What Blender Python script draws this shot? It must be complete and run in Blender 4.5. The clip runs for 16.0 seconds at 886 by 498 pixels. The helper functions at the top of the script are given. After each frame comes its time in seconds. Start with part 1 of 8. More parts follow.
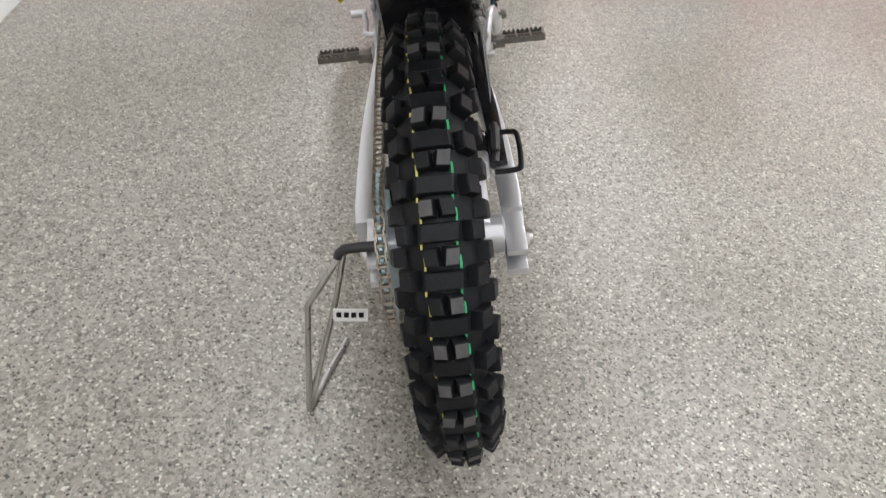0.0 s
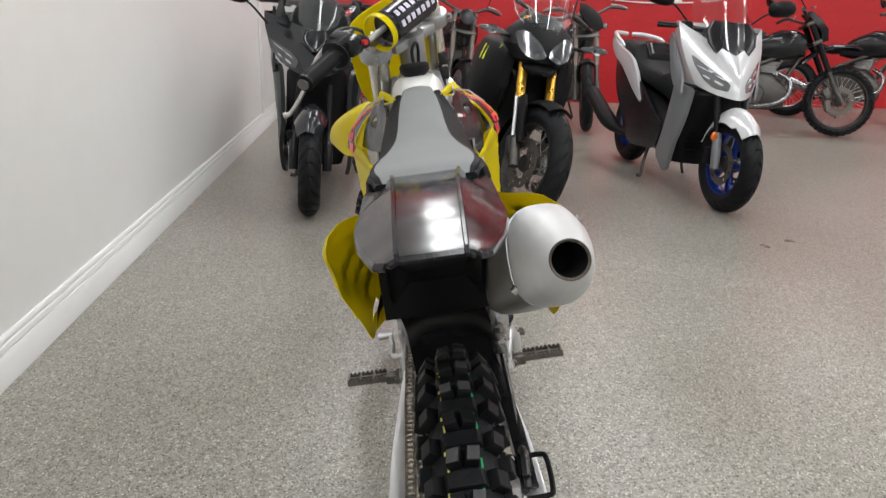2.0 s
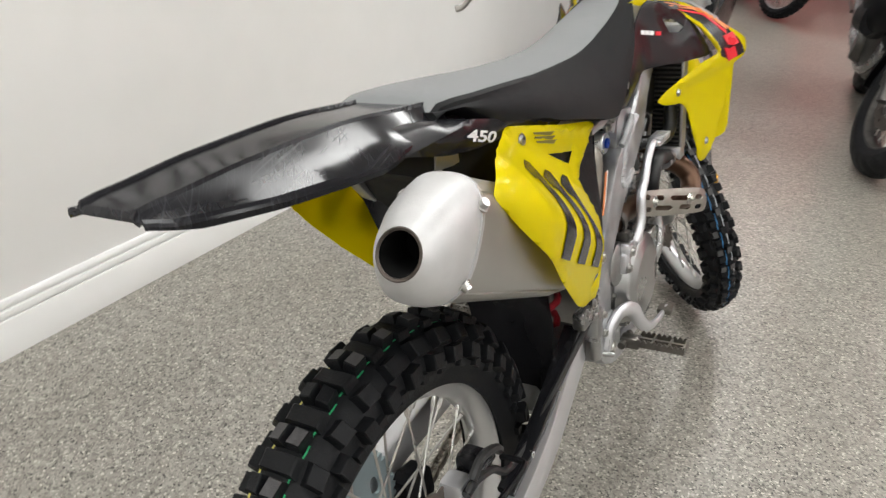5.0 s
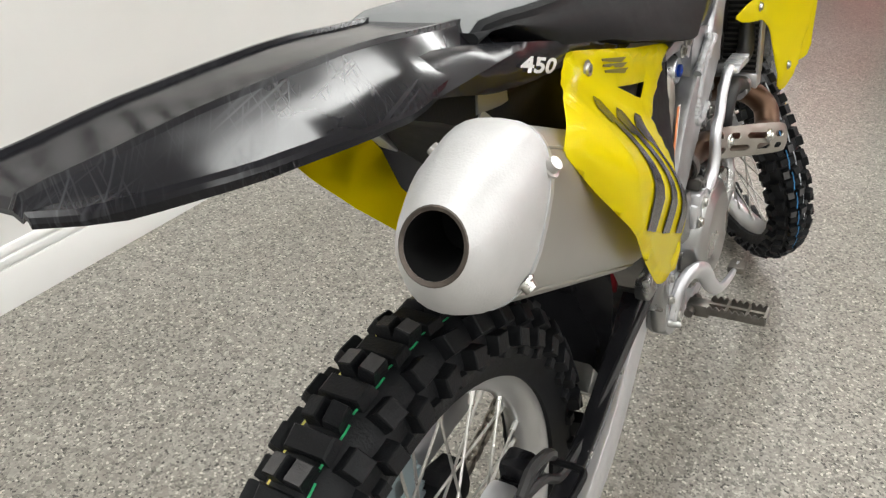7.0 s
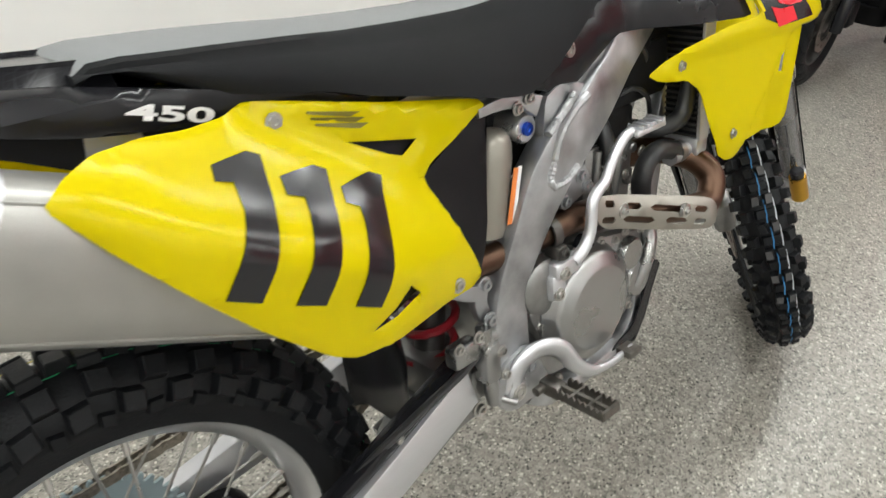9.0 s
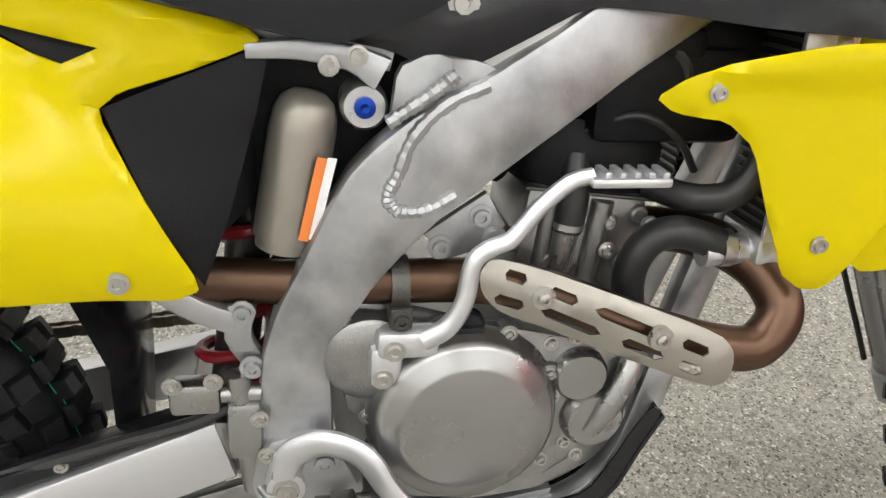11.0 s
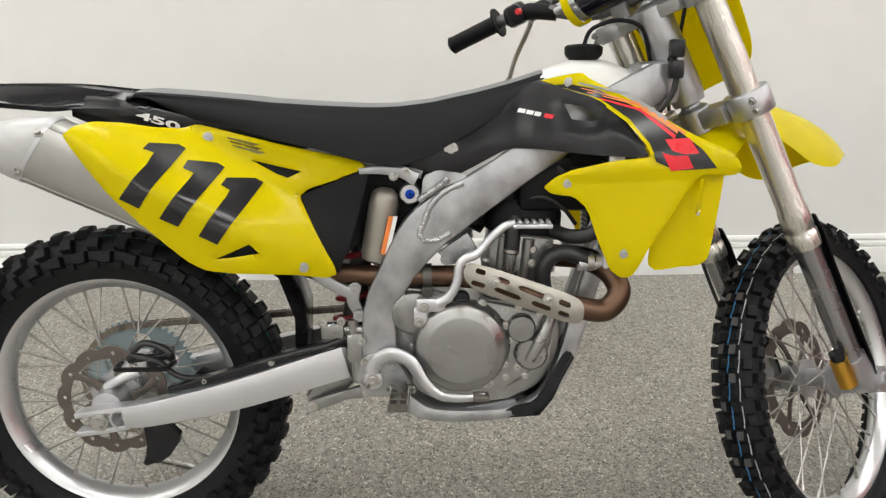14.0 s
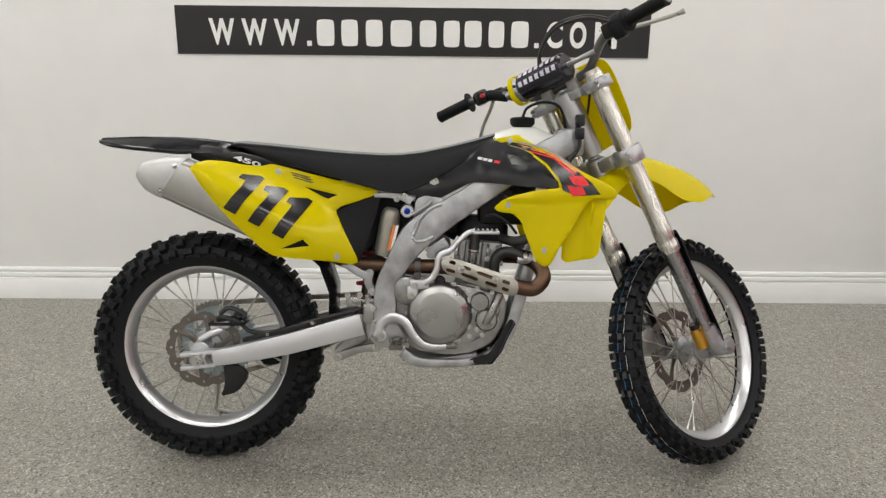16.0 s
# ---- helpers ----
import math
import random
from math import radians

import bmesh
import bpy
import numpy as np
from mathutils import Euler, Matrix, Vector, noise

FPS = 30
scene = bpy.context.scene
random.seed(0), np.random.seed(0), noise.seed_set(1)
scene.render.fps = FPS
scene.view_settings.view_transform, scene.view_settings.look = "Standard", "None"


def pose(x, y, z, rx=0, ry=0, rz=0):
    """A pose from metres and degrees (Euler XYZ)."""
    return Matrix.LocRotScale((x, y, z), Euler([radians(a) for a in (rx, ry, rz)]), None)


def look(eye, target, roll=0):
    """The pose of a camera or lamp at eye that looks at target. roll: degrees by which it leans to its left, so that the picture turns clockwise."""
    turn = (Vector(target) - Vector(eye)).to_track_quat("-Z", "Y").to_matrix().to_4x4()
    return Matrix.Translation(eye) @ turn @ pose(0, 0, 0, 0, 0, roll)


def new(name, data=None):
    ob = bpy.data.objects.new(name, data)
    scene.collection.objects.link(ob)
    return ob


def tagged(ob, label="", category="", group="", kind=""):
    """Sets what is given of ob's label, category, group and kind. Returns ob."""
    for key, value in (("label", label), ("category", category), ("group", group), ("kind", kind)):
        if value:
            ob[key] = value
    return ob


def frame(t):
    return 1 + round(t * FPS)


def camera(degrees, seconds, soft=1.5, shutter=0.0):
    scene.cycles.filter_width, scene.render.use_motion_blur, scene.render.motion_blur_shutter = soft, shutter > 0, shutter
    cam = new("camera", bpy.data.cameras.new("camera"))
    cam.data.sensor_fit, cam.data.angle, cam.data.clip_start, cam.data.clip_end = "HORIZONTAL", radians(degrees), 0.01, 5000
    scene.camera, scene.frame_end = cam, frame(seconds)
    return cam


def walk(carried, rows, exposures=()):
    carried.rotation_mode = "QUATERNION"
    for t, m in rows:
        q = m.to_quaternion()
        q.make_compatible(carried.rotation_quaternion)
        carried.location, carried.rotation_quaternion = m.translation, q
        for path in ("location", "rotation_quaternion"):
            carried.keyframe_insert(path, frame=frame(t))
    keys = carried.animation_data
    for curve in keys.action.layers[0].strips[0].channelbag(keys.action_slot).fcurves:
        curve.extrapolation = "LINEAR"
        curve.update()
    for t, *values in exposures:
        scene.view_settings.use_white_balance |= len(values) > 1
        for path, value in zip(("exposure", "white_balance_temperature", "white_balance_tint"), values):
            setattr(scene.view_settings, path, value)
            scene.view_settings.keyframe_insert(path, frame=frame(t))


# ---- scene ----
cam = camera(60.2, 16.0, soft=1.3, shutter=0.2)
PATH = [
    (0, (-0.128, -0.924, 1.087), (0.056, 0.637, -0.198), 5.2),
    (0.5, (-0.155, -0.951, 1.107), (0.026, 0.746, -0.002), 3.7),
    (1, (-0.159, -0.935, 1.126), (0.007, 0.844, 0.161), 2.9),
    (1.5, (-0.160, -0.935, 1.140), (-0.004, 0.924, 0.349), 2.2),
    (2, (-0.152, -0.936, 1.163), (-0.023, 0.972, 0.541), 1.7),
    (2.5, (-0.126, -0.975, 1.194), (-0.041, 0.961, 0.698), 1.2),
    (3, (-0.073, -1.022, 1.251), (-0.131, 0.919, 0.772), -0.3),
    (3.5, (0.104, -0.965, 1.261), (-0.177, 0.942, 0.729), -0.4),
    (4, (0.231, -0.877, 1.244), (-0.21, 0.967, 0.608), 0.2),
    (4.5, (0.299, -0.733, 1.23), (-0.317, 1.002, 0.447), 1.8),
    (5, (0.355, -0.617, 1.201), (-0.469, 0.948, 0.267), 3.1),
    (5.2, (0.379, -0.562, 1.191), (-0.515, 0.934, 0.21), 4.2),
    (7.3, (0.231, -0.44, 1.126), (-0.581, 1.009, 0.011), 1.6),
    (7.5, (0.238, -0.436, 1.124), (-0.575, 1.0, -0.006), 1.4),
    (8, (0.314, -0.403, 1.119), (-0.583, 0.952, -0.047), 1.1),
    (8.5, (0.479, -0.302, 1.148), (-0.572, 0.955, 0.002), 1.3),
    (9, (0.577, -0.103, 1.16), (-0.61, 1.088, 0.077), 1.8),
    (9.2, (0.586, 0.002, 1.168), (-0.657, 1.148, 0.099), 2.5),
    (11.3, (0.609, 0.568, 0.977), (-1.061, 0.897, -0.073), 4.9),
    (11.5, (0.627, 0.576, 0.972), (-1.045, 0.893, -0.078), 4.8),
    (12, (0.726, 0.581, 0.995), (-0.976, 0.848, -0.022), 4.5),
    (12.5, (0.819, 0.584, 1.034), (-0.907, 0.798, 0.046), 4.0),
    (13, (0.983, 0.62, 1.103), (-0.797, 0.763, 0.204), 3.3),
    (13.5, (1.176, 0.645, 1.165), (-0.658, 0.713, 0.371), 1.1),
    (14, (1.363, 0.628, 1.197), (-0.493, 0.681, 0.453), -0.1),
    (14.5, (1.537, 0.65, 1.218), (-0.338, 0.685, 0.522), -0.0),
    (15, (1.705, 0.671, 1.245), (-0.183, 0.713, 0.586), 0.4),
    (15.5, (1.883, 0.676, 1.259), (-0.02, 0.709, 0.647), 0.5),
    (16, (2.12, 0.684, 1.277), (0.202, 0.706, 0.711), 0.6),
]
EXPOSURE = [(0.0, 0.0, 6200, 12), (1.0, -0.10, 6200, 11), (2.0, -0.27, 6250, 10), (3.5, -0.30, 6250, 10), (5.0, -0.08, 6400, 10), (8.0, 0.06, 6400, 8), (9.0, 0.04, 6350, 7), (11.5, 0.22, 6450, 9), (12.5, 0.23, 6450, 9), (13.5, -0.06, 6500, 9), (14.5, -0.24, 6500, 9), (16.0, -0.46, 6500, 10)]
walk(cam, [(t, look(eye, target, roll)) for t, eye, target, roll in PATH], EXPOSURE)

# ---- light: ceiling fixtures of the showroom ----
world = bpy.data.worlds.new("room_world")
scene.world = world
world.use_nodes = True
world.node_tree.nodes["Background"].inputs[0].default_value = (0.9, 0.95, 1.0, 1)
world.node_tree.nodes["Background"].inputs[1].default_value = 0.03
scene.view_settings.exposure = 0.0
CEIL = 3.3
WALL_X, BACK_Y, FAR_X, REAR_Y = -1.345, 8.6, 9.0, -4.5
LIGHT_POWER = 22.5
LIGHT_SPOTS = [(x, y) for x in (-0.35, 2.1, 4.9, 7.8) for y in (-3.3, -0.7, 2.0, 4.6, 7.2)]


def ceiling_lamp(x, y):
    lamp = bpy.data.lights.new("lamp", "AREA")
    lamp.shape, lamp.size, lamp.size_y = "RECTANGLE", 0.28, 1.9
    lamp.energy, lamp.color = LIGHT_POWER, (0.975, 0.985, 0.955)
    ob = new("ceiling_lamp_light", lamp)
    ob.matrix_world = pose(x, y, CEIL - 0.075)
    return ob


for lx, ly in LIGHT_SPOTS:
    ceiling_lamp(lx, ly)


# ---- materials ----
def nodes_of(name):
    m = bpy.data.materials.new(name)
    m.use_nodes = True
    nt = m.node_tree
    return m, nt, nt.nodes["Principled BSDF"]


def mat(name, col, rough=0.5, metal=0.0, var=0.12, scale=30.0, bump=0.0, bscale=300.0, coat=0.0, spec=0.5, rvar=0.04, stretch=(1, 1, 1), alpha=1.0):
    """Colour with variation at two scales, uneven gloss and a fine relief."""
    m, nt, b = nodes_of(name)
    add, link = nt.nodes.new, nt.links.new
    tc = add("ShaderNodeTexCoord")
    mp = add("ShaderNodeMapping")
    mp.inputs["Scale"].default_value = stretch
    link(tc.outputs["Object"], mp.inputs[0])
    n1, n2 = add("ShaderNodeTexNoise"), add("ShaderNodeTexNoise")
    n1.inputs["Scale"].default_value, n1.inputs["Detail"].default_value = scale, 6
    n2.inputs["Scale"].default_value, n2.inputs["Detail"].default_value = scale * 0.12, 3
    link(mp.outputs[0], n1.inputs[0]), link(mp.outputs[0], n2.inputs[0])
    mx = add("ShaderNodeMath")
    mx.operation = "MULTIPLY_ADD"
    link(n1.outputs[0], mx.inputs[0])
    mx.inputs[1].default_value = 0.6
    sc = add("ShaderNodeMath")
    sc.operation = "MULTIPLY"
    link(n2.outputs[0], sc.inputs[0])
    sc.inputs[1].default_value = 0.4
    link(sc.outputs[0], mx.inputs[2])
    ramp = add("ShaderNodeValToRGB")
    ramp.color_ramp.elements[0].position, ramp.color_ramp.elements[1].position = 0.3, 0.7
    ramp.color_ramp.elements[0].color = (*[max(c * (1 - var), 0) for c in col], 1)
    ramp.color_ramp.elements[1].color = (*[min(c * (1 + var), 1) for c in col], 1)
    link(mx.outputs[0], ramp.inputs[0])
    link(ramp.outputs[0], b.inputs["Base Color"])
    rr = add("ShaderNodeMapRange")
    rr.inputs[1].default_value, rr.inputs[2].default_value = 0.3, 0.7
    rr.inputs[3].default_value, rr.inputs[4].default_value = max(rough - rvar, 0.03), min(rough + rvar, 1)
    link(n1.outputs[0], rr.inputs[0])
    link(rr.outputs[0], b.inputs["Roughness"])
    b.inputs["Metallic"].default_value = metal
    b.inputs["Specular IOR Level"].default_value = spec
    b.inputs["Coat Weight"].default_value = coat
    b.inputs["Coat Roughness"].default_value = 0.08
    if alpha < 1:
        b.inputs["Alpha"].default_value = alpha
    if bump:
        bp, n3 = add("ShaderNodeBump"), add("ShaderNodeTexNoise")
        n3.inputs["Scale"].default_value, n3.inputs["Detail"].default_value = bscale, 4
        link(mp.outputs[0], n3.inputs[0])
        bp.inputs["Strength"].default_value, bp.inputs["Distance"].default_value = bump, 0.002
        link(n3.outputs[0], bp.inputs["Height"])
        link(bp.outputs[0], b.inputs["Normal"])
    return m


def flake_floor():
    """Epoxy floor strewn with paint flakes of several greys under a worn clear coat."""
    m, nt, b = nodes_of("flake_epoxy")
    add, link = nt.nodes.new, nt.links.new
    tc = add("ShaderNodeTexCoord")
    big = add("ShaderNodeTexNoise")
    big.inputs["Scale"].default_value, big.inputs["Detail"].default_value = 1.3, 4
    link(tc.outputs["Object"], big.inputs[0])
    col = None
    layers = ((115.0, [(0.0, 0.17), (0.16, 0.25), (0.42, 0.32), (0.7, 0.37), (0.92, 0.47)]), (230.0, [(0.0, 0.07), (0.08, 0.19), (0.3, 0.29), (0.72, 0.40), (0.93, 0.64)]))
    for sc, stops in layers:
        v = add("ShaderNodeTexVoronoi")
        v.inputs["Scale"].default_value = sc
        link(tc.outputs["Object"], v.inputs["Vector"])
        sep = add("ShaderNodeSeparateColor")
        link(v.outputs["Color"], sep.inputs[0])
        r = add("ShaderNodeValToRGB")
        r.color_ramp.interpolation = "CONSTANT"
        while len(r.color_ramp.elements) < len(stops):
            r.color_ramp.elements.new(0.5)
        for e, (p, g) in zip(r.color_ramp.elements, stops):
            e.position, e.color = p, (g * 0.90, g * 0.852, g * 0.757, 1)
        link(sep.outputs[0], r.inputs[0])
        if col is None:
            col, first = r.outputs[0], sep
        else:
            mix = add("ShaderNodeMix")
            mix.data_type = "RGBA"
            gt = add("ShaderNodeMath")
            gt.operation = "GREATER_THAN"
            gt.inputs[1].default_value = 0.45
            link(sep.outputs[1], gt.inputs[0])
            link(gt.outputs[0], mix.inputs["Factor"])
            link(col, mix.inputs["A"]), link(r.outputs[0], mix.inputs["B"])
            col = mix.outputs["Result"]
    tint = add("ShaderNodeMix")
    tint.data_type, tint.blend_type = "RGBA", "MULTIPLY"
    tint.inputs["Factor"].default_value = 1.0
    wear = add("ShaderNodeValToRGB")
    wear.color_ramp.elements[0].position, wear.color_ramp.elements[1].position = 0.3, 0.7
    wear.color_ramp.elements[0].color, wear.color_ramp.elements[1].color = (0.80, 0.79, 0.765, 1), (1, 1, 1, 1)
    link(big.outputs[0], wear.inputs[0])
    link(col, tint.inputs["A"]), link(wear.outputs[0], tint.inputs["B"])
    link(tint.outputs["Result"], b.inputs["Base Color"])
    rough = add("ShaderNodeMapRange")
    rough.inputs[3].default_value, rough.inputs[4].default_value = 0.22, 0.42
    link(big.outputs[0], rough.inputs[0])
    link(rough.outputs[0], b.inputs["Roughness"])
    bn, bp = add("ShaderNodeTexNoise"), add("ShaderNodeBump")
    bn.inputs["Scale"].default_value, bn.inputs["Detail"].default_value = 110, 3
    link(tc.outputs["Object"], bn.inputs[0])
    bp.inputs["Strength"].default_value, bp.inputs["Distance"].default_value = 0.25, 0.003
    link(bn.outputs[0], bp.inputs["Height"])
    link(bp.outputs[0], b.inputs["Normal"])
    b.inputs["Specular IOR Level"].default_value = 0.45
    return m


def glowing(name, col, strength):
    m, nt, b = nodes_of(name)
    b.inputs["Emission Color"].default_value = (*col, 1)
    b.inputs["Emission Strength"].default_value = strength
    return m


def glass_mat(name, col, rough=0.03):
    m, nt, b = nodes_of(name)
    b.inputs["Base Color"].default_value = (*col, 1)
    b.inputs["Roughness"].default_value = rough
    b.inputs["Transmission Weight"].default_value = 1.0
    b.inputs["IOR"].default_value = 1.45
    return m


M_FLOOR = flake_floor()
M_WALL = mat("white_wall_paint", (0.76, 0.755, 0.74), 0.45, var=0.025, scale=6, bump=0.08, bscale=220)
M_TRIM = mat("white_gloss_trim", (0.80, 0.80, 0.79), 0.38, var=0.02, scale=9, rvar=0.03)
M_CEIL = mat("ceiling_white", (0.72, 0.72, 0.71), 0.8, var=0.04, scale=5)
M_RED = mat("red_block_paint", (0.50, 0.011, 0.016), 0.42, var=0.09, scale=14, bump=0.35, bscale=90)
M_REDJOINT = mat("red_joint_paint", (0.475, 0.011, 0.016), 0.5, var=0.08, scale=14, bump=0.3, bscale=90)
M_SIGN = mat("black_vinyl", (0.012, 0.012, 0.013), 0.38, var=0.15, scale=20)
M_SIGNWHITE = mat("white_vinyl", (0.80, 0.80, 0.79), 0.4, var=0.03, scale=30)
M_YELLOW = mat("yellow_plastic", (0.80, 0.68, 0.001), 0.20, var=0.012, scale=12, bump=0.03, bscale=260, spec=0.22, rvar=0.04)
# thin plastic lets some light through
_nt = M_YELLOW.node_tree
_out = next(n for n in _nt.nodes if n.type == "OUTPUT_MATERIAL")
_bsdf = next(n for n in _nt.nodes if n.type == "BSDF_PRINCIPLED")
_thin, _mix = _nt.nodes.new("ShaderNodeBsdfTranslucent"), _nt.nodes.new("ShaderNodeMixShader")
_thin.inputs["Color"].default_value = (0.82, 0.70, 0.002, 1)
_mix.inputs[0].default_value = 0.38
_nt.links.new(_bsdf.outputs[0], _mix.inputs[1]), _nt.links.new(_thin.outputs[0], _mix.inputs[2])
_nt.links.new(_mix.outputs[0], _out.inputs["Surface"])
M_BLACKPL = mat("black_gloss_plastic", (0.012, 0.012, 0.014), 0.2, var=0.25, scale=25, bump=0.03, bscale=150, rvar=0.06, spec=0.32)
M_BLACKMAT = mat("black_textured_plastic", (0.007, 0.007, 0.008), 0.5, var=0.2, scale=60, bump=0.2, bscale=500, spec=0.16)
M_SEATBLACK = mat("black_gripper_cover", (0.009, 0.0095, 0.0105), 0.62, var=0.12, scale=80, bump=0.35, bscale=900, spec=0.15)
M_SEATGREY = mat("grey_gripper_cover", (0.20, 0.205, 0.21), 0.7, var=0.08, scale=70, bump=0.5, bscale=900)
M_ALU = mat("brushed_aluminium", (0.62, 0.625, 0.65), 0.36, 0.80, var=0.03, scale=90, bump=0.03, bscale=300, stretch=(1, 0.12, 1), rvar=0.012)
M_BAR = mat("dark_anodised_bar", (0.20, 0.20, 0.205), 0.36, 0.85, var=0.08, scale=60)
M_SPAR = mat("stained_cast_aluminium", (0.37, 0.375, 0.385), 0.42, 0.85, var=0.55, scale=20, bump=0.14, bscale=260, rvar=0.14)
M_FRAME = mat("cast_aluminium_frame", (0.44, 0.445, 0.46), 0.40, 0.85, var=0.24, scale=14, bump=0.10, bscale=260, rvar=0.08)
M_CAST = mat("cast_engine_metal", (0.31, 0.31, 0.305), 0.32, 0.9, var=0.18, scale=50, bump=0.3, bscale=450)
M_CLUTCH = mat("clutch_cover_metal", (0.35, 0.35, 0.345), 0.29, 0.92, var=0.07, scale=12, bump=0.015, bscale=500)
M_MUFFLER = mat("satin_muffler_metal", (0.40, 0.395, 0.375), 0.40, 0.85, var=0.08, scale=30, bump=0.05, bscale=400)
M_CAP = mat("cast_end_cap", (0.53, 0.53, 0.53), 0.45, 0.35, var=0.09, scale=40, bump=0.2, bscale=600)
M_PIPE = mat("heat_tinted_titanium", (0.10, 0.06, 0.041), 0.38, 0.95, var=0.42, scale=9)
M_SPROCKET = mat("pale_blue_sprocket", (0.32, 0.40, 0.43), 0.4, 0.4, var=0.1)
M_SOOT = mat("soot", (0.008, 0.008, 0.008), 0.9, var=0.2, spec=0.1)
M_RESERVOIR = mat("champagne_reservoir", (0.30, 0.28, 0.245), 0.42, 0.7, var=0.06, scale=50)
M_PEG = mat("worn_peg_steel", (0.17, 0.16, 0.145), 0.36, 0.9, var=0.3, scale=80, bump=0.2)
M_SHIELD = mat("warm_shield_metal", (0.36, 0.34, 0.305), 0.40, 0.88, var=0.12, scale=22, bump=0.08, bscale=300)
M_STEEL = mat("zinc_steel", (0.48, 0.47, 0.45), 0.3, 0.95, var=0.1, scale=60)
M_DARKSTEEL = mat("dark_steel", (0.10, 0.095, 0.09), 0.42, 0.85, var=0.25, scale=60, bump=0.2)
M_CHAIN = mat("oiled_chain_steel", (0.30, 0.27, 0.23), 0.32, 0.85, var=0.4, scale=200)
M_DISC = mat("brake_disc_steel", (0.15, 0.13, 0.115), 0.45, 0.75, var=0.14, scale=40)
M_RUBBER = mat("tyre_rubber", (0.007, 0.0075, 0.0088), 0.5, var=0.3, scale=60, bump=0.3, bscale=400, spec=0.2)
M_KNOBTOP = mat("scuffed_knob_rubber", (0.062, 0.060, 0.062), 0.7, var=0.3, scale=90, bump=0.4, bscale=500)
M_HOSE = mat("black_hose", (0.016, 0.016, 0.017), 0.4, var=0.2, scale=40)
M_RIM = mat("polished_rim", (0.60, 0.605, 0.62), 0.30, 0.92, var=0.03, scale=20, rvar=0.03)
M_CHROME = mat("fork_chrome", (0.30, 0.30, 0.31), 0.25, 0.9, var=0.05, scale=20, rvar=0.05)
M_FORK = mat("fork_outer_nickel", (0.62, 0.60, 0.555), 0.27, 0.9, var=0.03, scale=30, stretch=(1, 1, 0.1), rvar=0.02)
M_GOLD = mat("gold_anodised", (0.62, 0.35, 0.05), 0.3, 0.9, var=0.08)
M_BLUE = mat("blue_anodised", (0.01, 0.05, 0.35), 0.3, 0.8, var=0.1)
M_SPRING = mat("dark_red_spring_paint", (0.22, 0.008, 0.014), 0.4, var=0.15)
M_REDPART = mat("red_plastic", (0.55, 0.012, 0.02), 0.35, var=0.08)
M_ORANGE = mat("orange_marker", (0.75, 0.16, 0.02), 0.3, var=0.1)
M_WHITE = mat("white_plastic", (0.76, 0.76, 0.75), 0.35, var=0.04)
M_TANK = mat("milky_tank_plastic", (0.70, 0.70, 0.68), 0.35, 0.1, var=0.05)
M_DECALBLACK = mat("black_decal", (0.011, 0.011, 0.013), 0.2, var=0.2, scale=30)
M_DECALRED = mat("red_decal", (0.75, 0.015, 0.03), 0.3, var=0.05)
M_DECALWHITE = mat("white_decal", (0.8, 0.8, 0.8), 0.35, var=0.04)
M_DECALORANGE = mat("orange_decal", (0.75, 0.22, 0.05), 0.3, var=0.08)
M_GREYDECAL = mat("grey_decal", (0.30, 0.30, 0.29), 0.3, var=0.1)
M_LINEY = mat("yellow_tread_line", (0.72, 0.66, 0.15), 0.6, var=0.15)
M_LINEG = mat("green_tread_line", (0.03, 0.42, 0.16), 0.6, var=0.15)
M_LINEW = mat("white_tread_line", (0.45, 0.47, 0.50), 0.6, var=0.15)
M_LINEB = mat("blue_tread_line", (0.025, 0.16, 0.36), 0.6, var=0.15)
M_LAMP = glowing("lit_diffuser", (1.0, 0.97, 0.93), 9.0)
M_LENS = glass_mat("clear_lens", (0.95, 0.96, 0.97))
M_SCREEN = glass_mat("clear_windscreen", (0.93, 0.94, 0.95))
M_LAMPGREY = mat("clear_lamp_shell", (0.13, 0.135, 0.145), 0.14, 0.6, var=0.25, scale=40, coat=0.8, rvar=0.03)
M_HEADLAMP = mat("headlight_shell", (0.10, 0.105, 0.115), 0.12, 0.6, var=0.3, scale=28, coat=0.8, rvar=0.03)
M_REFLECTOR = mat("headlight_reflector", (0.70, 0.71, 0.73), 0.2, 0.6, var=0.1, scale=120, rvar=0.05)
M_STICKER = mat("dark_olive_print", (0.16, 0.13, 0.01), 0.4, var=0.1)
M_TAG = mat("white_paper_tag", (0.80, 0.80, 0.79), 0.7, var=0.02)
M_PRINT = mat("grey_print", (0.30, 0.31, 0.34), 0.7, var=0.1)
M_TAIL = mat("scratched_gloss_plastic", (0.010, 0.010, 0.012), 0.13, var=0.3, scale=40, rvar=0.05, stretch=(1, 0.3, 1), spec=0.20)


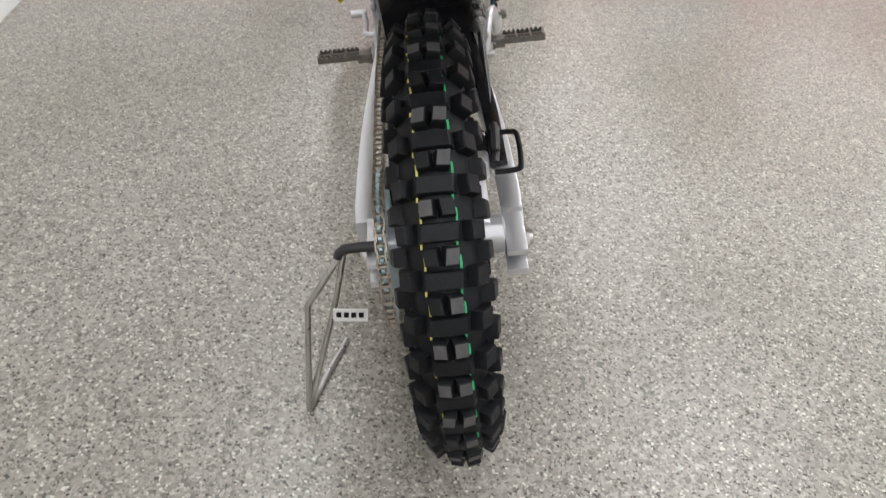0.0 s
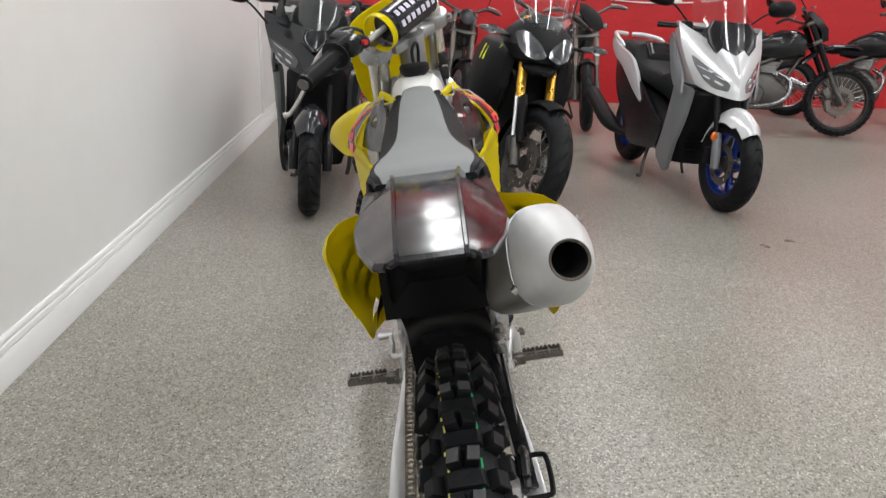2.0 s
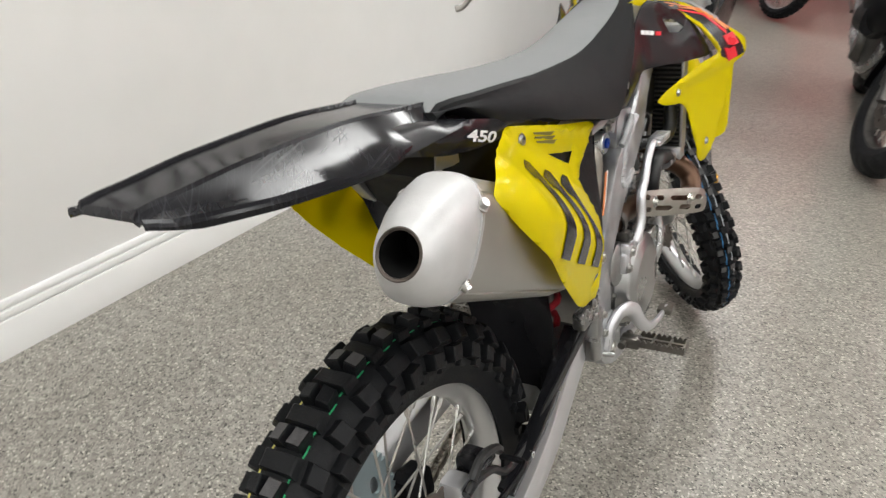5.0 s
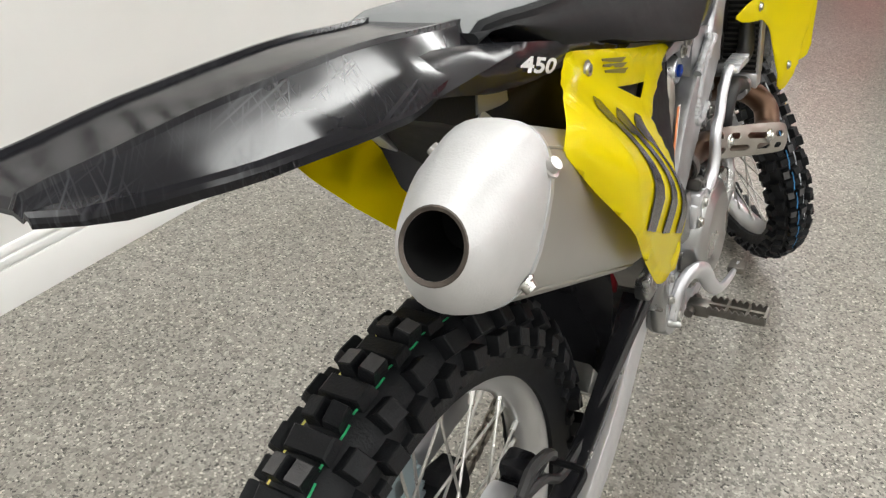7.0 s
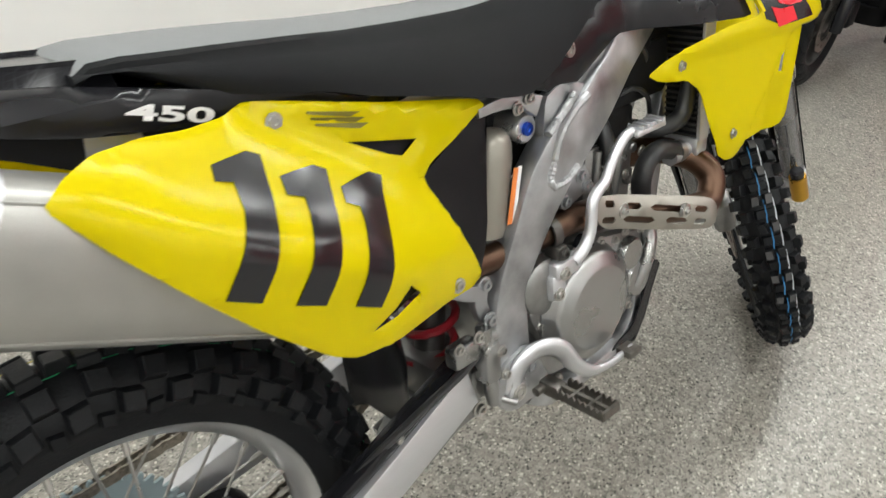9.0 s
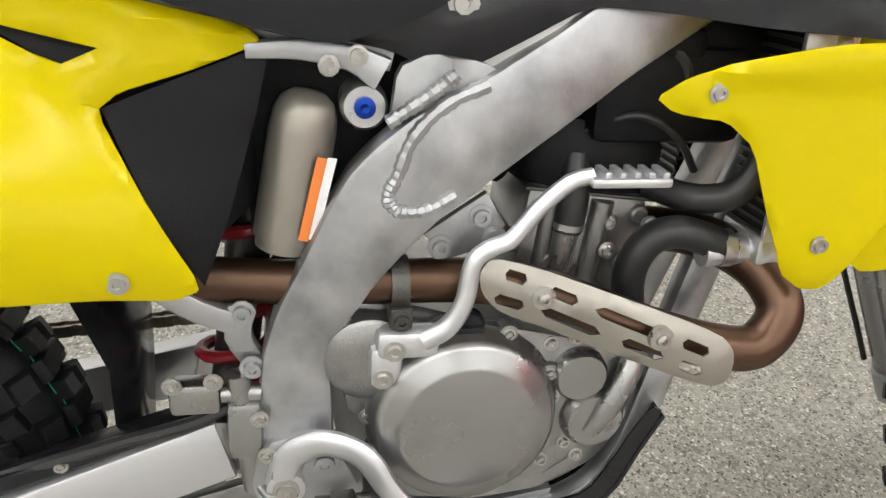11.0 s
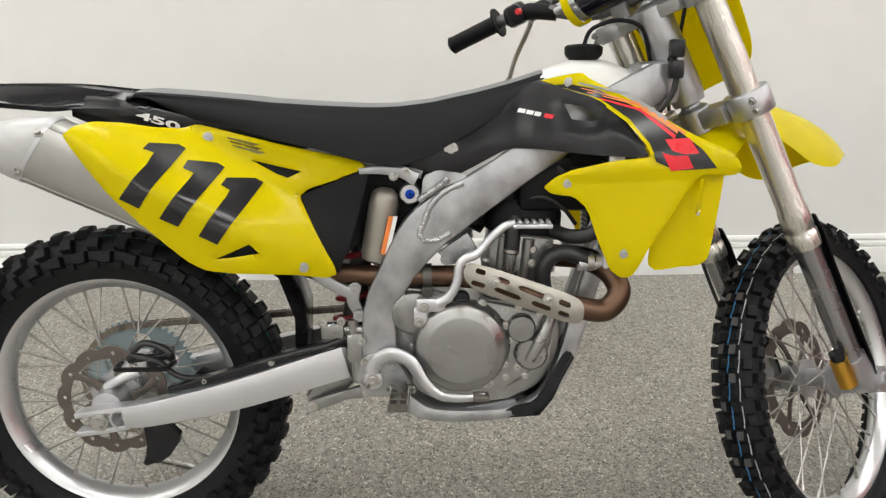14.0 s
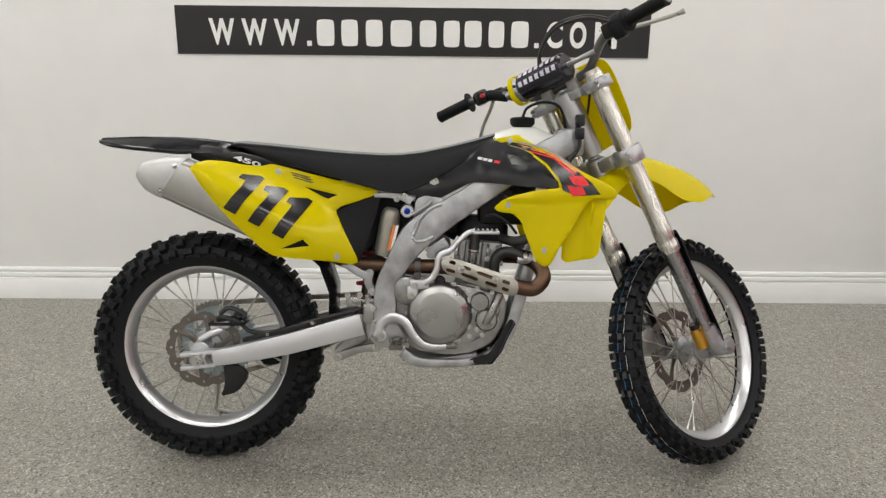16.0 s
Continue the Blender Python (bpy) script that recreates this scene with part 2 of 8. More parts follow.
def scratched(m, tone):
    """Fine pale scuffs in two directions, in patches, that also dull the gloss."""
    nt = m.node_tree
    add, link = nt.nodes.new, nt.links.new
    b = nt.nodes["Principled BSDF"]
    tc = add("ShaderNodeTexCoord")
    masks = []
    for turn, sc in ((38, (500, 6, 40)), (12, (420, 5, 40)), (64, (600, 8, 40))):
        mp, n = add("ShaderNodeMapping"), add("ShaderNodeTexNoise")
        mp.vector_type = "TEXTURE"
        mp.inputs["Rotation"].default_value = (0, 0, radians(turn))
        mp.inputs["Scale"].default_value = [1 / k for k in sc]
        n.inputs["Scale"].default_value, n.inputs["Detail"].default_value = 1.0, 1
        r = add("ShaderNodeMapRange")
        r.inputs[1].default_value, r.inputs[2].default_value = 0.58, 0.80
        link(tc.outputs["Object"], mp.inputs[0]), link(mp.outputs[0], n.inputs[0]), link(n.outputs[0], r.inputs[0])
        masks.append(r)
    total = masks[0]
    for r in masks[1:]:
        mx = add("ShaderNodeMath")
        mx.operation = "MAXIMUM"
        link(total.outputs[0], mx.inputs[0]), link(r.outputs[0], mx.inputs[1])
        total = mx
    pn, pr, pm = add("ShaderNodeTexNoise"), add("ShaderNodeMapRange"), add("ShaderNodeMath")
    pn.inputs["Scale"].default_value = 14
    pr.inputs[1].default_value, pr.inputs[2].default_value = 0.42, 0.62
    pm.operation = "MULTIPLY"
    link(tc.outputs["Object"], pn.inputs[0]), link(pn.outputs[0], pr.inputs[0])
    link(total.outputs[0], pm.inputs[0]), link(pr.outputs[0], pm.inputs[1])
    old = b.inputs["Base Color"].links[0].from_socket
    mc = add("ShaderNodeMix")
    mc.data_type = "RGBA"
    link(pm.outputs[0], mc.inputs[0]), link(old, mc.inputs[6])
    mc.inputs[7].default_value = (*tone, 1)
    link(mc.outputs[2], b.inputs["Base Color"])
    old = b.inputs["Roughness"].links[0].from_socket
    ma = add("ShaderNodeMath")
    ma.operation = "MULTIPLY_ADD"
    link(pm.outputs[0], ma.inputs[0]), link(old, ma.inputs[2])
    ma.inputs[1].default_value = 0.11
    link(ma.outputs[0], b.inputs["Roughness"])


scratched(M_TAIL, (0.035, 0.035, 0.04))
M_BURNT = mat("heat_stained_metal", (0.075, 0.06, 0.05), 0.6, 0.3, var=0.5, scale=60, rvar=0.1, bump=0.2, bscale=500)
M_PAD = mat("glossy_pad_cover", (0.010, 0.009, 0.016), 0.2, var=0.2, scale=30)
M_LILAC = mat("pale_lilac_print", (0.62, 0.58, 0.70), 0.4, var=0.1, scale=120)
M_BIKEGREY = mat("dark_grey_paint", (0.016, 0.018, 0.021), 0.16, 0.0, var=0.06, scale=4, rvar=0.03)
M_SILVER = mat("silver_white_paint", (0.58, 0.585, 0.60), 0.22, 0.25, var=0.01, scale=4, rvar=0.02)
M_SILVER2 = mat("dark_silver_paint", (0.20, 0.205, 0.22), 0.35, 0.2, var=0.02, scale=4, rvar=0.02)
M_BLUERIM = mat("blue_rim_paint", (0.01, 0.03, 0.22), 0.3, 0.4, var=0.1)
M_YELLOWMARK = mat("yellow_green_mark", (0.6, 0.65, 0.02), 0.35, var=0.06)


# ---- building helpers ----
def mesh_of(name, bm, smooth=True, recalc=True):
    if recalc:
        bmesh.ops.recalc_face_normals(bm, faces=bm.faces[:])
    me = bpy.data.meshes.new(name)
    bm.to_mesh(me)
    bm.free()
    if smooth:
        me.polygons.foreach_set("use_smooth", [True] * len(me.polygons))
        me.set_sharp_from_angle(angle=radians(38))
    return me


def part(name, bm, material, parent=None, label="", m=None, smooth=True):
    """One mesh object, under parent, from a bmesh or a ready mesh."""
    me = bm if isinstance(bm, bpy.types.Mesh) else mesh_of(name, bm, smooth)
    if not me.materials:
        for one in material if isinstance(material, (list, tuple)) else [material]:
            me.materials.append(one)
    ob = new(name, me)
    if parent:
        ob.parent = parent
    if m is not None:
        ob.matrix_basis = m
    if label:
        tagged(ob, label)
    return ob


def thing(name, label, category, m=None, group="", kind=""):
    ob = new(name)
    ob.empty_display_size = 0.1
    if m is not None:
        ob.matrix_basis = m
    return tagged(ob, label, category, group, kind)


def box(bm, x0, x1, y0, y1, z0, z1, bevel=0.0, m=None, seg=2):
    r = bmesh.ops.create_cube(bm, size=1.0)
    vs = r["verts"]
    for v in vs:
        v.co = Vector(((x0 + x1) / 2 + v.co.x * (x1 - x0), (y0 + y1) / 2 + v.co.y * (y1 - y0), (z0 + z1) / 2 + v.co.z * (z1 - z0)))
        if m is not None:
            v.co = m @ v.co
    if bevel:
        es = {e for v in vs for e in v.link_edges}
        bmesh.ops.bevel(bm, geom=list(es), offset=bevel, segments=seg, profile=0.5, affect="EDGES")
    return bm


def rings(bm, loops, closed=True, cap=True):
    """Skin a row of loops that have the same number of points."""
    rows = [[bm.verts.new(p) for p in loop] for loop in loops]
    n = len(rows[0])
    for a, b in zip(rows, rows[1:]):
        for i in range(n if closed else n - 1):
            j = (i + 1) % n
            bm.faces.new((a[i], a[j], b[j], b[i]))
    if cap and closed:
        bm.faces.new(rows[0][::-1])
        bm.faces.new(rows[-1])
    return rows


def smooth_path(pts, steps=6):
    """A soft curve through the points."""
    pts = [Vector(p) for p in pts]
    if len(pts) < 3 or steps < 2:
        return pts
    out = []
    ext = [2 * pts[0] - pts[1], *pts, 2 * pts[-1] - pts[-2]]
    for a, b, c, d in zip(ext, ext[1:], ext[2:], ext[3:]):
        for k in range(steps):
            t = k / steps
            out.append(0.5 * (2 * b + (c - a) * t + (2 * a - 5 * b + 4 * c - d) * t * t + (3 * b - a - 3 * c + d) * t ** 3))
    out.append(pts[-1])
    return out


def tube(bm, pts, r, seg=10, steps=6, flat=1.0, cap=True):
    """A bent round bar; r is one radius or one for each point."""
    path = smooth_path(pts, steps)
    n = len(path)
    radii = [r] * n if not isinstance(r, (list, tuple)) else [float(np.interp(i / (n - 1) * (len(r) - 1), range(len(r)), r)) for i in range(n)]
    t0 = (path[1] - path[0]).normalized()
    up = Vector((1, 0, 0)) if abs(t0.x) < 0.8 else Vector((0, 0, 1))
    side = t0.cross(up).normalized()
    loops = []
    for i, p in enumerate(path):
        t = (path[min(i + 1, n - 1)] - path[max(i - 1, 0)]).normalized()
        side = (side - t * side.dot(t)).normalized()
        other = t.cross(side)
        loops.append([p + radii[i] * (math.cos(a) * side + flat * math.sin(a) * other) for a in (2 * math.pi * k / seg for k in range(seg))])
    rings(bm, loops, True, cap)
    return bm


def rod(bm, a, b, r, seg=12, r2=None):
    return tube(bm, [a, b], [r, r if r2 is None else r2], seg, 1)


def lathe(bm, prof, seg=48, axis="x", m=None, closed=False):
    """Turn a profile of (along, radius) about an axis."""
    loops = []
    for s, r in prof:
        loop = []
        for k in range(seg):
            a = 2 * math.pi * k / seg
            c, d = r * math.cos(a), r * math.sin(a)
            p = Vector((s, c, d)) if axis == "x" else Vector((c, s, d)) if axis == "y" else Vector((c, d, s))
            loop.append(m @ p if m is not None else p)
        loops.append(loop)
    if closed:
        loops.append(loops[0])
    rows = rings(bm, loops, True, not closed)
    if closed:
        bmesh.ops.remove_doubles(bm, verts=bm.verts[:], dist=1e-6)
    return bm


def round_outline(pts, r=0.25, times=2, keep=()):
    """Cut the corners of an outline softly."""
    pts = [tuple(p) for p in pts]
    for _ in range(times):
        out = []
        n = len(pts)
        for i, p in enumerate(pts):
            a, b = pts[i - 1], pts[(i + 1) % n]
            out.append((p[0] + (a[0] - p[0]) * r, p[1] + (a[1] - p[1]) * r))
            out.append((p[0] + (b[0] - p[0]) * r, p[1] + (b[1] - p[1]) * r))
        pts = out
        r = 0.25
    return pts


def inside(p, poly):
    c = False
    for (x1, y1), (x2, y2) in zip(poly, poly[1:] + poly[:1]):
        if (y1 > p[1]) != (y2 > p[1]) and p[0] < (x2 - x1) * (p[1] - y1) / (y2 - y1) + x1:
            c = not c
    return c


def panel(bm, outline, fx, thick, holes=(), res=0.02, edge=0.0015, side=1):
    """A curved sheet: outline and holes in (y, z), its face at x = fx(y, z), with a rounded rim; side -1 mirrors it."""
    from mathutils.geometry import delaunay_2d_cdt
    loops = [list(outline), *[list(h) for h in holes]]
    dense = []
    for lp in loops:
        out = []
        for a, b in zip(lp, lp[1:] + lp[:1]):
            k = max(1, int(math.dist(a, b) / res))
            out += [(a[0] + (b[0] - a[0]) * i / k, a[1] + (b[1] - a[1]) * i / k) for i in range(k)]
        dense.append(out)
    pts, edges = [], []
    for lp in dense:
        s = len(pts)
        pts += [Vector(p) for p in lp]
        edges += [(s + i, s + (i + 1) % len(lp)) for i in range(len(lp))]
    nb = len(pts)
    ys, zs = [p[0] for p in dense[0]], [p[1] for p in dense[0]]
    y = min(ys) + res * 0.37
    while y < max(ys):
        z = min(zs) + res * 0.41
        while z < max(zs):
            if inside((y, z), dense[0]) and not any(inside((y, z), h) for h in dense[1:]) and min((p.x - y) ** 2 + (p.y - z) ** 2 for p in pts[:nb]) > (res * 0.45) ** 2:
                pts.append(Vector((y, z)))
            z += res
        y += res
    v2, e2, f2, ov, oe, of = delaunay_2d_cdt(pts, edges, [], 0, 1e-6)
    on = [any(o < nb for o in ids) for ids in ov]
    front = [bm.verts.new((side * (fx(p.x, p.y) - (edge if b else 0)), p.x, p.y)) for p, b in zip(v2, on)]
    back = [bm.verts.new((side * (fx(p.x, p.y) - thick), p.x, p.y)) for p in v2]
    count = {}
    for f in f2:
        c = (sum(v2[i].x for i in f) / 3, sum(v2[i].y for i in f) / 3)
        if not inside(c, dense[0]) or any(inside(c, h) for h in dense[1:]):
            continue
        bm.faces.new([front[i] for i in f])
        bm.faces.new([back[i] for i in reversed(f)])
        for i, j in zip(f, [*f[1:], f[0]]):
            count.setdefault((min(i, j), max(i, j)), []).append((i, j))
    for key, uses in count.items():
        if len(uses) == 1:
            i, j = uses[0]
            bm.faces.new((front[j], front[i], back[i], back[j]))
    loose = [v for v in bm.verts if not v.link_faces]
    bmesh.ops.delete(bm, geom=loose, context="VERTS")
    return bm


def prism(bm, outline, x0, x1, bevel=0.0):
    """A straight plate of that outline in (y, z), between x0 and x1."""
    a = [bm.verts.new((x0, y, z)) for y, z in outline]
    b = [bm.verts.new((x1, y, z)) for y, z in outline]
    n = len(a)
    fs = [bm.faces.new(a[::-1]), bm.faces.new(b)]
    for i in range(n):
        j = (i + 1) % n
        fs.append(bm.faces.new((a[i], a[j], b[j], b[i])))
    if bevel:
        es = {e for f in fs[:2] for e in f.edges}
        bmesh.ops.bevel(bm, geom=list(es), offset=bevel, segments=2, profile=0.5, affect="EDGES")
    return bm


def bolt(bm, p, r=0.006, h=0.005, axis=(1, 0, 0), socket=True):
    """A flanged bolt head at p, looking along axis."""
    m = Matrix.Translation(p) @ Vector(axis).to_track_quat("X", "Z").to_matrix().to_4x4()
    prof = [(0, r * 1.45), (h * 0.25, r * 1.45), (h * 0.3, r), (h, r * 0.95)]
    prof += [(h, r * 0.5), (h * 0.5, r * 0.45)] if socket else []
    return lathe(bm, prof, 10, "x", m)


def text_mesh(body, size, extrude=0.0, bold=0.0):
    """Built-in lettering turned into a mesh in the xy plane, centred."""
    cu = bpy.data.curves.new("lettering", "FONT")
    cu.offset = bold
    cu.body, cu.size, cu.extrude, cu.align_x, cu.align_y = body, size, extrude, "CENTER", "CENTER"
    ob = bpy.data.objects.new("lettering", cu)
    scene.collection.objects.link(ob)
    bpy.context.view_layer.update()
    me = bpy.data.meshes.new_from_object(ob.evaluated_get(bpy.context.evaluated_depsgraph_get()))
    bpy.data.objects.remove(ob)
    return me

# ---- the showroom ----
def slab(name, x0, x1, y0, y1, z0, z1, material, label="", category=""):
    ob = part(name, box(bmesh.new(), x0, x1, y0, y1, z0, z1), material, smooth=False)
    return tagged(ob, label, category, kind="structure")


slab("floor", WALL_X - 2.0, FAR_X + 0.2, REAR_Y - 0.2, BACK_Y + 0.4, -0.15, 0.0, M_FLOOR, "grey speckled flake epoxy showroom floor", "floor")
slab("ceiling", WALL_X - 2.0, FAR_X + 0.2, REAR_Y - 0.2, BACK_Y + 0.4, CEIL, CEIL + 0.15, M_CEIL, "plain white showroom ceiling", "ceiling")
WALL_END = 6.9
slab("wall_west", WALL_X - 0.15, WALL_X, REAR_Y, WALL_END, 0.0, CEIL, M_WALL, "smooth white painted side wall", "wall")
slab("wall_south", WALL_X - 0.15, FAR_X, REAR_Y - 0.15, REAR_Y, 0.0, CEIL, M_WALL, "plain white wall behind the camera", "wall")
slab("wall_east", FAR_X, FAR_X + 0.15, REAR_Y, BACK_Y + 0.2, 0.0, CEIL, M_WALL, "plain white far side wall", "wall")
slab("wall_alcove", WALL_X - 1.4, WALL_X - 1.25, WALL_END, BACK_Y + 0.2, 0.0, CEIL, M_WALL, "white wall of the alcove past the side wall", "wall")
slab("wall_return", WALL_X - 1.4, WALL_X - 0.15, WALL_END - 0.12, WALL_END, 0.0, CEIL, M_WALL, "white return wall at the alcove", "wall")


def moulding(bm, prof, y0, y1, x):
    a = [bm.verts.new((x + px, y0, pz)) for px, pz in prof]
    b = [bm.verts.new((x + px, y1, pz)) for px, pz in prof]
    n = len(a)
    bm.faces.new(a), bm.faces.new(b[::-1])
    for i in range(n):
        j = (i + 1) % n
        bm.faces.new((a[j], a[i], b[i], b[j]))
    return bm


BASE = [(0.0, 0.0), (0.017, 0.0), (0.017, 0.100), (0.015, 0.103), (0.010, 0.104), (0.010, 0.109), (0.015, 0.111), (0.015, 0.122), (0.013, 0.127), (0.006, 0.129), (0.006, 0.135), (0.011, 0.137), (0.011, 0.146), (0.006, 0.153), (0.0, 0.154)]
tagged(part("baseboard", moulding(bmesh.new(), BASE, REAR_Y + 0.01, WALL_END, WALL_X + 0.0015), M_TRIM), "white moulded baseboard along the side wall", "baseboard", kind="structure")
# door casing on the wall's end, seen beside the alcove
bm = bmesh.new()
box(bm, WALL_X + 0.002, WALL_X + 0.02, WALL_END - 0.85, WALL_END - 0.78, 0.156, CEIL - 0.02, 0.004)
tagged(part("trim", bm, M_TRIM), "narrow white vertical casing on the wall", "trim", kind="structure")
bm = bmesh.new()
box(bm, WALL_X + 0.002, WALL_X + 0.012, WALL_END - 1.33, WALL_END - 1.25, 1.08, 1.20, 0.003)
tagged(part("light_switch", bm, M_TRIM), "white light switch plate on the side wall", "switch", kind="structure")

# red back wall of painted blocks; a white door bay at its west end
RED_X0 = -1.3
north = slab("wall_north", RED_X0, FAR_X, BACK_Y, BACK_Y + 0.2, 0.0, CEIL, M_REDJOINT, "glossy red painted concrete block wall", "wall")
slab("wall_north_bay", WALL_X - 1.4, RED_X0 - 0.003, BACK_Y, BACK_Y + 0.2, 0.0, CEIL, M_WALL, "white end bay of the back wall", "wall")
door = part("door_1", box(bmesh.new(), -2.3, -1.42, BACK_Y - 0.045, BACK_Y - 0.003, 0.01, 2.05, 0.004), M_TRIM)
tagged(door, "closed plain white door in the back wall", "door", kind="structure")
bm = bmesh.new()
rod(bm, (-1.48, BACK_Y - 0.045, 1.0), (-1.48, BACK_Y - 0.10, 1.0), 0.012)
rod(bm, (-1.48, BACK_Y - 0.10, 1.0), (-1.60, BACK_Y - 0.10, 1.0), 0.010)
part("door_handle", bm, M_STEEL, door, "steel lever handle")


# ---- lettering: sign on the side wall ----
SIGN_Y0, SIGN_Y1, SIGN_Z0, SIGN_Z1 = -0.445, 1.618, 1.139, 1.342
sign = part("wall_sign", box(bmesh.new(), WALL_X + 0.001, WALL_X + 0.005, SIGN_Y0, SIGN_Y1, SIGN_Z0, SIGN_Z1, 0.0008, seg=1), M_SIGN)
tagged(sign, "long black vinyl sign with white lettering on the wall", "sign")


def on_west(y, z, w=1.0, h=1.0):
    """Lays a flat drawing of the xy plane on the side wall, reading along +y."""
    return Matrix.Translation((WALL_X + 0.0065, y, z)) @ Matrix(((0, 0, 1, 0), (1, 0, 0, 0), (0, 1, 0, 0), (0, 0, 0, 1))) @ Matrix.Diagonal((w, h, 1, 1))


def fitted_text(name, body, y0, y1, z0, z1, parent, material):
    me = text_mesh(body, 0.1, 0.0, 0.0035)
    xs = [v.co.x for v in me.vertices]
    ys = [v.co.y for v in me.vertices]
    sx, sy = (y1 - y0) / (max(xs) - min(xs)), (z1 - z0) / (max(ys) - min(ys))
    for v in me.vertices:
        v.co = ((v.co.x - (min(xs) + max(xs)) / 2) * sx, (v.co.y - (min(ys) + max(ys)) / 2) * sy, 0)
    return part(name, me, material, parent, m=on_west((y0 + y1) / 2, (z0 + z1) / 2))


def beam(bm, pts, w, t, steps=5, soft=0.35):
    """A rounded box section swept along points; w: half depth in the bike's plane, t: half width across; single or per point."""
    path = smooth_path(pts, steps)
    n = len(path)
    at = lambda v, i: v if not isinstance(v, (list, tuple)) else float(np.interp(i / (n - 1) * (len(v) - 1), range(len(v)), v))
    loops = []
    for i, p in enumerate(path):
        d = path[min(i + 1, n - 1)] - path[max(i - 1, 0)]
        nrm = Vector((0, -d.z, d.y)).normalized()
        a, b = at(w, i), at(t, i)
        c = min(a, b) * soft
        sx = Vector((1, 0, 0))
        ring = []
        for s1, s2 in ((1, 1), (-1, 1), (-1, -1), (1, -1)):
            corner = ((s1 * a, s2 * (b - c)), (s1 * (a - 0.3 * c), s2 * (b - 0.3 * c)), (s1 * (a - c), s2 * b))
            ring += corner if (s1 * s2 > 0) else corner[::-1]
        loops.append([p + nrm * u + sx * v for u, v in ring])
    rings(bm, loops)
    return bm


def bolts(parent, spots, r=0.0055, h=0.007, axis=(1, 0, 0), name="bolt"):
    """Bolt heads, each an object of its own, on one mesh."""
    bm = bmesh.new()
    bolt(bm, (0, 0, 0), r, h, axis)
    me = mesh_of("bolt", bm)
    me.materials.append(M_STEEL)
    for p in spots:
        part(name, me, M_STEEL, parent, m=Matrix.Translation(p))


# ---- wheels ----
def tyre_mesh(outer, half, seat_r, count, rows, lines, knob_h=0.0145, name="tyre", joined=True, line_w=0.0021):
    """Knobbly tyre about the x axis: carcass, rows of knobs and painted lines in the tread."""
    bm = bmesh.new()
    crown = outer - knob_h
    rc = seat_r + 0.32 * (crown - seat_r)
    h = crown - rc
    prof = []
    for k in range(-12, 13):
        th = radians(k * 9.5)
        s, c = math.sin(th), math.cos(th)
        prof.append((half * s, rc + (h if c > 0 else rc - seat_r) * c))
    prof = [(-half * 0.78, seat_r - 0.006), *prof, (half * 0.78, seat_r - 0.006)]
    lathe(bm, prof, 72, "x", closed=True)
    for f in bm.faces:
        f.material_index = 0
    rnd = random.Random(count)

    def knob(ang, th, w, ln, hh, top):
        s, c = math.sin(th), math.cos(th)
        er = Vector((0, math.cos(ang), math.sin(ang)))
        et = Vector((0, -math.sin(ang), math.cos(ang)))
        ex = Vector((1, 0, 0))
        nrm = (ex * (s / half) + er * (c / h)).normalized()
        side = et.cross(nrm).normalized()
        base = ex * (half * s) + er * (rc + h * c) - nrm * 0.004
        hh = hh + rnd.uniform(-0.0006, 0.0006) + 0.004
        lo = [base + side * (a * w * 0.58) + et * (b * ln * 0.58) for a, b in ((-1, -1), (1, -1), (1, 1), (-1, 1))]
        hi = [base + nrm * hh + side * (a * w * 0.46) + et * (b * ln * 0.46) for a, b in ((-1, -1), (1, -1), (1, 1), (-1, 1))]
        md = [base + nrm * (hh - 0.0018) + side * (a * w * 0.51) + et * (b * ln * 0.51) for a, b in ((-1, -1), (1, -1), (1, 1), (-1, 1))]
        vl, vm, vh = ([bm.verts.new(p) for p in q] for q in (lo, md, hi))
        for u, v in ((vl, vm), (vm, vh)):
            for i in range(4):
                bm.faces.new((u[i], u[(i + 1) % 4], v[(i + 1) % 4], v[i]))
        f = bm.faces.new(vh)
        f.material_index = top

    for i in range(count if joined else 0):
        for phase, th, w, ln, hh, top in rows:
            a = 2 * math.pi * (i + phase) / count
            for sgn in ((1, -1) if th else (1,)):
                shift = 0.0 if sgn > 0 else 0.0
                knob(a + shift, sgn * radians(th), w, ln, hh, top if not (top and rnd.random() < 0.12) else 0)
    for th0, slot, wob in lines:
        seg = count * 6
        loop = []
        for i in range(seg):
            a = 2 * math.pi * i / seg
            th = radians(th0 + wob * math.sin(a * count) + 0.6 * wob * math.sin(a * count * 2 + 1))
            rr = rc + h * math.cos(th) + (0.0072 if abs(th0) < 10 else 0.0035)
            x = half * math.sin(th)
            loop.append((x, rr, a))
        for i in range(seg):
            if i % 6 == 5:
                continue
            (x1, r1, a1), (x2, r2, a2) = loop[i], loop[(i + 1) % seg]
            q = []
            for x, r, a, d in ((x1, r1, a1, -1), (x1, r1, a1, 1), (x2, r2, a2, 1), (x2, r2, a2, -1)):
                q.append(bm.verts.new((x + d * line_w, r * math.cos(a), r * math.sin(a))))
            f = bm.faces.new(q)
            f.material_index = slot
    return mesh_of(name, bm, recalc=False)


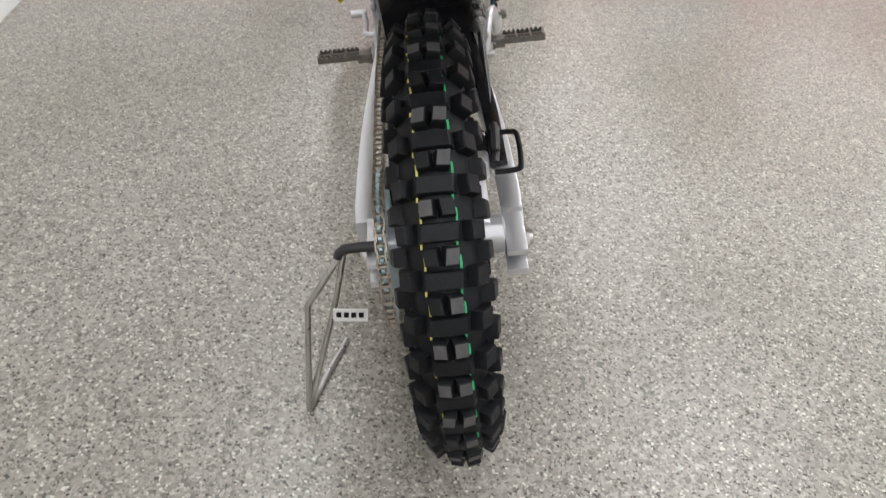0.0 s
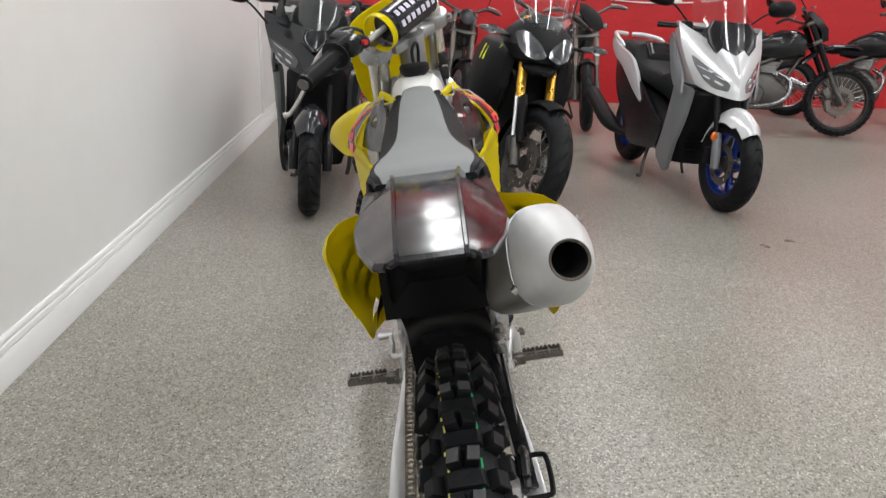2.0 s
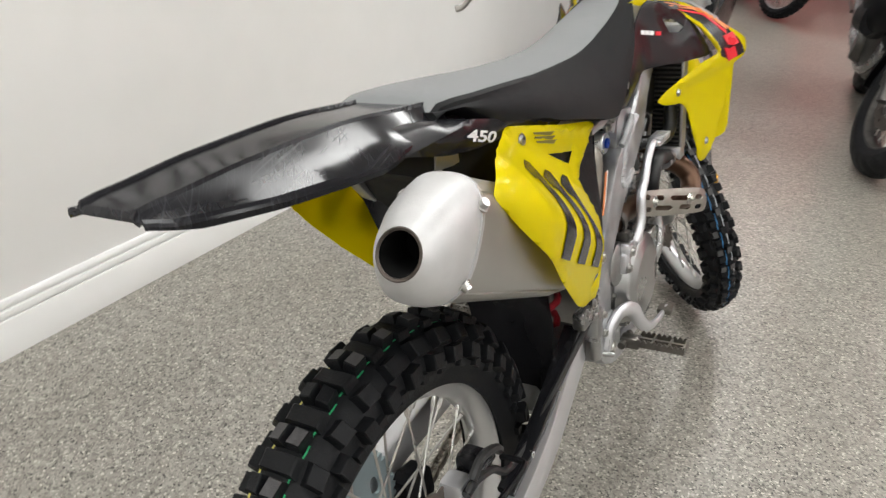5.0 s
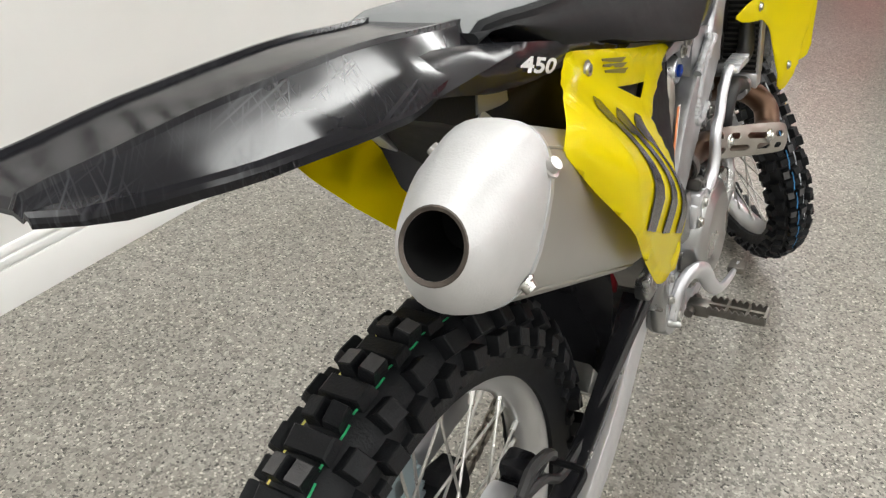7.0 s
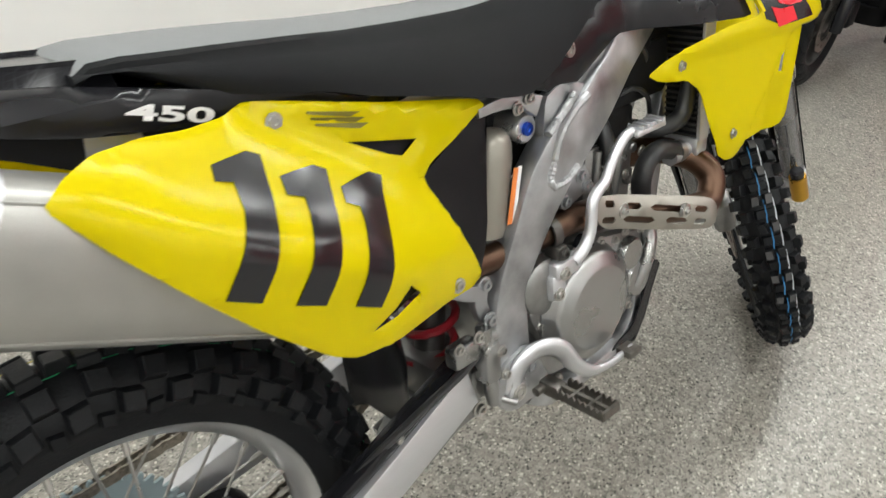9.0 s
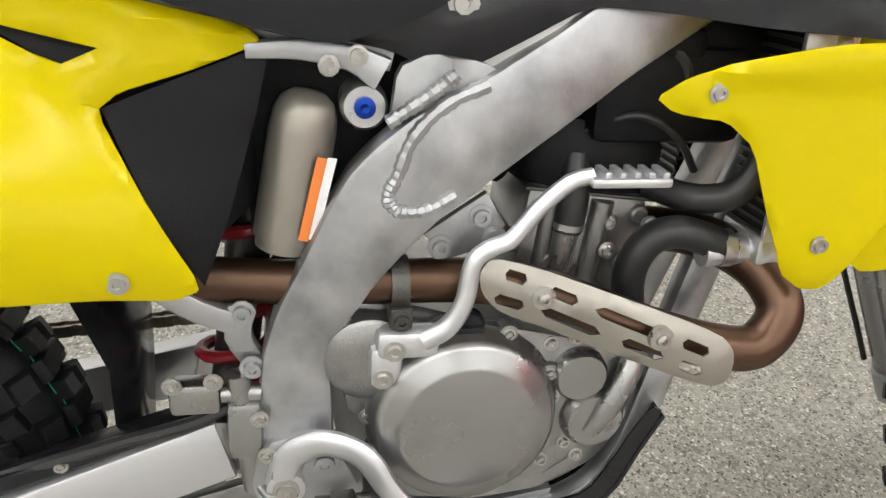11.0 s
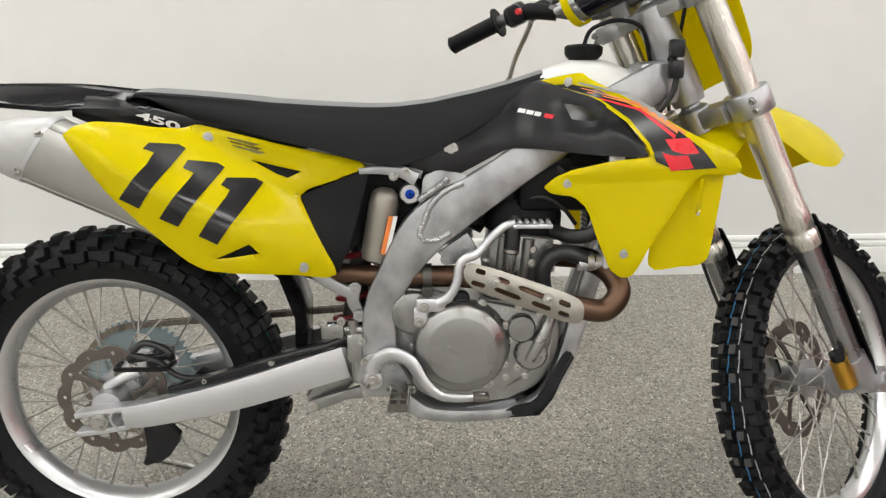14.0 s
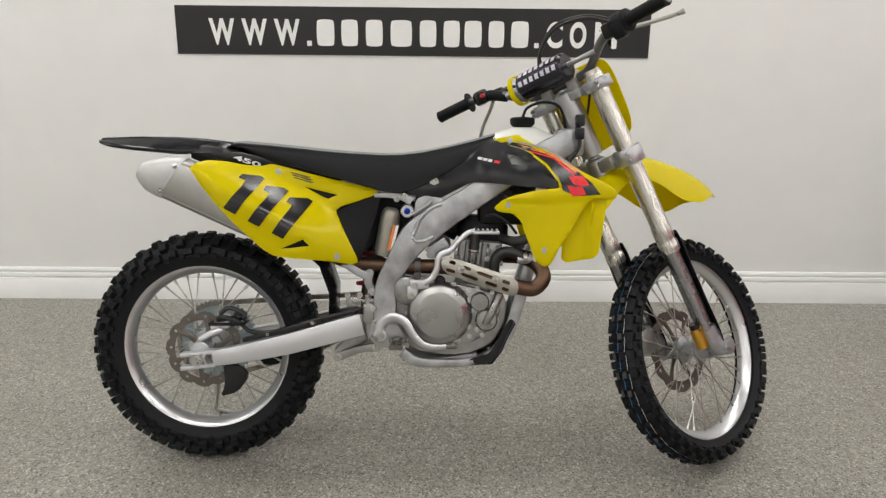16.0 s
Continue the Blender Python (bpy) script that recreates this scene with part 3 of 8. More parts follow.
def tyre_knobs(wheel, outer, half, seat_r, count, rows, knob_h=0.0145):
    """Each knob of the tread by itself; alike knobs share one mesh."""
    crown = outer - knob_h
    rc = seat_r + 0.32 * (crown - seat_r)
    h = crown - rc
    rnd = random.Random(count)
    for phase, deg, w, ln, hh, top in rows:
        for sgn in ((1, -1) if deg else (1,)):
            kinds = []
            for v in range(3):
                th = sgn * radians(deg)
                s, c = math.sin(th), math.cos(th)
                er, et, ex = Vector((0, 1, 0)), Vector((0, 0, 1)), Vector((1, 0, 0))
                nrm = (ex * (s / half) + er * (c / h)).normalized()
                side = et.cross(nrm).normalized()
                base = ex * (half * s) + er * (rc + h * c) - nrm * 0.004
                tall = hh + 0.004 + 0.0007 * (v - 1)
                bm = bmesh.new()
                q4 = ((-1, -1), (1, -1), (1, 1), (-1, 1))
                skew = 0.0012 * (v - 1)
                rows_ = [[base + nrm * z + side * (a * w * k + skew * b) + et * (b * ln * k) for a, b in q4] for z, k in ((0.0, 0.58), (tall - 0.0016, 0.51), (tall, 0.46))]
                vs = [[bm.verts.new(p) for p in row] for row in rows_]
                for u, t in zip(vs, vs[1:]):
                    for i in range(4):
                        bm.faces.new((u[i], u[(i + 1) % 4], t[(i + 1) % 4], t[i]))
                f = bm.faces.new(vs[2])
                f.material_index = 1 if top and v else 0
                me = mesh_of("knob", bm, smooth=False)
                me.materials.append(M_RUBBER), me.materials.append(M_KNOBTOP)
                kinds.append(me)
            for i in range(count):
                part("knob", rnd.choice(kinds), M_RUBBER, wheel, m=Matrix.Rotation(2 * math.pi * (i + phase) / count, 4, "X"))


def rim_mesh(r, half):
    bm = bmesh.new()
    prof = [(-half, r), (-half + 0.003, r + 0.001), (-half + 0.006, r - 0.002), (-half + 0.008, r - 0.013), (-half * 0.45, r - 0.019), (-half * 0.35, r - 0.025), (half * 0.35, r - 0.025), (half * 0.45, r - 0.019), (half - 0.008, r - 0.013), (half - 0.006, r - 0.002), (half - 0.003, r + 0.001), (half, r)]
    prof += [(half - 0.001, r - 0.012), (half * 0.72, r - 0.021), (half * 0.34, r - 0.033), (0.0, r - 0.036), (-half * 0.34, r - 0.033), (-half * 0.72, r - 0.021), (-half + 0.001, r - 0.012)]
    lathe(bm, prof, 72, "x", closed=True)
    return mesh_of("rim", bm)


def spoke_meshes(rim_r, hub_r, hub_x):
    """Four spokes of one group: two to each flange, crossing."""
    out = []
    step = 2 * math.pi / 9
    for k, (sx, lean) in enumerate(((1, 1), (-1, 1), (1, -1), (-1, -1))):
        bm = bmesh.new()
        a = step * (k + 0.5) / 4
        b = a + lean * radians(52)
        p = Vector((sx * hub_x, hub_r * math.cos(b), hub_r * math.sin(b)))
        q = Vector((sx * 0.004, (rim_r - 0.034) * math.cos(a), (rim_r - 0.034) * math.sin(a)))
        rod(bm, p, q, 0.0019, 6)
        rod(bm, q + (p - q).normalized() * 0.017, q, 0.0037, 6)
        out.append(mesh_of("spoke", bm))
    return out


def disc_mesh(r, x, waves=12, inner=0.6, t=0.0035):
    """A wave-edged brake disc, drilled between its waves."""
    bm = bmesh.new()
    n = waves * 6
    out = [((r - 0.008 + 0.008 * abs(math.sin(waves * a / 2)) ** 0.7) * math.cos(a), (r - 0.008 + 0.008 * abs(math.sin(waves * a / 2)) ** 0.7) * math.sin(a)) for a in (2 * math.pi * i / n for i in range(n))]
    ri = r * inner
    eye = [(ri * math.cos(a), ri * math.sin(a)) for a in (2 * math.pi * i / 40 for i in range(40))]
    holes = [eye]
    for k in range(waves):
        a = 2 * math.pi * (k + 0.5) / waves
        c, w = 0.5 * (ri + r - 0.004), 0.17 * (r - ri)
        holes.append([(c * math.cos(a) + w * math.cos(q), c * math.sin(a) + w * math.sin(q)) for q in (2 * math.pi * i / 8 for i in range(8))])
    panel(bm, out, lambda y, z: x + t, t, holes, 0.03, 0.0003)
    return bm


def disc_arms(parent, name, material, r0, r1, x, count, wid=0.012, twist=0.25):
    bm = bmesh.new()
    beam(bm, [(x, r0, 0), (x, (r0 + r1) / 2, r1 * math.sin(twist) * 0.35), (x, r1 * math.cos(twist), r1 * math.sin(twist))], [wid * 0.7, wid * 0.45, wid * 0.55], 0.0022, 3)
    me = mesh_of(name, bm)
    for k in range(count):
        part(name, me, material, parent, m=Matrix.Rotation(2 * math.pi * k / count, 4, "X"))


REAR_ROWS = [(0.0, 11.5, 0.0165, 0.020, 0.0145, 1), (0.5, 0.0, 0.044, 0.021, 0.0065, 0), (0.5, 48.0, 0.021, 0.022, 0.014, 0), (0.0, 74.0, 0.020, 0.021, 0.0145, 0), (0.5, 88.0, 0.013, 0.014, 0.006, 0)]
FRONT_ROWS = [(0.0, 13.0, 0.0135, 0.018, 0.0125, 1), (0.5, 0.0, 0.032, 0.016, 0.006, 0), (0.5, 44.0, 0.017, 0.019, 0.0125, 0), (0.0, 72.0, 0.017, 0.018, 0.0125, 0), (0.5, 88.0, 0.010, 0.012, 0.006, 0)]


def spoked_wheel(name, parent, m, outer, half, rim_r, rim_half, count, rows, lines, line_mats, hub_r, hub_x, label, hub_len):
    bm = bmesh.new()
    lathe(bm, [(-hub_len, 0.018), (-hub_len + 0.004, 0.030), (-hub_x - 0.006, 0.032), (-hub_x - 0.004, hub_r + 0.006), (-hub_x + 0.004, hub_r + 0.006), (-hub_x + 0.010, hub_r - 0.012), (0, hub_r - 0.017), (hub_x - 0.010, hub_r - 0.012), (hub_x - 0.004, hub_r + 0.006), (hub_x + 0.004, hub_r + 0.006), (hub_x + 0.006, 0.032), (hub_len - 0.004, 0.030), (hub_len, 0.018)], 32, "x")
    wheel = part(name, bm, M_FRAME, parent, label, m)
    tyre_knobs(wheel, outer, half, rim_r - 0.004, count, rows)
    part("tyre", tyre_mesh(outer, half, rim_r - 0.004, count, rows, lines, joined=False, line_w=0.0019 if half > 0.05 else 0.0013), [M_RUBBER, M_KNOBTOP, *line_mats], wheel, "black knobbly off-road tyre with painted tread lines")
    part("rim", rim_mesh(rim_r, rim_half), M_RIM, wheel, "polished silver rim")
    for i, me in enumerate(spoke_meshes(rim_r, hub_r, hub_x)):
        for k in range(9):
            part("spoke", me, M_STEEL, wheel, m=Matrix.Rotation(2 * math.pi * k / 9, 4, "X"))
    return wheel


# ---- the yellow motocross motorcycle ----
BIKE = pose(0.04, 0.008, 0.0, 0, -9.2, -1.0)
bike = thing("motocross_motorcycle", "yellow and black motocross motorcycle leaning on a triangle stand", "motorcycle", BIKE)
AX_R = 0.345
RAKE, STEER = 26.0, 41.0
STEERING = Matrix.Translation((0, 1.095, 1.0)) @ pose(0, 0, 0, RAKE, 0, 0) @ pose(0, 0, 0, 0, 0, STEER)

rear = spoked_wheel("rear_wheel", bike, pose(0, 0, AX_R, 12), 0.346, 0.0475, 0.256, 0.032, 38, REAR_ROWS, ((-25.8, 2, 1.6), (25.8, 3, 1.6)), (M_LINEY, M_LINEG), 0.045, 0.034, "rear wheel hub with polished rim", 0.094)
part("brake_disc", disc_mesh(0.114, 0.050, inner=0.77), M_DISC, rear, "wave-edged rear brake disc")
disc_arms(rear, "disc_arm", M_DISC, 0.035, 0.094, 0.052, 6, 0.014)
bm = bmesh.new()
ring = lambda q, n, ph=0.0: [(q * math.cos(2 * math.pi * (i + ph) / n), q * math.sin(2 * math.pi * (i + ph) / n)) for i in range(n)]
teeth = [((0.118 + (0.005 if i % 4 in (1, 2) else -0.004)) * math.cos(2 * math.pi * i / 200), (0.118 + (0.005 if i % 4 in (1, 2) else -0.004)) * math.sin(2 * math.pi * i / 200)) for i in range(200)]
ovals = []
for k in range(6):
    a = radians(60 * k + 12)
    ovals.append([(0.080 * math.cos(a) + 0.019 * math.cos(q) * -math.sin(a) + 0.011 * math.sin(q) * math.cos(a), 0.080 * math.sin(a) + 0.019 * math.cos(q) * math.cos(a) + 0.011 * math.sin(q) * math.sin(a)) for q in (2 * math.pi * i / 12 for i in range(12))])
panel(bm, teeth, lambda y, z: -0.088, 0.005, [ring(0.036, 28), *ovals], 0.03, 0.0)
part("sprocket", bm, M_SPROCKET, rear, "pale blue rear sprocket")

FRONT_M = STEERING @ pose(0, 0.057, -0.752, 20)
front = spoked_wheel("front_wheel", bike, FRONT_M, 0.345, 0.043, 0.281, 0.026, 40, FRONT_ROWS, ((2.0, 2, 2.0), (26.0, 3, 1.6)), (M_LINEB, M_LINEW), 0.034, 0.030, "front wheel hub with polished rim", 0.075)
part("brake_disc", disc_mesh(0.130, -0.055, inner=0.74), M_DISC, front, "wave-edged front brake disc")
disc_arms(front, "disc_arm", M_DISC, 0.03, 0.100, -0.053, 6, 0.012)

# fork: outer tubes, chromed legs, guards and clamps, all turned with the steering
for s in (1, -1):
    side_tag = "right" if s > 0 else "left"
    bm = bmesh.new()
    lathe(bm, [(-0.425, 0.018), (-0.425, 0.0285), (-0.415, 0.0295), (-0.395, 0.0295), (-0.392, 0.0275), (-0.385, 0.0275), (-0.38, 0.029), (-0.35, 0.029), (-0.34, 0.0265), (-0.14, 0.0275), (0.05, 0.0265), (0.126, 0.0265), (0.128, 0.024), (0.140, 0.022), (0.140, 0.006)], 28, "z", Matrix.Translation((s * 0.100, 0.022, 0)))
    part("fork_tube", bm, M_FORK, bike, "satin nickel fork tube", STEERING)
    bm = bmesh.new()
    lathe(bm, [(-0.70, 0.0235), (-0.424, 0.0235)], 24, "z", Matrix.Translation((s * 0.100, 0.022, 0)))
    part("fork_leg", bm, M_CHROME, bike, "chromed fork leg", STEERING)
    bm = bmesh.new()
    beam(bm, [(s * 0.100, 0.022, -0.675), (s * 0.100, 0.03, -0.72), (s * 0.100, 0.057, -0.755)], [0.027, 0.032, 0.027], [0.025, 0.026, 0.024], 4, 0.6)
    rod(bm, (s * 0.075, 0.057, -0.752), (s * 0.130, 0.057, -0.752), 0.026, 20)
    rod(bm, (s * 0.130, 0.057, -0.752), (s * 0.136, 0.057, -0.752), 0.015, 6)
    box(bm, s * 0.1 - 0.02, s * 0.1 + 0.02, 0.055, 0.085, -0.775, -0.735, 0.006)
    part("fork_foot", bm, M_FRAME, bike, "cast silver axle clamp", STEERING)
    bm = bmesh.new()
    prof = [(math.cos(a), math.sin(a)) for a in (radians(q) for q in range(20, 161, 14))]
    lo = []
    for z, rad, off in ((-0.735, 0.026, 0.020), (-0.70, 0.031, 0.018), (-0.60, 0.031, 0.016), (-0.48, 0.031, 0.016), (-0.41, 0.033, 0.016), (-0.375, 0.028, 0.022)):
        o = [(s * 0.1 + rad * c * 1.1, 0.022 + off * 0.6 + rad * d, z) for c, d in prof]
        i = [(s * 0.1 + (rad - 0.003) * c * 1.1, 0.022 + off * 0.6 + (rad - 0.003) * d, z) for c, d in prof[::-1]]
        lo.append(o + i)
    rings(bm, lo)
    part("fork_guard", bm, M_BLACKMAT, bike, "glossy black fork guard", STEERING)
    if s > 0:
        bm = bmesh.new()
        rod(bm, (0.100, -0.02, -0.715), (0.100, -0.02, -0.655), 0.0175, 20)
        part("fork_adjuster", bm, M_GOLD, bike, "gold anodised fork body", STEERING)
        bm = bmesh.new()
        rod(bm, (0.100, -0.02, -0.655), (0.100, -0.02, -0.640), 0.014, 16)
        part("adjuster_cap", bm, M_BLACKPL, bike, m=STEERING)
for z, hh, nm in ((0.097, 0.016, "upper_clamp"), (-0.123, 0.023, "lower_clamp")):
    bm = bmesh.new()
    for s in (1, -1):
        lathe(bm, [(z - hh, 0.028), (z - hh, 0.0395), (z - hh + 0.003, 0.0415), (z + hh - 0.003, 0.0415), (z + hh, 0.0395), (z + hh, 0.028)], 28, "z", Matrix.Translation((s * 0.100, 0.022, 0)))
        box(bm, min(s * 0.07, s * 0.0), max(s * 0.07, s * 0.0), -0.022, 0.026, z - hh * 0.8, z + hh * 0.8, 0.005)
        for zz in (-0.4, 0.4):
            bolt(bm, (s * 0.128, -0.014, z + zz * hh), 0.005, 0.008, (0, -1, 0))
    lathe(bm, [(z - hh, 0.03), (z + hh, 0.03), (z + hh + 0.006, 0.02), (z + hh + 0.012, 0.018)], 20, "z")
    part(nm, bm, M_FRAME, bike, "machined silver fork clamp", STEERING)

STEER_ADJ = Matrix.Translation((-0.195, 0.018, 0.206))
# handlebar with pad, grips and levers
BARS = STEERING @ pose(-0.014, 0, -0.006, 0, 0, 10)


def bar_part(name, bm, material, label=""):
    """A part of the handlebar, whose ends are swept back less than they are drawn."""
    for v in bm.verts:
        v.co.y += 0.15 * max(0.0, abs(v.co.x) - 0.15)
    return part(name, bm, material, bike, label, BARS)


BAR = [(-0.41, -0.085, 0.222), (-0.28, -0.050, 0.220), (-0.20, -0.028, 0.208), (-0.115, 0.008, 0.155), (-0.06, 0.018, 0.142), (0, 0.018, 0.142), (0.06, 0.018, 0.142), (0.115, 0.008, 0.155), (0.20, -0.028, 0.208), (0.28, -0.050, 0.220), (0.41, -0.085, 0.222)]
bar_part("handlebar", tube(bmesh.new(), BAR, 0.0125, 14, 5), M_BAR, "dark grey anodised handlebar")
for s in (1, -1):
    bm = bmesh.new()
    box(bm, s * 0.045 - 0.018, s * 0.045 + 0.018, -0.005, 0.045, 0.108, 0.165, 0.006)
    bolt(bm, (s * 0.045, 0.036, 0.165), 0.005, 0.006, (0, 0, 1))
    bolt(bm, (s * 0.045, 0.004, 0.165), 0.005, 0.006, (0, 0, 1))
    bar_part("bar_mount", bm, M_FRAME)
    bm = bmesh.new()
    a, b = Vector((s * 0.282, -0.0505, 0.220)), Vector((s * 0.412, -0.0855, 0.222))
    d = (b - a).normalized()
    lathe(bm, [(0, 0.030), (0.004, 0.031), (0.008, 0.019), *[(0.012 + 0.0035 * k, 0.0172 + 0.0009 * (k % 2)) for k in range(32)], (0.127, 0.019), (0.130, 0.012)], 18, "x", Matrix.Translation(a) @ d.to_track_quat("X", "Z").to_matrix().to_4x4())
    bar_part("grip", bm, M_BLACKMAT, "black ribbed rubber grip")
    bm = bmesh.new()
    box(bm, s * 0.235 - 0.022, s * 0.235 + 0.022, -0.065, -0.028, 0.195, 0.239, 0.010)
    tube(bm, [(s * 0.235, -0.03, 0.215), (s * 0.235, -0.005, 0.213), (s * 0.245, 0.015, 0.209)], 0.012, 8, 3)
    bar_part("lever_perch", bm, M_BLACKPL)
    bm = bmesh.new()
    dip = 0.095 if s < 0 else 0.015
    tube(bm, [(s * 0.235, 0.018, 0.207), (s * 0.27, 0.028, 0.201 - 0.2 * dip), (s * 0.33, 0.018, 0.195 - 0.6 * dip), (s * 0.375, 0.022, 0.193 - 0.95 * dip), (s * 0.390, 0.032, 0.193 - dip)], [0.007, 0.006, 0.0055, 0.0055, 0.008], 8, 4)
    bar_part("lever", bm, M_STEEL, "polished lever")
bm = bmesh.new()
rod(bm, (-0.16, -0.02, 0.187), (0.16, -0.02, 0.187), 0.0075, 10)
bar_part("crossbar", bm, M_FRAME)
bm = bmesh.new()
tube(bm, [(-0.094, -0.022, 0.186), (-0.088, -0.022, 0.186), (0.062, -0.022, 0.186), (0.068, -0.022, 0.186)], [0.035, 0.0405, 0.0405, 0.035], 24, 1)
pad = bar_part("bar_pad", bm, M_PAD, "black handlebar pad with white brand marks")
bm = bmesh.new()
lathe(bm, [(-0.008, 0.0425), (-0.008, 0.0455), (0.008, 0.0455), (0.008, 0.0425)], 28, "x", Matrix.Translation((-0.112, -0.018, 0.184)), closed=True)
bar_part("plate_strap", bm, M_YELLOW, "yellow number plate strap round the pad")
# throttle housing and cables on the right
bm = bmesh.new()
tube(bm, [(0.245, -0.048, 0.219), (0.262, -0.050, 0.220), (0.285, -0.054, 0.220)], [0.028, 0.033, 0.028], 14, 2)
box(bm, 0.245, 0.280, -0.085, -0.045, 0.182, 0.227, 0.01)
bar_part("throttle_housing", bm, M_BLACKMAT, "black throttle housing")
bm = bmesh.new()
tube(bm, [(0.255, -0.07, 0.232), (0.20, -0.10, 0.275), (0.10, -0.085, 0.282), (0.0, -0.045, 0.227), (-0.03, 0.03, 0.15), (-0.03, 0.06, 0.0)], 0.0045, 8, 6)
tube(bm, [(0.255, -0.06, 0.237), (0.20, -0.085, 0.279), (0.10, -0.070, 0.292), (0.0, -0.03, 0.237), (-0.02, 0.035, 0.15), (-0.02, 0.065, 0.0)], 0.0045, 8, 6)
bar_part("throttle_cable", bm, M_HOSE)
bm = bmesh.new()
tube(bm, [(-0.235, 0.02, 0.212), (-0.17, 0.045, 0.207), (-0.09, 0.06, 0.157), (-0.05, 0.06, 0.08), (-0.02, 0.06, -0.05)], 0.0045, 8, 6)
bar_part("clutch_cable", bm, M_HOSE)
bm = bmesh.new()
tube(bm, [(0.21, 0.085, 0.200), (0.15, 0.090, 0.222), (0.08, 0.085, 0.165), (0.0, 0.075, 0.05), (-0.09, 0.06, -0.10), (-0.135, 0.03, -0.4), (-0.13, 0.01, -0.66)], 0.004, 8, 6)
part("brake_hose", bm, M_HOSE, bike, m=STEERING)
bm = bmesh.new()
rod(bm, (-0.213, -0.062, 0.219), (-0.213, -0.072, 0.221), 0.006, 10)
bar_part("kill_switch", bm, M_REDPART, "red kill switch button")
# black clutch perch with its lever root and adjuster
bm = bmesh.new()
tube(bm, [(-0.262, -0.046, 0.2185), (-0.21, -0.031, 0.2105), (-0.165, -0.010, 0.184)], [0.0165, 0.0170, 0.0160], 14, 3)
box(bm, -0.228, -0.192, -0.022, 0.030, 0.190, 0.222, 0.007)
bar_part("clutch_perch", bm, M_BLACKMAT, "black clutch perch")
bm = bmesh.new()
lathe(bm, [(0.0, 0.006), (0.004, 0.010), (0.012, 0.010), (0.016, 0.006), (0.030, 0.0055)], 14, "x", STEER_ADJ)
bar_part("cable_adjuster", bm, M_DARKSTEEL)
# yellow number plate before the bars
bm = bmesh.new()
NP = [(-0.115, 0.165), (0.098, 0.165), (0.122, 0.12), (0.115, -0.03), (0.085, -0.075), (-0.09, -0.10), (-0.125, -0.02), (-0.138, 0.12)]
NP = round_outline(NP, 0.2, 2)
panel(bm, NP, lambda y, z: 0.100 - 0.9 * y * y, 0.004, res=0.02)
bmesh.ops.transform(bm, matrix=Matrix(((0, 1, 0, 0), (1, 0, 0, 0), (0, 0, 1, 0), (0, 0, 0, 1))), verts=bm.verts)
part("number_plate", bm, M_YELLOW, bike, "plain yellow front number plate", STEERING)
# front fender
bm = bmesh.new()
lo = []
for y, z, hw, drop in ((-0.20, -0.215, 0.045, 0.03), (-0.10, -0.170, 0.06, 0.05), (0.0, -0.142, 0.066, 0.05), (0.07, -0.136, 0.070, 0.062), (0.138, -0.142, 0.074, 0.105), (0.21, -0.174, 0.074, 0.150), (0.30, -0.232, 0.070, 0.138), (0.375, -0.292, 0.056, 0.085), (0.428, -0.346, 0.036, 0.045), (0.455, -0.390, 0.016, 0.012)):
    top = [(hw * u, y, z - drop * abs(u) ** 3.4) for u in np.linspace(-1, 1, 13)]
    bot = [(hw * u, y, z - 0.004 - drop * abs(u) ** 3.4) for u in np.linspace(1, -1, 13)]
    lo.append(top + bot)
lo = [[tuple(q) for q in row] for row in zip(*[smooth_path(line, 3) for line in zip(*lo)])]
rings(bm, lo)
part("front_fender", bm, M_YELLOW, bike, "yellow plastic front fender", STEERING)

# bodywork ------------------------------------------------------------
def interp(table, y):
    """Reads a table of (y, values...) at y."""
    ys = [r[0] for r in table]
    return [float(np.interp(y, ys, [r[k] for r in table])) for k in range(1, len(table[0]))]


# seat: y, top height, half width of the grey top, height of its lower edge, half width there
SEAT = [(0.085, 0.952, 0.066, 0.941, 0.070), (0.12, 0.955, 0.078, 0.939, 0.082), (0.16, 0.952, 0.083, 0.921, 0.088), (0.204, 0.949, 0.084, 0.901, 0.093), (0.303, 0.940, 0.080, 0.882, 0.106), (0.346, 0.935, 0.076, 0.868, 0.112), (0.432, 0.929, 0.068, 0.848, 0.118), (0.522, 0.925, 0.061, 0.824, 0.120), (0.573, 0.926, 0.058, 0.815, 0.118), (0.634, 0.933, 0.055, 0.834, 0.110), (0.724, 0.952, 0.051, 0.884, 0.095), (0.786, 0.968, 0.046, 0.926, 0.078), (0.845, 0.986, 0.035, 0.970, 0.052)]


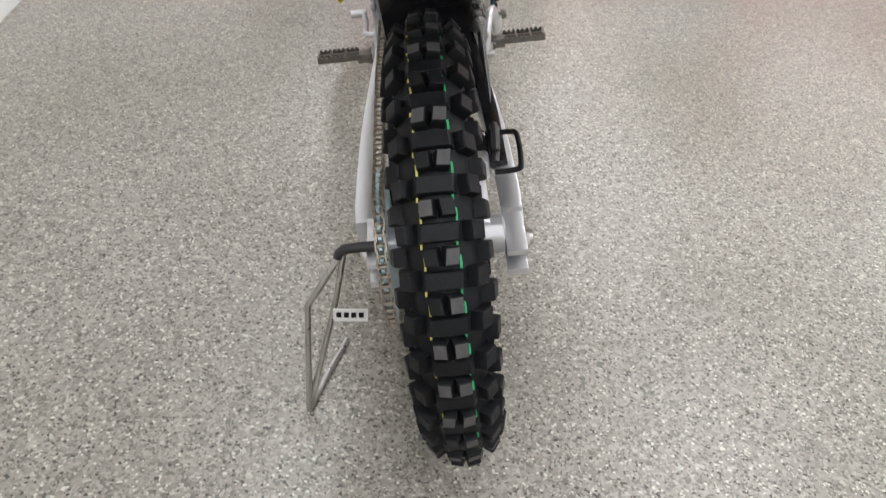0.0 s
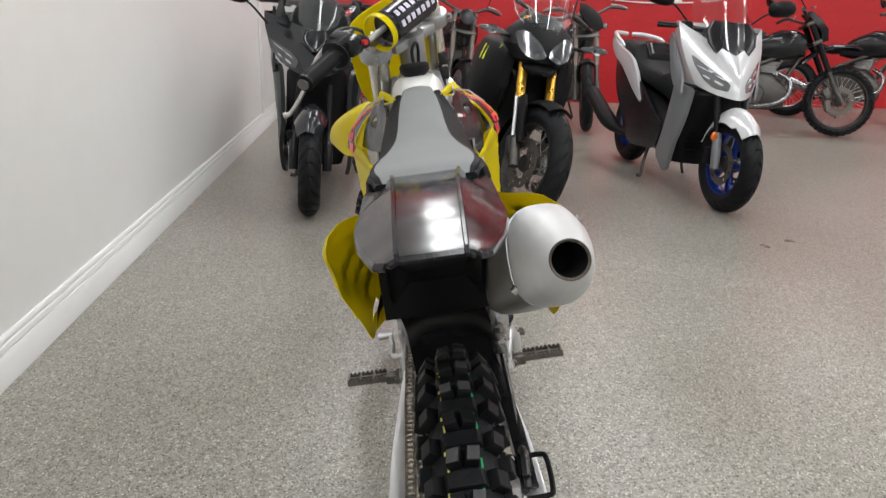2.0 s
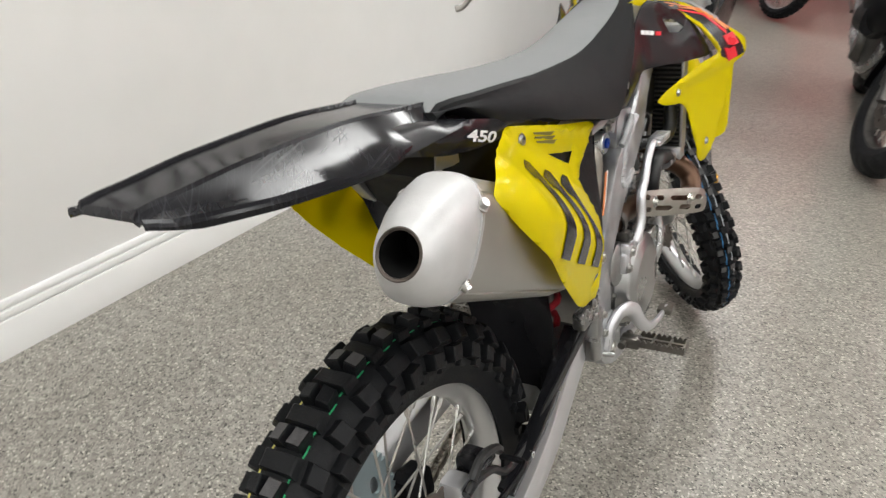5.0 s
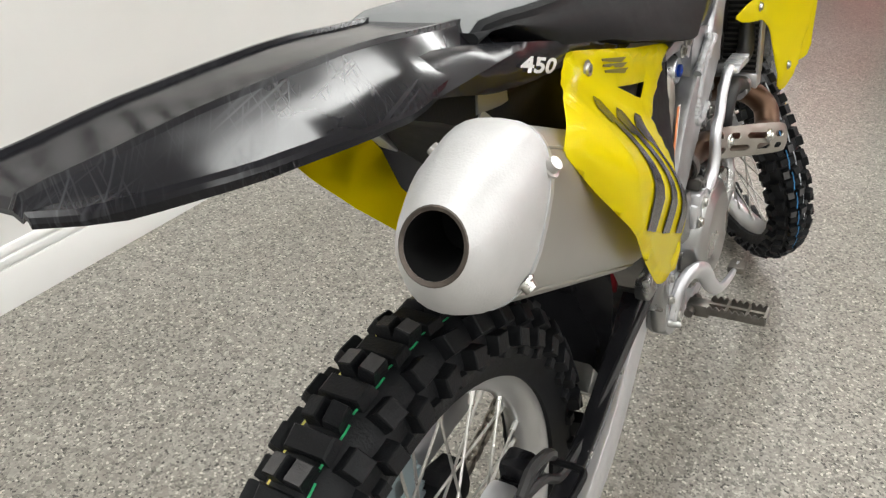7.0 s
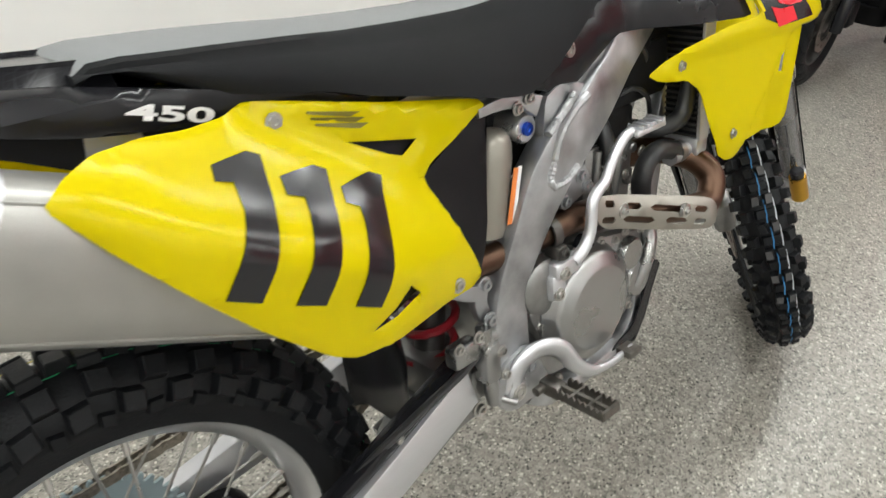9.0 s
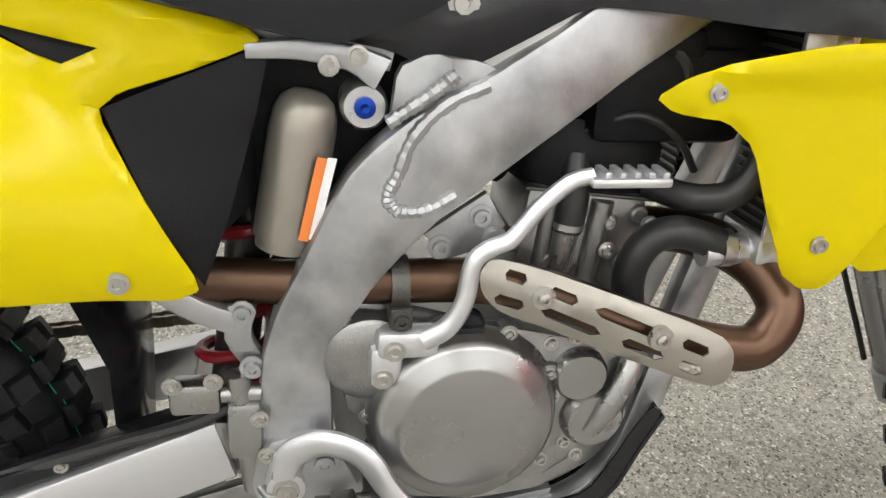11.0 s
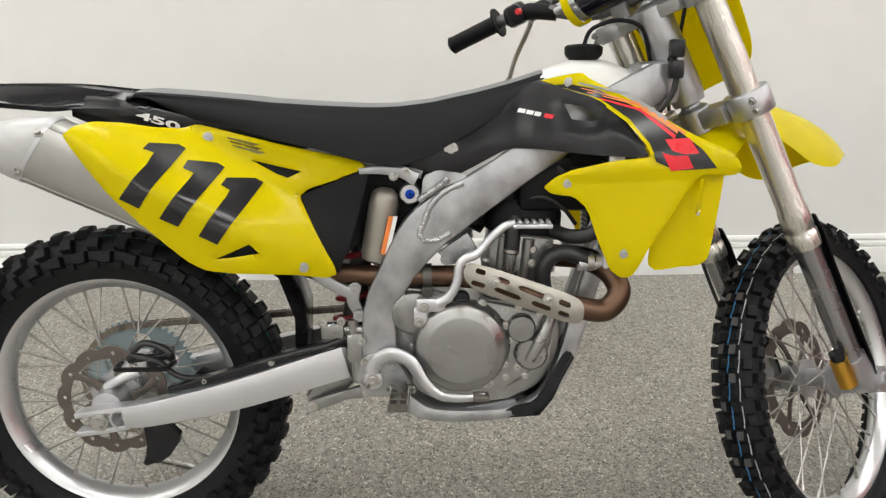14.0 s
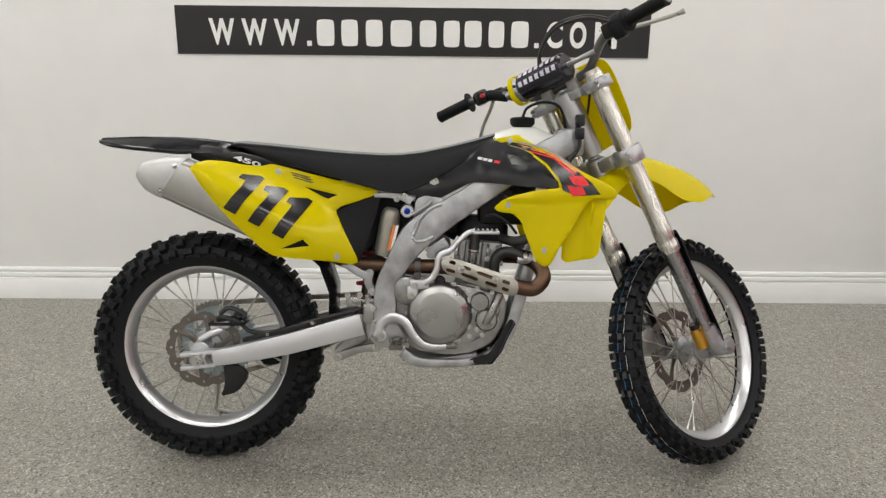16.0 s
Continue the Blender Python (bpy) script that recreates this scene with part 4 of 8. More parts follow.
def seat_mesh(top):
    bm = bmesh.new()
    rows = []
    for y in [0.085, 0.100, *np.linspace(0.125, 0.845, 36)]:
        zt, ht, zb, hb = interp(SEAT, y)
        e = 0.010 if y < 0.09 else 0.0
        if top:
            row = [(0.90 * ht * u, y, zt - e - 0.006 * abs(u) ** 2.5) for u in np.linspace(-1, 1, 15)]
        else:
            row = []
            for s in (1,):
                row = [(0.89 * ht, y, zt - e - 0.0058), (ht - 0.001, y, zt - e - 0.0095)] + [(ht - 0.002 + (hb - ht) * (t ** 0.75) + 0.006 * math.sin(math.pi * t), y, zt - e - 0.014 - (zt - 0.014 - e - zb) * t) for t in np.linspace(0.06, 1, 9)]
                row.append((hb - 0.03, y, zb - 0.004))
        rows.append(row)
    if top:
        rings(bm, rows, False, False)
        f = [bm.verts.new((p[0] * 0.96, p[1] + 0.002, p[2] - 0.022)) for p in rows[0]]
        bm.verts.ensure_lookup_table()
        for i in range(14):
            bm.faces.new((bm.verts[i], bm.verts[i + 1], f[i + 1], f[i]))
    else:
        rings(bm, rows, False, False)
        rings(bm, [[(-x, y, z) for x, y, z in r] for r in rows], False, False)
        bm.faces.ensure_lookup_table()
        front, back = rows[-1], rows[0]
        for row in (front, back):
            va = [bm.verts.new(p) for p in row]
            vb = [bm.verts.new((-p[0], p[1], p[2])) for p in row]
            for i in range(len(row) - 1):
                bm.faces.new((va[i], va[i + 1], vb[i + 1], vb[i]))
    bmesh.ops.remove_doubles(bm, verts=bm.verts[:], dist=1e-5)
    return bm


seat = part("seat", seat_mesh(False), M_SEATBLACK, bike, "black gripper seat with a grey top")
part("seat_top", seat_mesh(True), M_SEATGREY, seat, "grey gripper seat top")

# rear fender: y, half of the flat top, half overall, top height, height of the edge
TAIL = [(-0.288, 0.034, 0.046, 0.955, 0.948), (-0.270, 0.035, 0.058, 0.957, 0.943), (-0.235, 0.036, 0.066, 0.958, 0.938), (-0.18, 0.038, 0.080, 0.961, 0.932), (-0.10, 0.040, 0.091, 0.961, 0.926), (-0.04, 0.042, 0.094, 0.960, 0.921), (0.0, 0.044, 0.090, 0.957, 0.925), (0.05, 0.047, 0.080, 0.951, 0.922), (0.12, 0.05, 0.072, 0.944, 0.915)]
bm = bmesh.new()
lo = []
for y in [-0.288, -0.283, -0.270, -0.25, *np.linspace(-0.235, 0.12, 18)]:
    hf, hw, zt, ze = interp(TAIL, y)
    e = 0.003 if y < -0.285 else 0.0
    half_row = [(0, zt - e), (hf * 0.55, zt - e), (hf * 0.88, zt - e), (hf * 0.91, zt + (0.003 if y > -0.285 else 0.0) - e), (hf * 1.0, zt + (0.003 if y > -0.285 else 0.0) - e), (hf * 1.03, zt - 0.001 - e), (hf + (hw - hf) * 0.5, zt - (zt - ze) * 0.46 - e), (hw * 0.95, ze + 0.005), (hw * 0.985, ze + 0.002), (hw, ze - 0.001)]
    outer = [(-x, y, z) for x, z in half_row[::-1]] + [(x, y, z) for x, z in half_row[1:]]
    under = [(x * 0.97, y, z - (0.006 if y > -0.27 else 0.003)) for x, y, z in outer[::-1]]
    lo.append(outer + under)
rings(bm, lo)
fender = part("rear_fender", bm, M_TAIL, bike, "glossy black scratched rear fender")
fender.data.set_sharp_from_angle(angle=radians(11))

# black side panel beneath the seat, carrying the model number
def fx_tail(y, z):
    """Face of the tail side panels, bulged lengthwise and rolled in to the seat."""
    return 0.0875 + 0.006 * max(0.0, 1 - ((z - 0.908) / 0.028) ** 2) - 0.030 * max(0.0, (z - 0.922) / 0.03) - 0.10 * max(0.0, 0.885 - z)


SIDE_BLACK = [(-0.047, 0.922), (-0.040, 0.932), (-0.026, 0.942), (0.02, 0.943), (0.07, 0.936), (0.14, 0.921), (0.205, 0.905), (0.30, 0.885), (0.42, 0.850), (0.40, 0.842), (0.30, 0.862), (0.22, 0.876), (0.171, 0.880), (0.12, 0.888), (0.070, 0.897), (0.008, 0.915), (-0.024, 0.922)]
for s in (1, -1):
    bm = bmesh.new()
    panel(bm, round_outline(SIDE_BLACK, 0.2, 1), fx_tail, 0.012, res=0.012, edge=0.003, side=s)
    part("tail_panel", bm, M_BLACKPL, bike, "glossy black tail side panel")


def fx_plate(y, z):
    """Face of the number panels: a lower face that stands out over the silencer, rolled over into an upper face that lies in beside the seat."""
    low = 0.190 + 0.12 * (min(z, 0.78) - 0.70) - 0.03 * (y - 0.237) - 0.27 * max(0.0, y - 0.29) - 0.35 * max(0.0, 0.09 - y)
    high = 0.105 - 0.2 * (z - 0.84) - 0.1 * max(0.0, y - 0.35)
    w = min(1.0, max(0.0, (0.85 - 0.64 * (y - 0.162) - z) / 0.145 + 0.5))
    w = w * w * (3 - 2 * w)
    strip = 0.0045 * max(0.0, min(1.0, (z - (0.872 - 0.235 * (y - 0.25))) / 0.006 + 1)) * max(0.0, min(1.0, (y - 0.24) / 0.05))
    return high + (low - high) * w + strip


def fx_plate_left(y, z):
    """The other panel lies closer, over the airbox, and tucks in below."""
    return 0.82 * fx_plate(y, z) - 0.022 * max(0.0, 1 - ((z - 0.725) / 0.14) ** 2) - 0.04 * max(0.0, 0.75 - z)


PLATE = [(0.012, 0.879), (0.031, 0.894), (0.058, 0.901), (0.099, 0.898), (0.148, 0.888), (0.190, 0.885), (0.216, 0.892), (0.269, 0.880), (0.369, 0.855), (0.505, 0.825), (0.517, 0.815), (0.505, 0.807), (0.469, 0.793), (0.414, 0.776), (0.398, 0.763), (0.429, 0.697), (0.459, 0.636), (0.462, 0.620), (0.444, 0.614), (0.388, 0.625), (0.304, 0.634), (0.240, 0.642), (0.209, 0.660), (0.140, 0.726), (0.091, 0.781), (0.043, 0.837)]
HOLE1 = [(0.317, 0.688), (0.258, 0.663), (0.333, 0.670)]
HOLE2 = [(0.311, 0.829), (0.402, 0.807), (0.377, 0.796), (0.359, 0.803)]
plates = {}
for s in (1, -1):
    bm = bmesh.new()
    panel(bm, round_outline(PLATE, 0.12, 1), fx_plate if s > 0 else fx_plate_left, 0.004, (HOLE1, HOLE2), 0.010, 0.0035, side=s)
    plates[s] = part("number_panel", bm, M_YELLOW, bike, "yellow side number panel marked 111" if s > 0 else "yellow side number panel")
    bm = bmesh.new()
    panel(bm, [(0.400, 0.764), (0.472, 0.792), (0.525, 0.812), (0.512, 0.76), (0.488, 0.68), (0.466, 0.622), (0.44, 0.67)], lambda y, z: (fx_plate if s > 0 else fx_plate_left)(y, z) - 0.006, 0.01, side=s)
    part("airbox_panel", bm, M_BLACKMAT, bike, "textured black airbox side panel")
# solid black sheet added behind each vent hole to darken the opening
for s in (1, -1):
    for HO in (HOLE1, HOLE2):
        cy, cz = sum(p[0] for p in HO) / len(HO), sum(p[1] for p in HO) / len(HO)
        bm = bmesh.new()
        panel(bm, [(cy + (y - cy) * 1.12, cz + (z - cz) * 1.25) for y, z in HO], lambda y, z: (fx_plate if s > 0 else fx_plate_left)(y, z) - 0.010, 0.002, res=0.03, side=s)
        part("vent_backing", bm, M_BLACKMAT, plates[s])
# racing number: three slanted ones
ONES = (
    [(0.142, 0.855), (0.159, 0.848), (0.153, 0.830), (0.110, 0.774), (0.141, 0.757), (0.188, 0.824), (0.204, 0.852), (0.192, 0.859), (0.148, 0.864)],
    [(0.206, 0.821), (0.224, 0.812), (0.219, 0.802), (0.173, 0.739), (0.203, 0.724), (0.250, 0.789), (0.270, 0.818), (0.257, 0.826), (0.211, 0.833)],
    [(0.269, 0.790), (0.284, 0.781), (0.279, 0.770), (0.236, 0.707), (0.266, 0.691), (0.315, 0.759), (0.336, 0.790), (0.322, 0.798), (0.275, 0.801)],
)
for ONE in ONES:
    for s in (1, -1):
        bm = bmesh.new()
        f = fx_plate if s > 0 else fx_plate_left
        panel(bm, ONE, lambda y, z: f(y, z) + 0.0022, 0.001, res=0.010, edge=0.0, side=s)
        part("number_one", bm, M_DECALBLACK, plates[s], "black numeral 1")
# small unreadable sticker as bars, screws and a recess dot
for k, (y0, y1, z0) in enumerate(((0.272, 0.330, 0.870), (0.276, 0.336, 0.864), (0.280, 0.340, 0.858))):
    bm = bmesh.new()
    z = lambda y: z0 - 0.24 * (y - 0.272)
    panel(bm, [(y0, z(y0)), (y1, z(y1)), (y1 - 0.012, z(y1) - 0.0026), (y0, z(y0) - 0.0026)], lambda y, zz: fx_plate(y, zz) + 0.001, 0.001, edge=0.0)
    part("sticker_bar", bm, M_STICKER, plates[1])
bolts(plates[1], [(fx_plate(y, z) + 0.001, y, z) for y, z in ((0.406, 0.639), (0.237, 0.869))], 0.0065, 0.004, name="panel_screw")

# radiator shrouds
def fx_shroud(y, z):
    """Face of the shrouds: flared wing below, drawn in to the tank above, with a step along its middle."""
    wing = 0.174 + 0.30 * (y - 1) - 0.05 * (z - 0.8) - 4.0 * max(0.0, y - 1.09) ** 2 - 0.25 * max(0.0, 0.655 - z) - 0.6 * max(0.0, 0.87 - y)
    arm = 0.158 + 0.385 * (y - 1) - 2.0 * max(0.0, y - 1.05) ** 2 - 0.19 * (z - 0.8)
    w = min(1.0, max(0.0, (z - 0.84) / 0.1))
    step = 0.006 * max(0.0, min(1.0, (z - (0.796 + 0.065 * (y - 0.87))) / 0.008 + 0.5)) * max(0.0, min(1.0, (y - 0.87) / 0.03)) - 0.004
    dish = 0.004 * sum(max(0.0, 1 - math.dist((y, z), c) / 0.017) for c in ((0.881, 0.786), (0.979, 0.665)))
    return wing + (arm - wing) * w + step - dish


SHROUD = [(0.820, 0.962), (0.855, 0.971), (0.907, 0.981), (0.921, 0.969), (0.99, 0.932), (1.084, 0.875), (1.140, 0.850), (1.160, 0.832), (1.164, 0.814), (1.152, 0.808), (1.093, 0.808), (1.072, 0.775), (1.044, 0.720), (1.019, 0.679), (0.999, 0.631), (0.990, 0.621), (0.975, 0.620), (0.956, 0.634), (0.935, 0.684), (0.914, 0.744), (0.890, 0.764), (0.853, 0.766), (0.841, 0.776), (0.861, 0.797), (0.889, 0.812), (0.958, 0.830), (1.011, 0.836), (1.015, 0.842), (1.008, 0.856), (0.978, 0.897), (0.935, 0.930), (0.879, 0.949)]
SCOOP = [(1.04, 0.74), (1.055, 0.81), (1.105, 0.820), (1.141, 0.815), (1.136, 0.76), (1.131, 0.716), (1.124, 0.660), (1.108, 0.645), (1.041, 0.630), (1.027, 0.640), (1.029, 0.690)]
SLIT = [(1.103, 0.800), (1.109, 0.800), (1.105, 0.735), (1.099, 0.735)]
shrouds = {}
for s in (1, -1):
    bm = bmesh.new()
    panel(bm, round_outline(SHROUD, 0.15, 1), fx_shroud, 0.0045, res=0.009, edge=0.003, side=s)
    shrouds[s] = part("radiator_shroud", bm, M_YELLOW, bike, "yellow radiator shroud with black and red graphics")
    bm = bmesh.new()
    panel(bm, round_outline(SCOOP, 0.15, 1), lambda y, z: 0.156 + 0.20 * (y - 1.05) + 0.012 * max(0.0, min(1.0, (y - 1.09) / 0.012)), 0.004, (SLIT,), res=0.010, edge=0.002, side=s)
    part("scoop", bm, M_YELLOW, shrouds[s], "yellow inner shroud scoop")
    # graphics: black field, orange and red streaks, red emblem kept as a plain shape
    BLACK = [(0.850, 0.957), (0.885, 0.960), (0.935, 0.950), (0.99, 0.922), (1.06, 0.881), (1.095, 0.852), (1.118, 0.822), (1.054, 0.816), (1.022, 0.830), (1.013, 0.858), (0.982, 0.897), (0.935, 0.930), (0.879, 0.949)]
    bm = bmesh.new()
    panel(bm, BLACK, lambda y, z: fx_shroud(y, z) + 0.0010, 0.001, res=0.014, edge=0.0, side=s)
    part("graphic_field", bm, M_DECALBLACK, shrouds[s])
    for (a, b, m_) in (((0.925, 0.938), (1.052, 0.872), M_DECALRED), ((0.915, 0.946), (1.056, 0.880), M_DECALORANGE), ((0.905, 0.953), (1.068, 0.878), M_DECALORANGE), ((0.90, 0.962), (1.04, 0.900), M_GREYDECAL)):
        bm = bmesh.new()
        mid = ((a[0] + b[0]) / 2 + 0.01, (a[1] + b[1]) / 2 + 0.012)
        w = 0.0028 if m_ is M_DECALRED else 0.0034 if m_ is M_GREYDECAL else 0.0018
        pts = [a, mid, b]
        up = [(p[0] + 0.4 * w, p[1] + 0.9 * w * k) for p, k in zip(pts, (0.3, 0.8, 1.3))]
        dn = [(p[0] - 0.4 * w, p[1] - 0.9 * w * k) for p, k in zip(pts, (0.3, 0.8, 1.3))]
        panel(bm, up + dn[::-1], lambda y, z: fx_shroud(y, z) + 0.0020, 0.001, res=0.014, edge=0.0, side=s)
        part("graphic_stripe", bm, m_, shrouds[s])
    for EM in ([(1.036, 0.868), (1.074, 0.871), (1.089, 0.846), (1.066, 0.844), (1.047, 0.849)], [(1.031, 0.846), (1.048, 0.841), (1.071, 0.842), (1.081, 0.821), (1.046, 0.815)]):
        bm = bmesh.new()
        panel(bm, EM, lambda y, z: fx_shroud(y, z) + 0.0026, 0.001, res=0.014, edge=0.0, side=s)
        part("emblem_shape", bm, M_DECALRED, shrouds[s])
    YL = [(0.830, 0.961), (0.879, 0.953), (0.937, 0.934), (0.981, 0.901), (1.012, 0.860), (1.019, 0.842), (1.014, 0.841), (1.006, 0.858), (0.976, 0.896), (0.934, 0.929), (0.878, 0.948), (0.830, 0.958)]
    bm = bmesh.new()
    panel(bm, YL, lambda y, z: fx_shroud(y, z) + 0.0022, 0.001, res=0.014, edge=0.0, side=s)
    part("edge_line", bm, M_YELLOW, shrouds[s])
    bolts(shrouds[s], [(s * (fx_shroud(*p) + 0.001), *p) for p in ((0.881, 0.786), (0.979, 0.665), (0.885, 0.963))], 0.0062, 0.004, (s, 0, 0), "shroud_bolt")
    # black cover between seat and shroud
    COVER = [(0.511, 0.818), (0.572, 0.816), (0.618, 0.808), (0.650, 0.793), (0.666, 0.789), (0.705, 0.808), (0.777, 0.847), (0.837, 0.845), (0.924, 0.837), (1.017, 0.834), (1.006, 0.858), (0.978, 0.897), (0.93, 0.935), (0.865, 0.956), (0.830, 0.968), (0.812, 0.960), (0.770, 0.918), (0.715, 0.882), (0.634, 0.840), (0.573, 0.824)]
    bm = bmesh.new()
    panel(bm, round_outline(COVER, 0.15, 1), lambda y, z: 0.080 + 0.016 * max(0, min(1, (0.93 - z) / 0.09)) + 0.070 * max(0, min(1, (y - 0.80) / 0.22)) - 0.010 * max(0, (0.62 - y) / 0.07), 0.005, ([(0.874, 0.926), (0.905, 0.922), (0.938, 0.902), (0.920, 0.895), (0.888, 0.899)],), 0.02, 0.003, side=s)
    cover = part("side_cover", bm, M_BLACKPL, bike, "glossy black frame side cover")
    bm = bmesh.new()
    bolt(bm, (s * 0.0935, 0.673, 0.846), 0.009, 0.005, (s, 0, 0))
    part("cover_bolt", bm, M_STEEL, cover)

# tank
bm = bmesh.new()
lo = []
for y, hw, zt, zb in ((0.80, 0.035, 0.955, 0.90), (0.85, 0.048, 0.988, 0.87), (0.90, 0.060, 1.004, 0.84), (0.96, 0.066, 1.004, 0.83), (1.01, 0.060, 0.985, 0.83), (1.03, 0.045, 0.96, 0.85)):
    lo.append([(hw * math.copysign(abs(math.cos(a)) ** 0.6, math.cos(a)), y, (zt + zb) / 2 + (zt - zb) / 2 * math.copysign(abs(math.sin(a)) ** 0.6, math.sin(a))) for a in (2 * math.pi * k / 24 for k in range(24))])
rings(bm, lo)
tank = part("fuel_tank", bm, M_TANK, bike, "silver white fuel tank")
bm = bmesh.new()
lathe(bm, [(0, 0.026), (0.008, 0.034), (0.012, 0.036), (0.024, 0.036), (0.028, 0.031), (0.030, 0.01)], 20, "z", Matrix.Translation((0, 0.925, 1.003)))
tube(bm, [(0, 0.925, 1.03), (0.0, 0.94, 1.06), (0.01, 0.985, 1.075), (0.015, 1.03, 1.06), (0.01, 1.05, 1.0)], 0.004, 8, 5)
part("tank_cap", bm, M_BLACKMAT, tank, "black tank cap with a breather hose")

# frame -----------------------------------------------------------------
for s in (1, -1):
    bm = bmesh.new()
    beam(bm, [(s * 0.090, 0.532, 0.425), (s * 0.088, 0.535, 0.49), (s * 0.088, 0.540, 0.555), (s * 0.089, 0.575, 0.622), (s * 0.090, 0.617, 0.686), (s * 0.090, 0.660, 0.724), (s * 0.088, 0.718, 0.762), (s * 0.080, 0.767, 0.794), (s * 0.072, 0.81, 0.823), (s * 0.058, 0.92, 0.893), (s * 0.045, 1.06, 0.965)], [0.037, 0.034, 0.029, 0.034, 0.043, 0.044, 0.038, 0.036, 0.035, 0.036, 0.036], [0.016, 0.017, 0.017, 0.018, 0.018, 0.018, 0.018, 0.018, 0.018, 0.018, 0.018], 5, 0.42)
    spar = part("frame_spar", bm, M_SPAR, bike, "cast aluminium frame spar with visible weld seam")
    bm = bmesh.new()
    for bead in ([(0.613, 0.754), (0.634, 0.768), (0.654, 0.782), (0.668, 0.794)], [(0.694, 0.786), (0.661, 0.770), (0.635, 0.743), (0.623, 0.712), (0.615, 0.693), (0.624, 0.680), (0.648, 0.681), (0.672, 0.694)]):
        pts = smooth_path([Vector((s * 0.1078, *p)) for p in bead], 11)
        tube(bm, pts, [0.0060 + 0.0007 * math.sin(2.1 * i) + 0.0005 * math.sin(0.7 * i) for i in range(len(pts))], 8, 1)
    part("weld_seam", bm, M_SPAR, spar)
    # cast gusset above the spar, and the tank's pale flank behind it
    bm = bmesh.new()
    panel(bm, round_outline([(0.622, 0.796), (0.648, 0.808), (0.690, 0.802), (0.712, 0.792), (0.690, 0.765), (0.640, 0.735), (0.616, 0.745)], 0.15, 1), lambda y, z: 0.102, 0.02, res=0.02, edge=0.005, side=s)
    part("gusset", bm, M_SPAR, spar)
    bm = bmesh.new()
    panel(bm, round_outline([(0.645, 0.800), (0.697, 0.845), (0.76, 0.858), (0.80, 0.86), (0.78, 0.83), (0.717, 0.80), (0.669, 0.788)], 0.15, 1), lambda y, z: 0.090, 0.03, res=0.03, edge=0.006, side=s)
    part("tank_flank", bm, M_TANK, bike, "pale tank flank")
    bm = bmesh.new()
    prism(bm, round_outline([(0.500, 0.455), (0.560, 0.470), (0.572, 0.430), (0.60, 0.40), (0.585, 0.375), (0.52, 0.37), (0.49, 0.40)], 0.2, 1), s * 0.080, s * 0.112, 0.004)
    bolt(bm, (s * 0.112, 0.560, 0.432), 0.010, 0.006, (s, 0, 0))
    part("pivot_plate", bm, M_SPAR, bike)
    bm = bmesh.new()
    prism(bm, [(0.648, 0.652), (0.703, 0.690), (0.722, 0.660), (0.712, 0.640), (0.672, 0.628)], s * 0.082, s * 0.092, 0.002)
    for p in ((0.664, 0.640), (0.699, 0.668), (0.712, 0.648)):
        bolt(bm, (s * 0.092, *p), 0.008, 0.007, (s, 0, 0))
    part("head_mount", bm, M_SPAR, bike)
    # lower cradle rails and subframe
    bm = bmesh.new()
    beam(bm, [(s * 0.075, 0.585, 0.352), (s * 0.078, 0.63, 0.325), (s * 0.080, 0.72, 0.322), (s * 0.078, 0.80, 0.330), (s * 0.07, 0.86, 0.360), (s * 0.055, 0.90, 0.43), (s * 0.04, 0.95, 0.60), (s * 0.03, 1.02, 0.80)], [0.016, 0.015, 0.013, 0.013, 0.015, 0.018, 0.02, 0.02], 0.014, 5, 0.6)
    part("cradle_rail", bm, M_SPAR, bike)
    bm = bmesh.new()
    beam(bm, [(s * 0.085, 0.500, 0.530), (s * 0.090, 0.487, 0.560), (s * 0.092, 0.492, 0.590)], [0.010, 0.012, 0.012], 0.007, 3)
    beam(bm, [(s * 0.092, 0.485, 0.575), (s * 0.095, 0.44, 0.60), (s * 0.085, 0.33, 0.68), (s * 0.075, 0.16, 0.80), (s * 0.06, 0.08, 0.87)], 0.011, 0.009, 4)
    beam(bm, [(s * 0.07, 0.62, 0.80), (s * 0.072, 0.45, 0.84), (s * 0.068, 0.25, 0.865), (s * 0.06, 0.08, 0.885)], 0.011, 0.009, 4)
    for p in ((0.492, 0.586), (0.498, 0.531)):
        bolt(bm, (s * 0.098, *p), 0.008, 0.008, (s, 0, 0))
    part("subframe_rail", bm, M_FRAME, bike, "aluminium subframe rail")
bm = bmesh.new()
lathe(bm, [(-0.085, 0.030), (-0.06, 0.034), (0.06, 0.034), (0.11, 0.034), (0.115, 0.025)], 20, "z", Matrix.Translation((0, 1.095, 1.0)) @ pose(0, 0, 0, RAKE))
box(bm, -0.05, 0.05, 1.02, 1.10, 0.92, 1.0, 0.015)
head = part("steering_head", bm, M_FRAME, bike, "cast steering head")
for z in (0.985, 1.022):
    bm = bmesh.new()
    box(bm, 0.064, 0.086, 1.066, 1.092, z - 0.016, z + 0.016, 0.004)
    part("cable_clip", bm, M_BLACKPL, head, "black plastic cable clip")
bm = bmesh.new()
tube(bm, [(0.05, 1.075, 1.003), (0.066, 1.078, 1.003), (0.07, 1.08, 0.95), (0.06, 1.05, 0.90)], 0.006, 8, 4)
part("wire_loom", bm, M_HOSE, head)
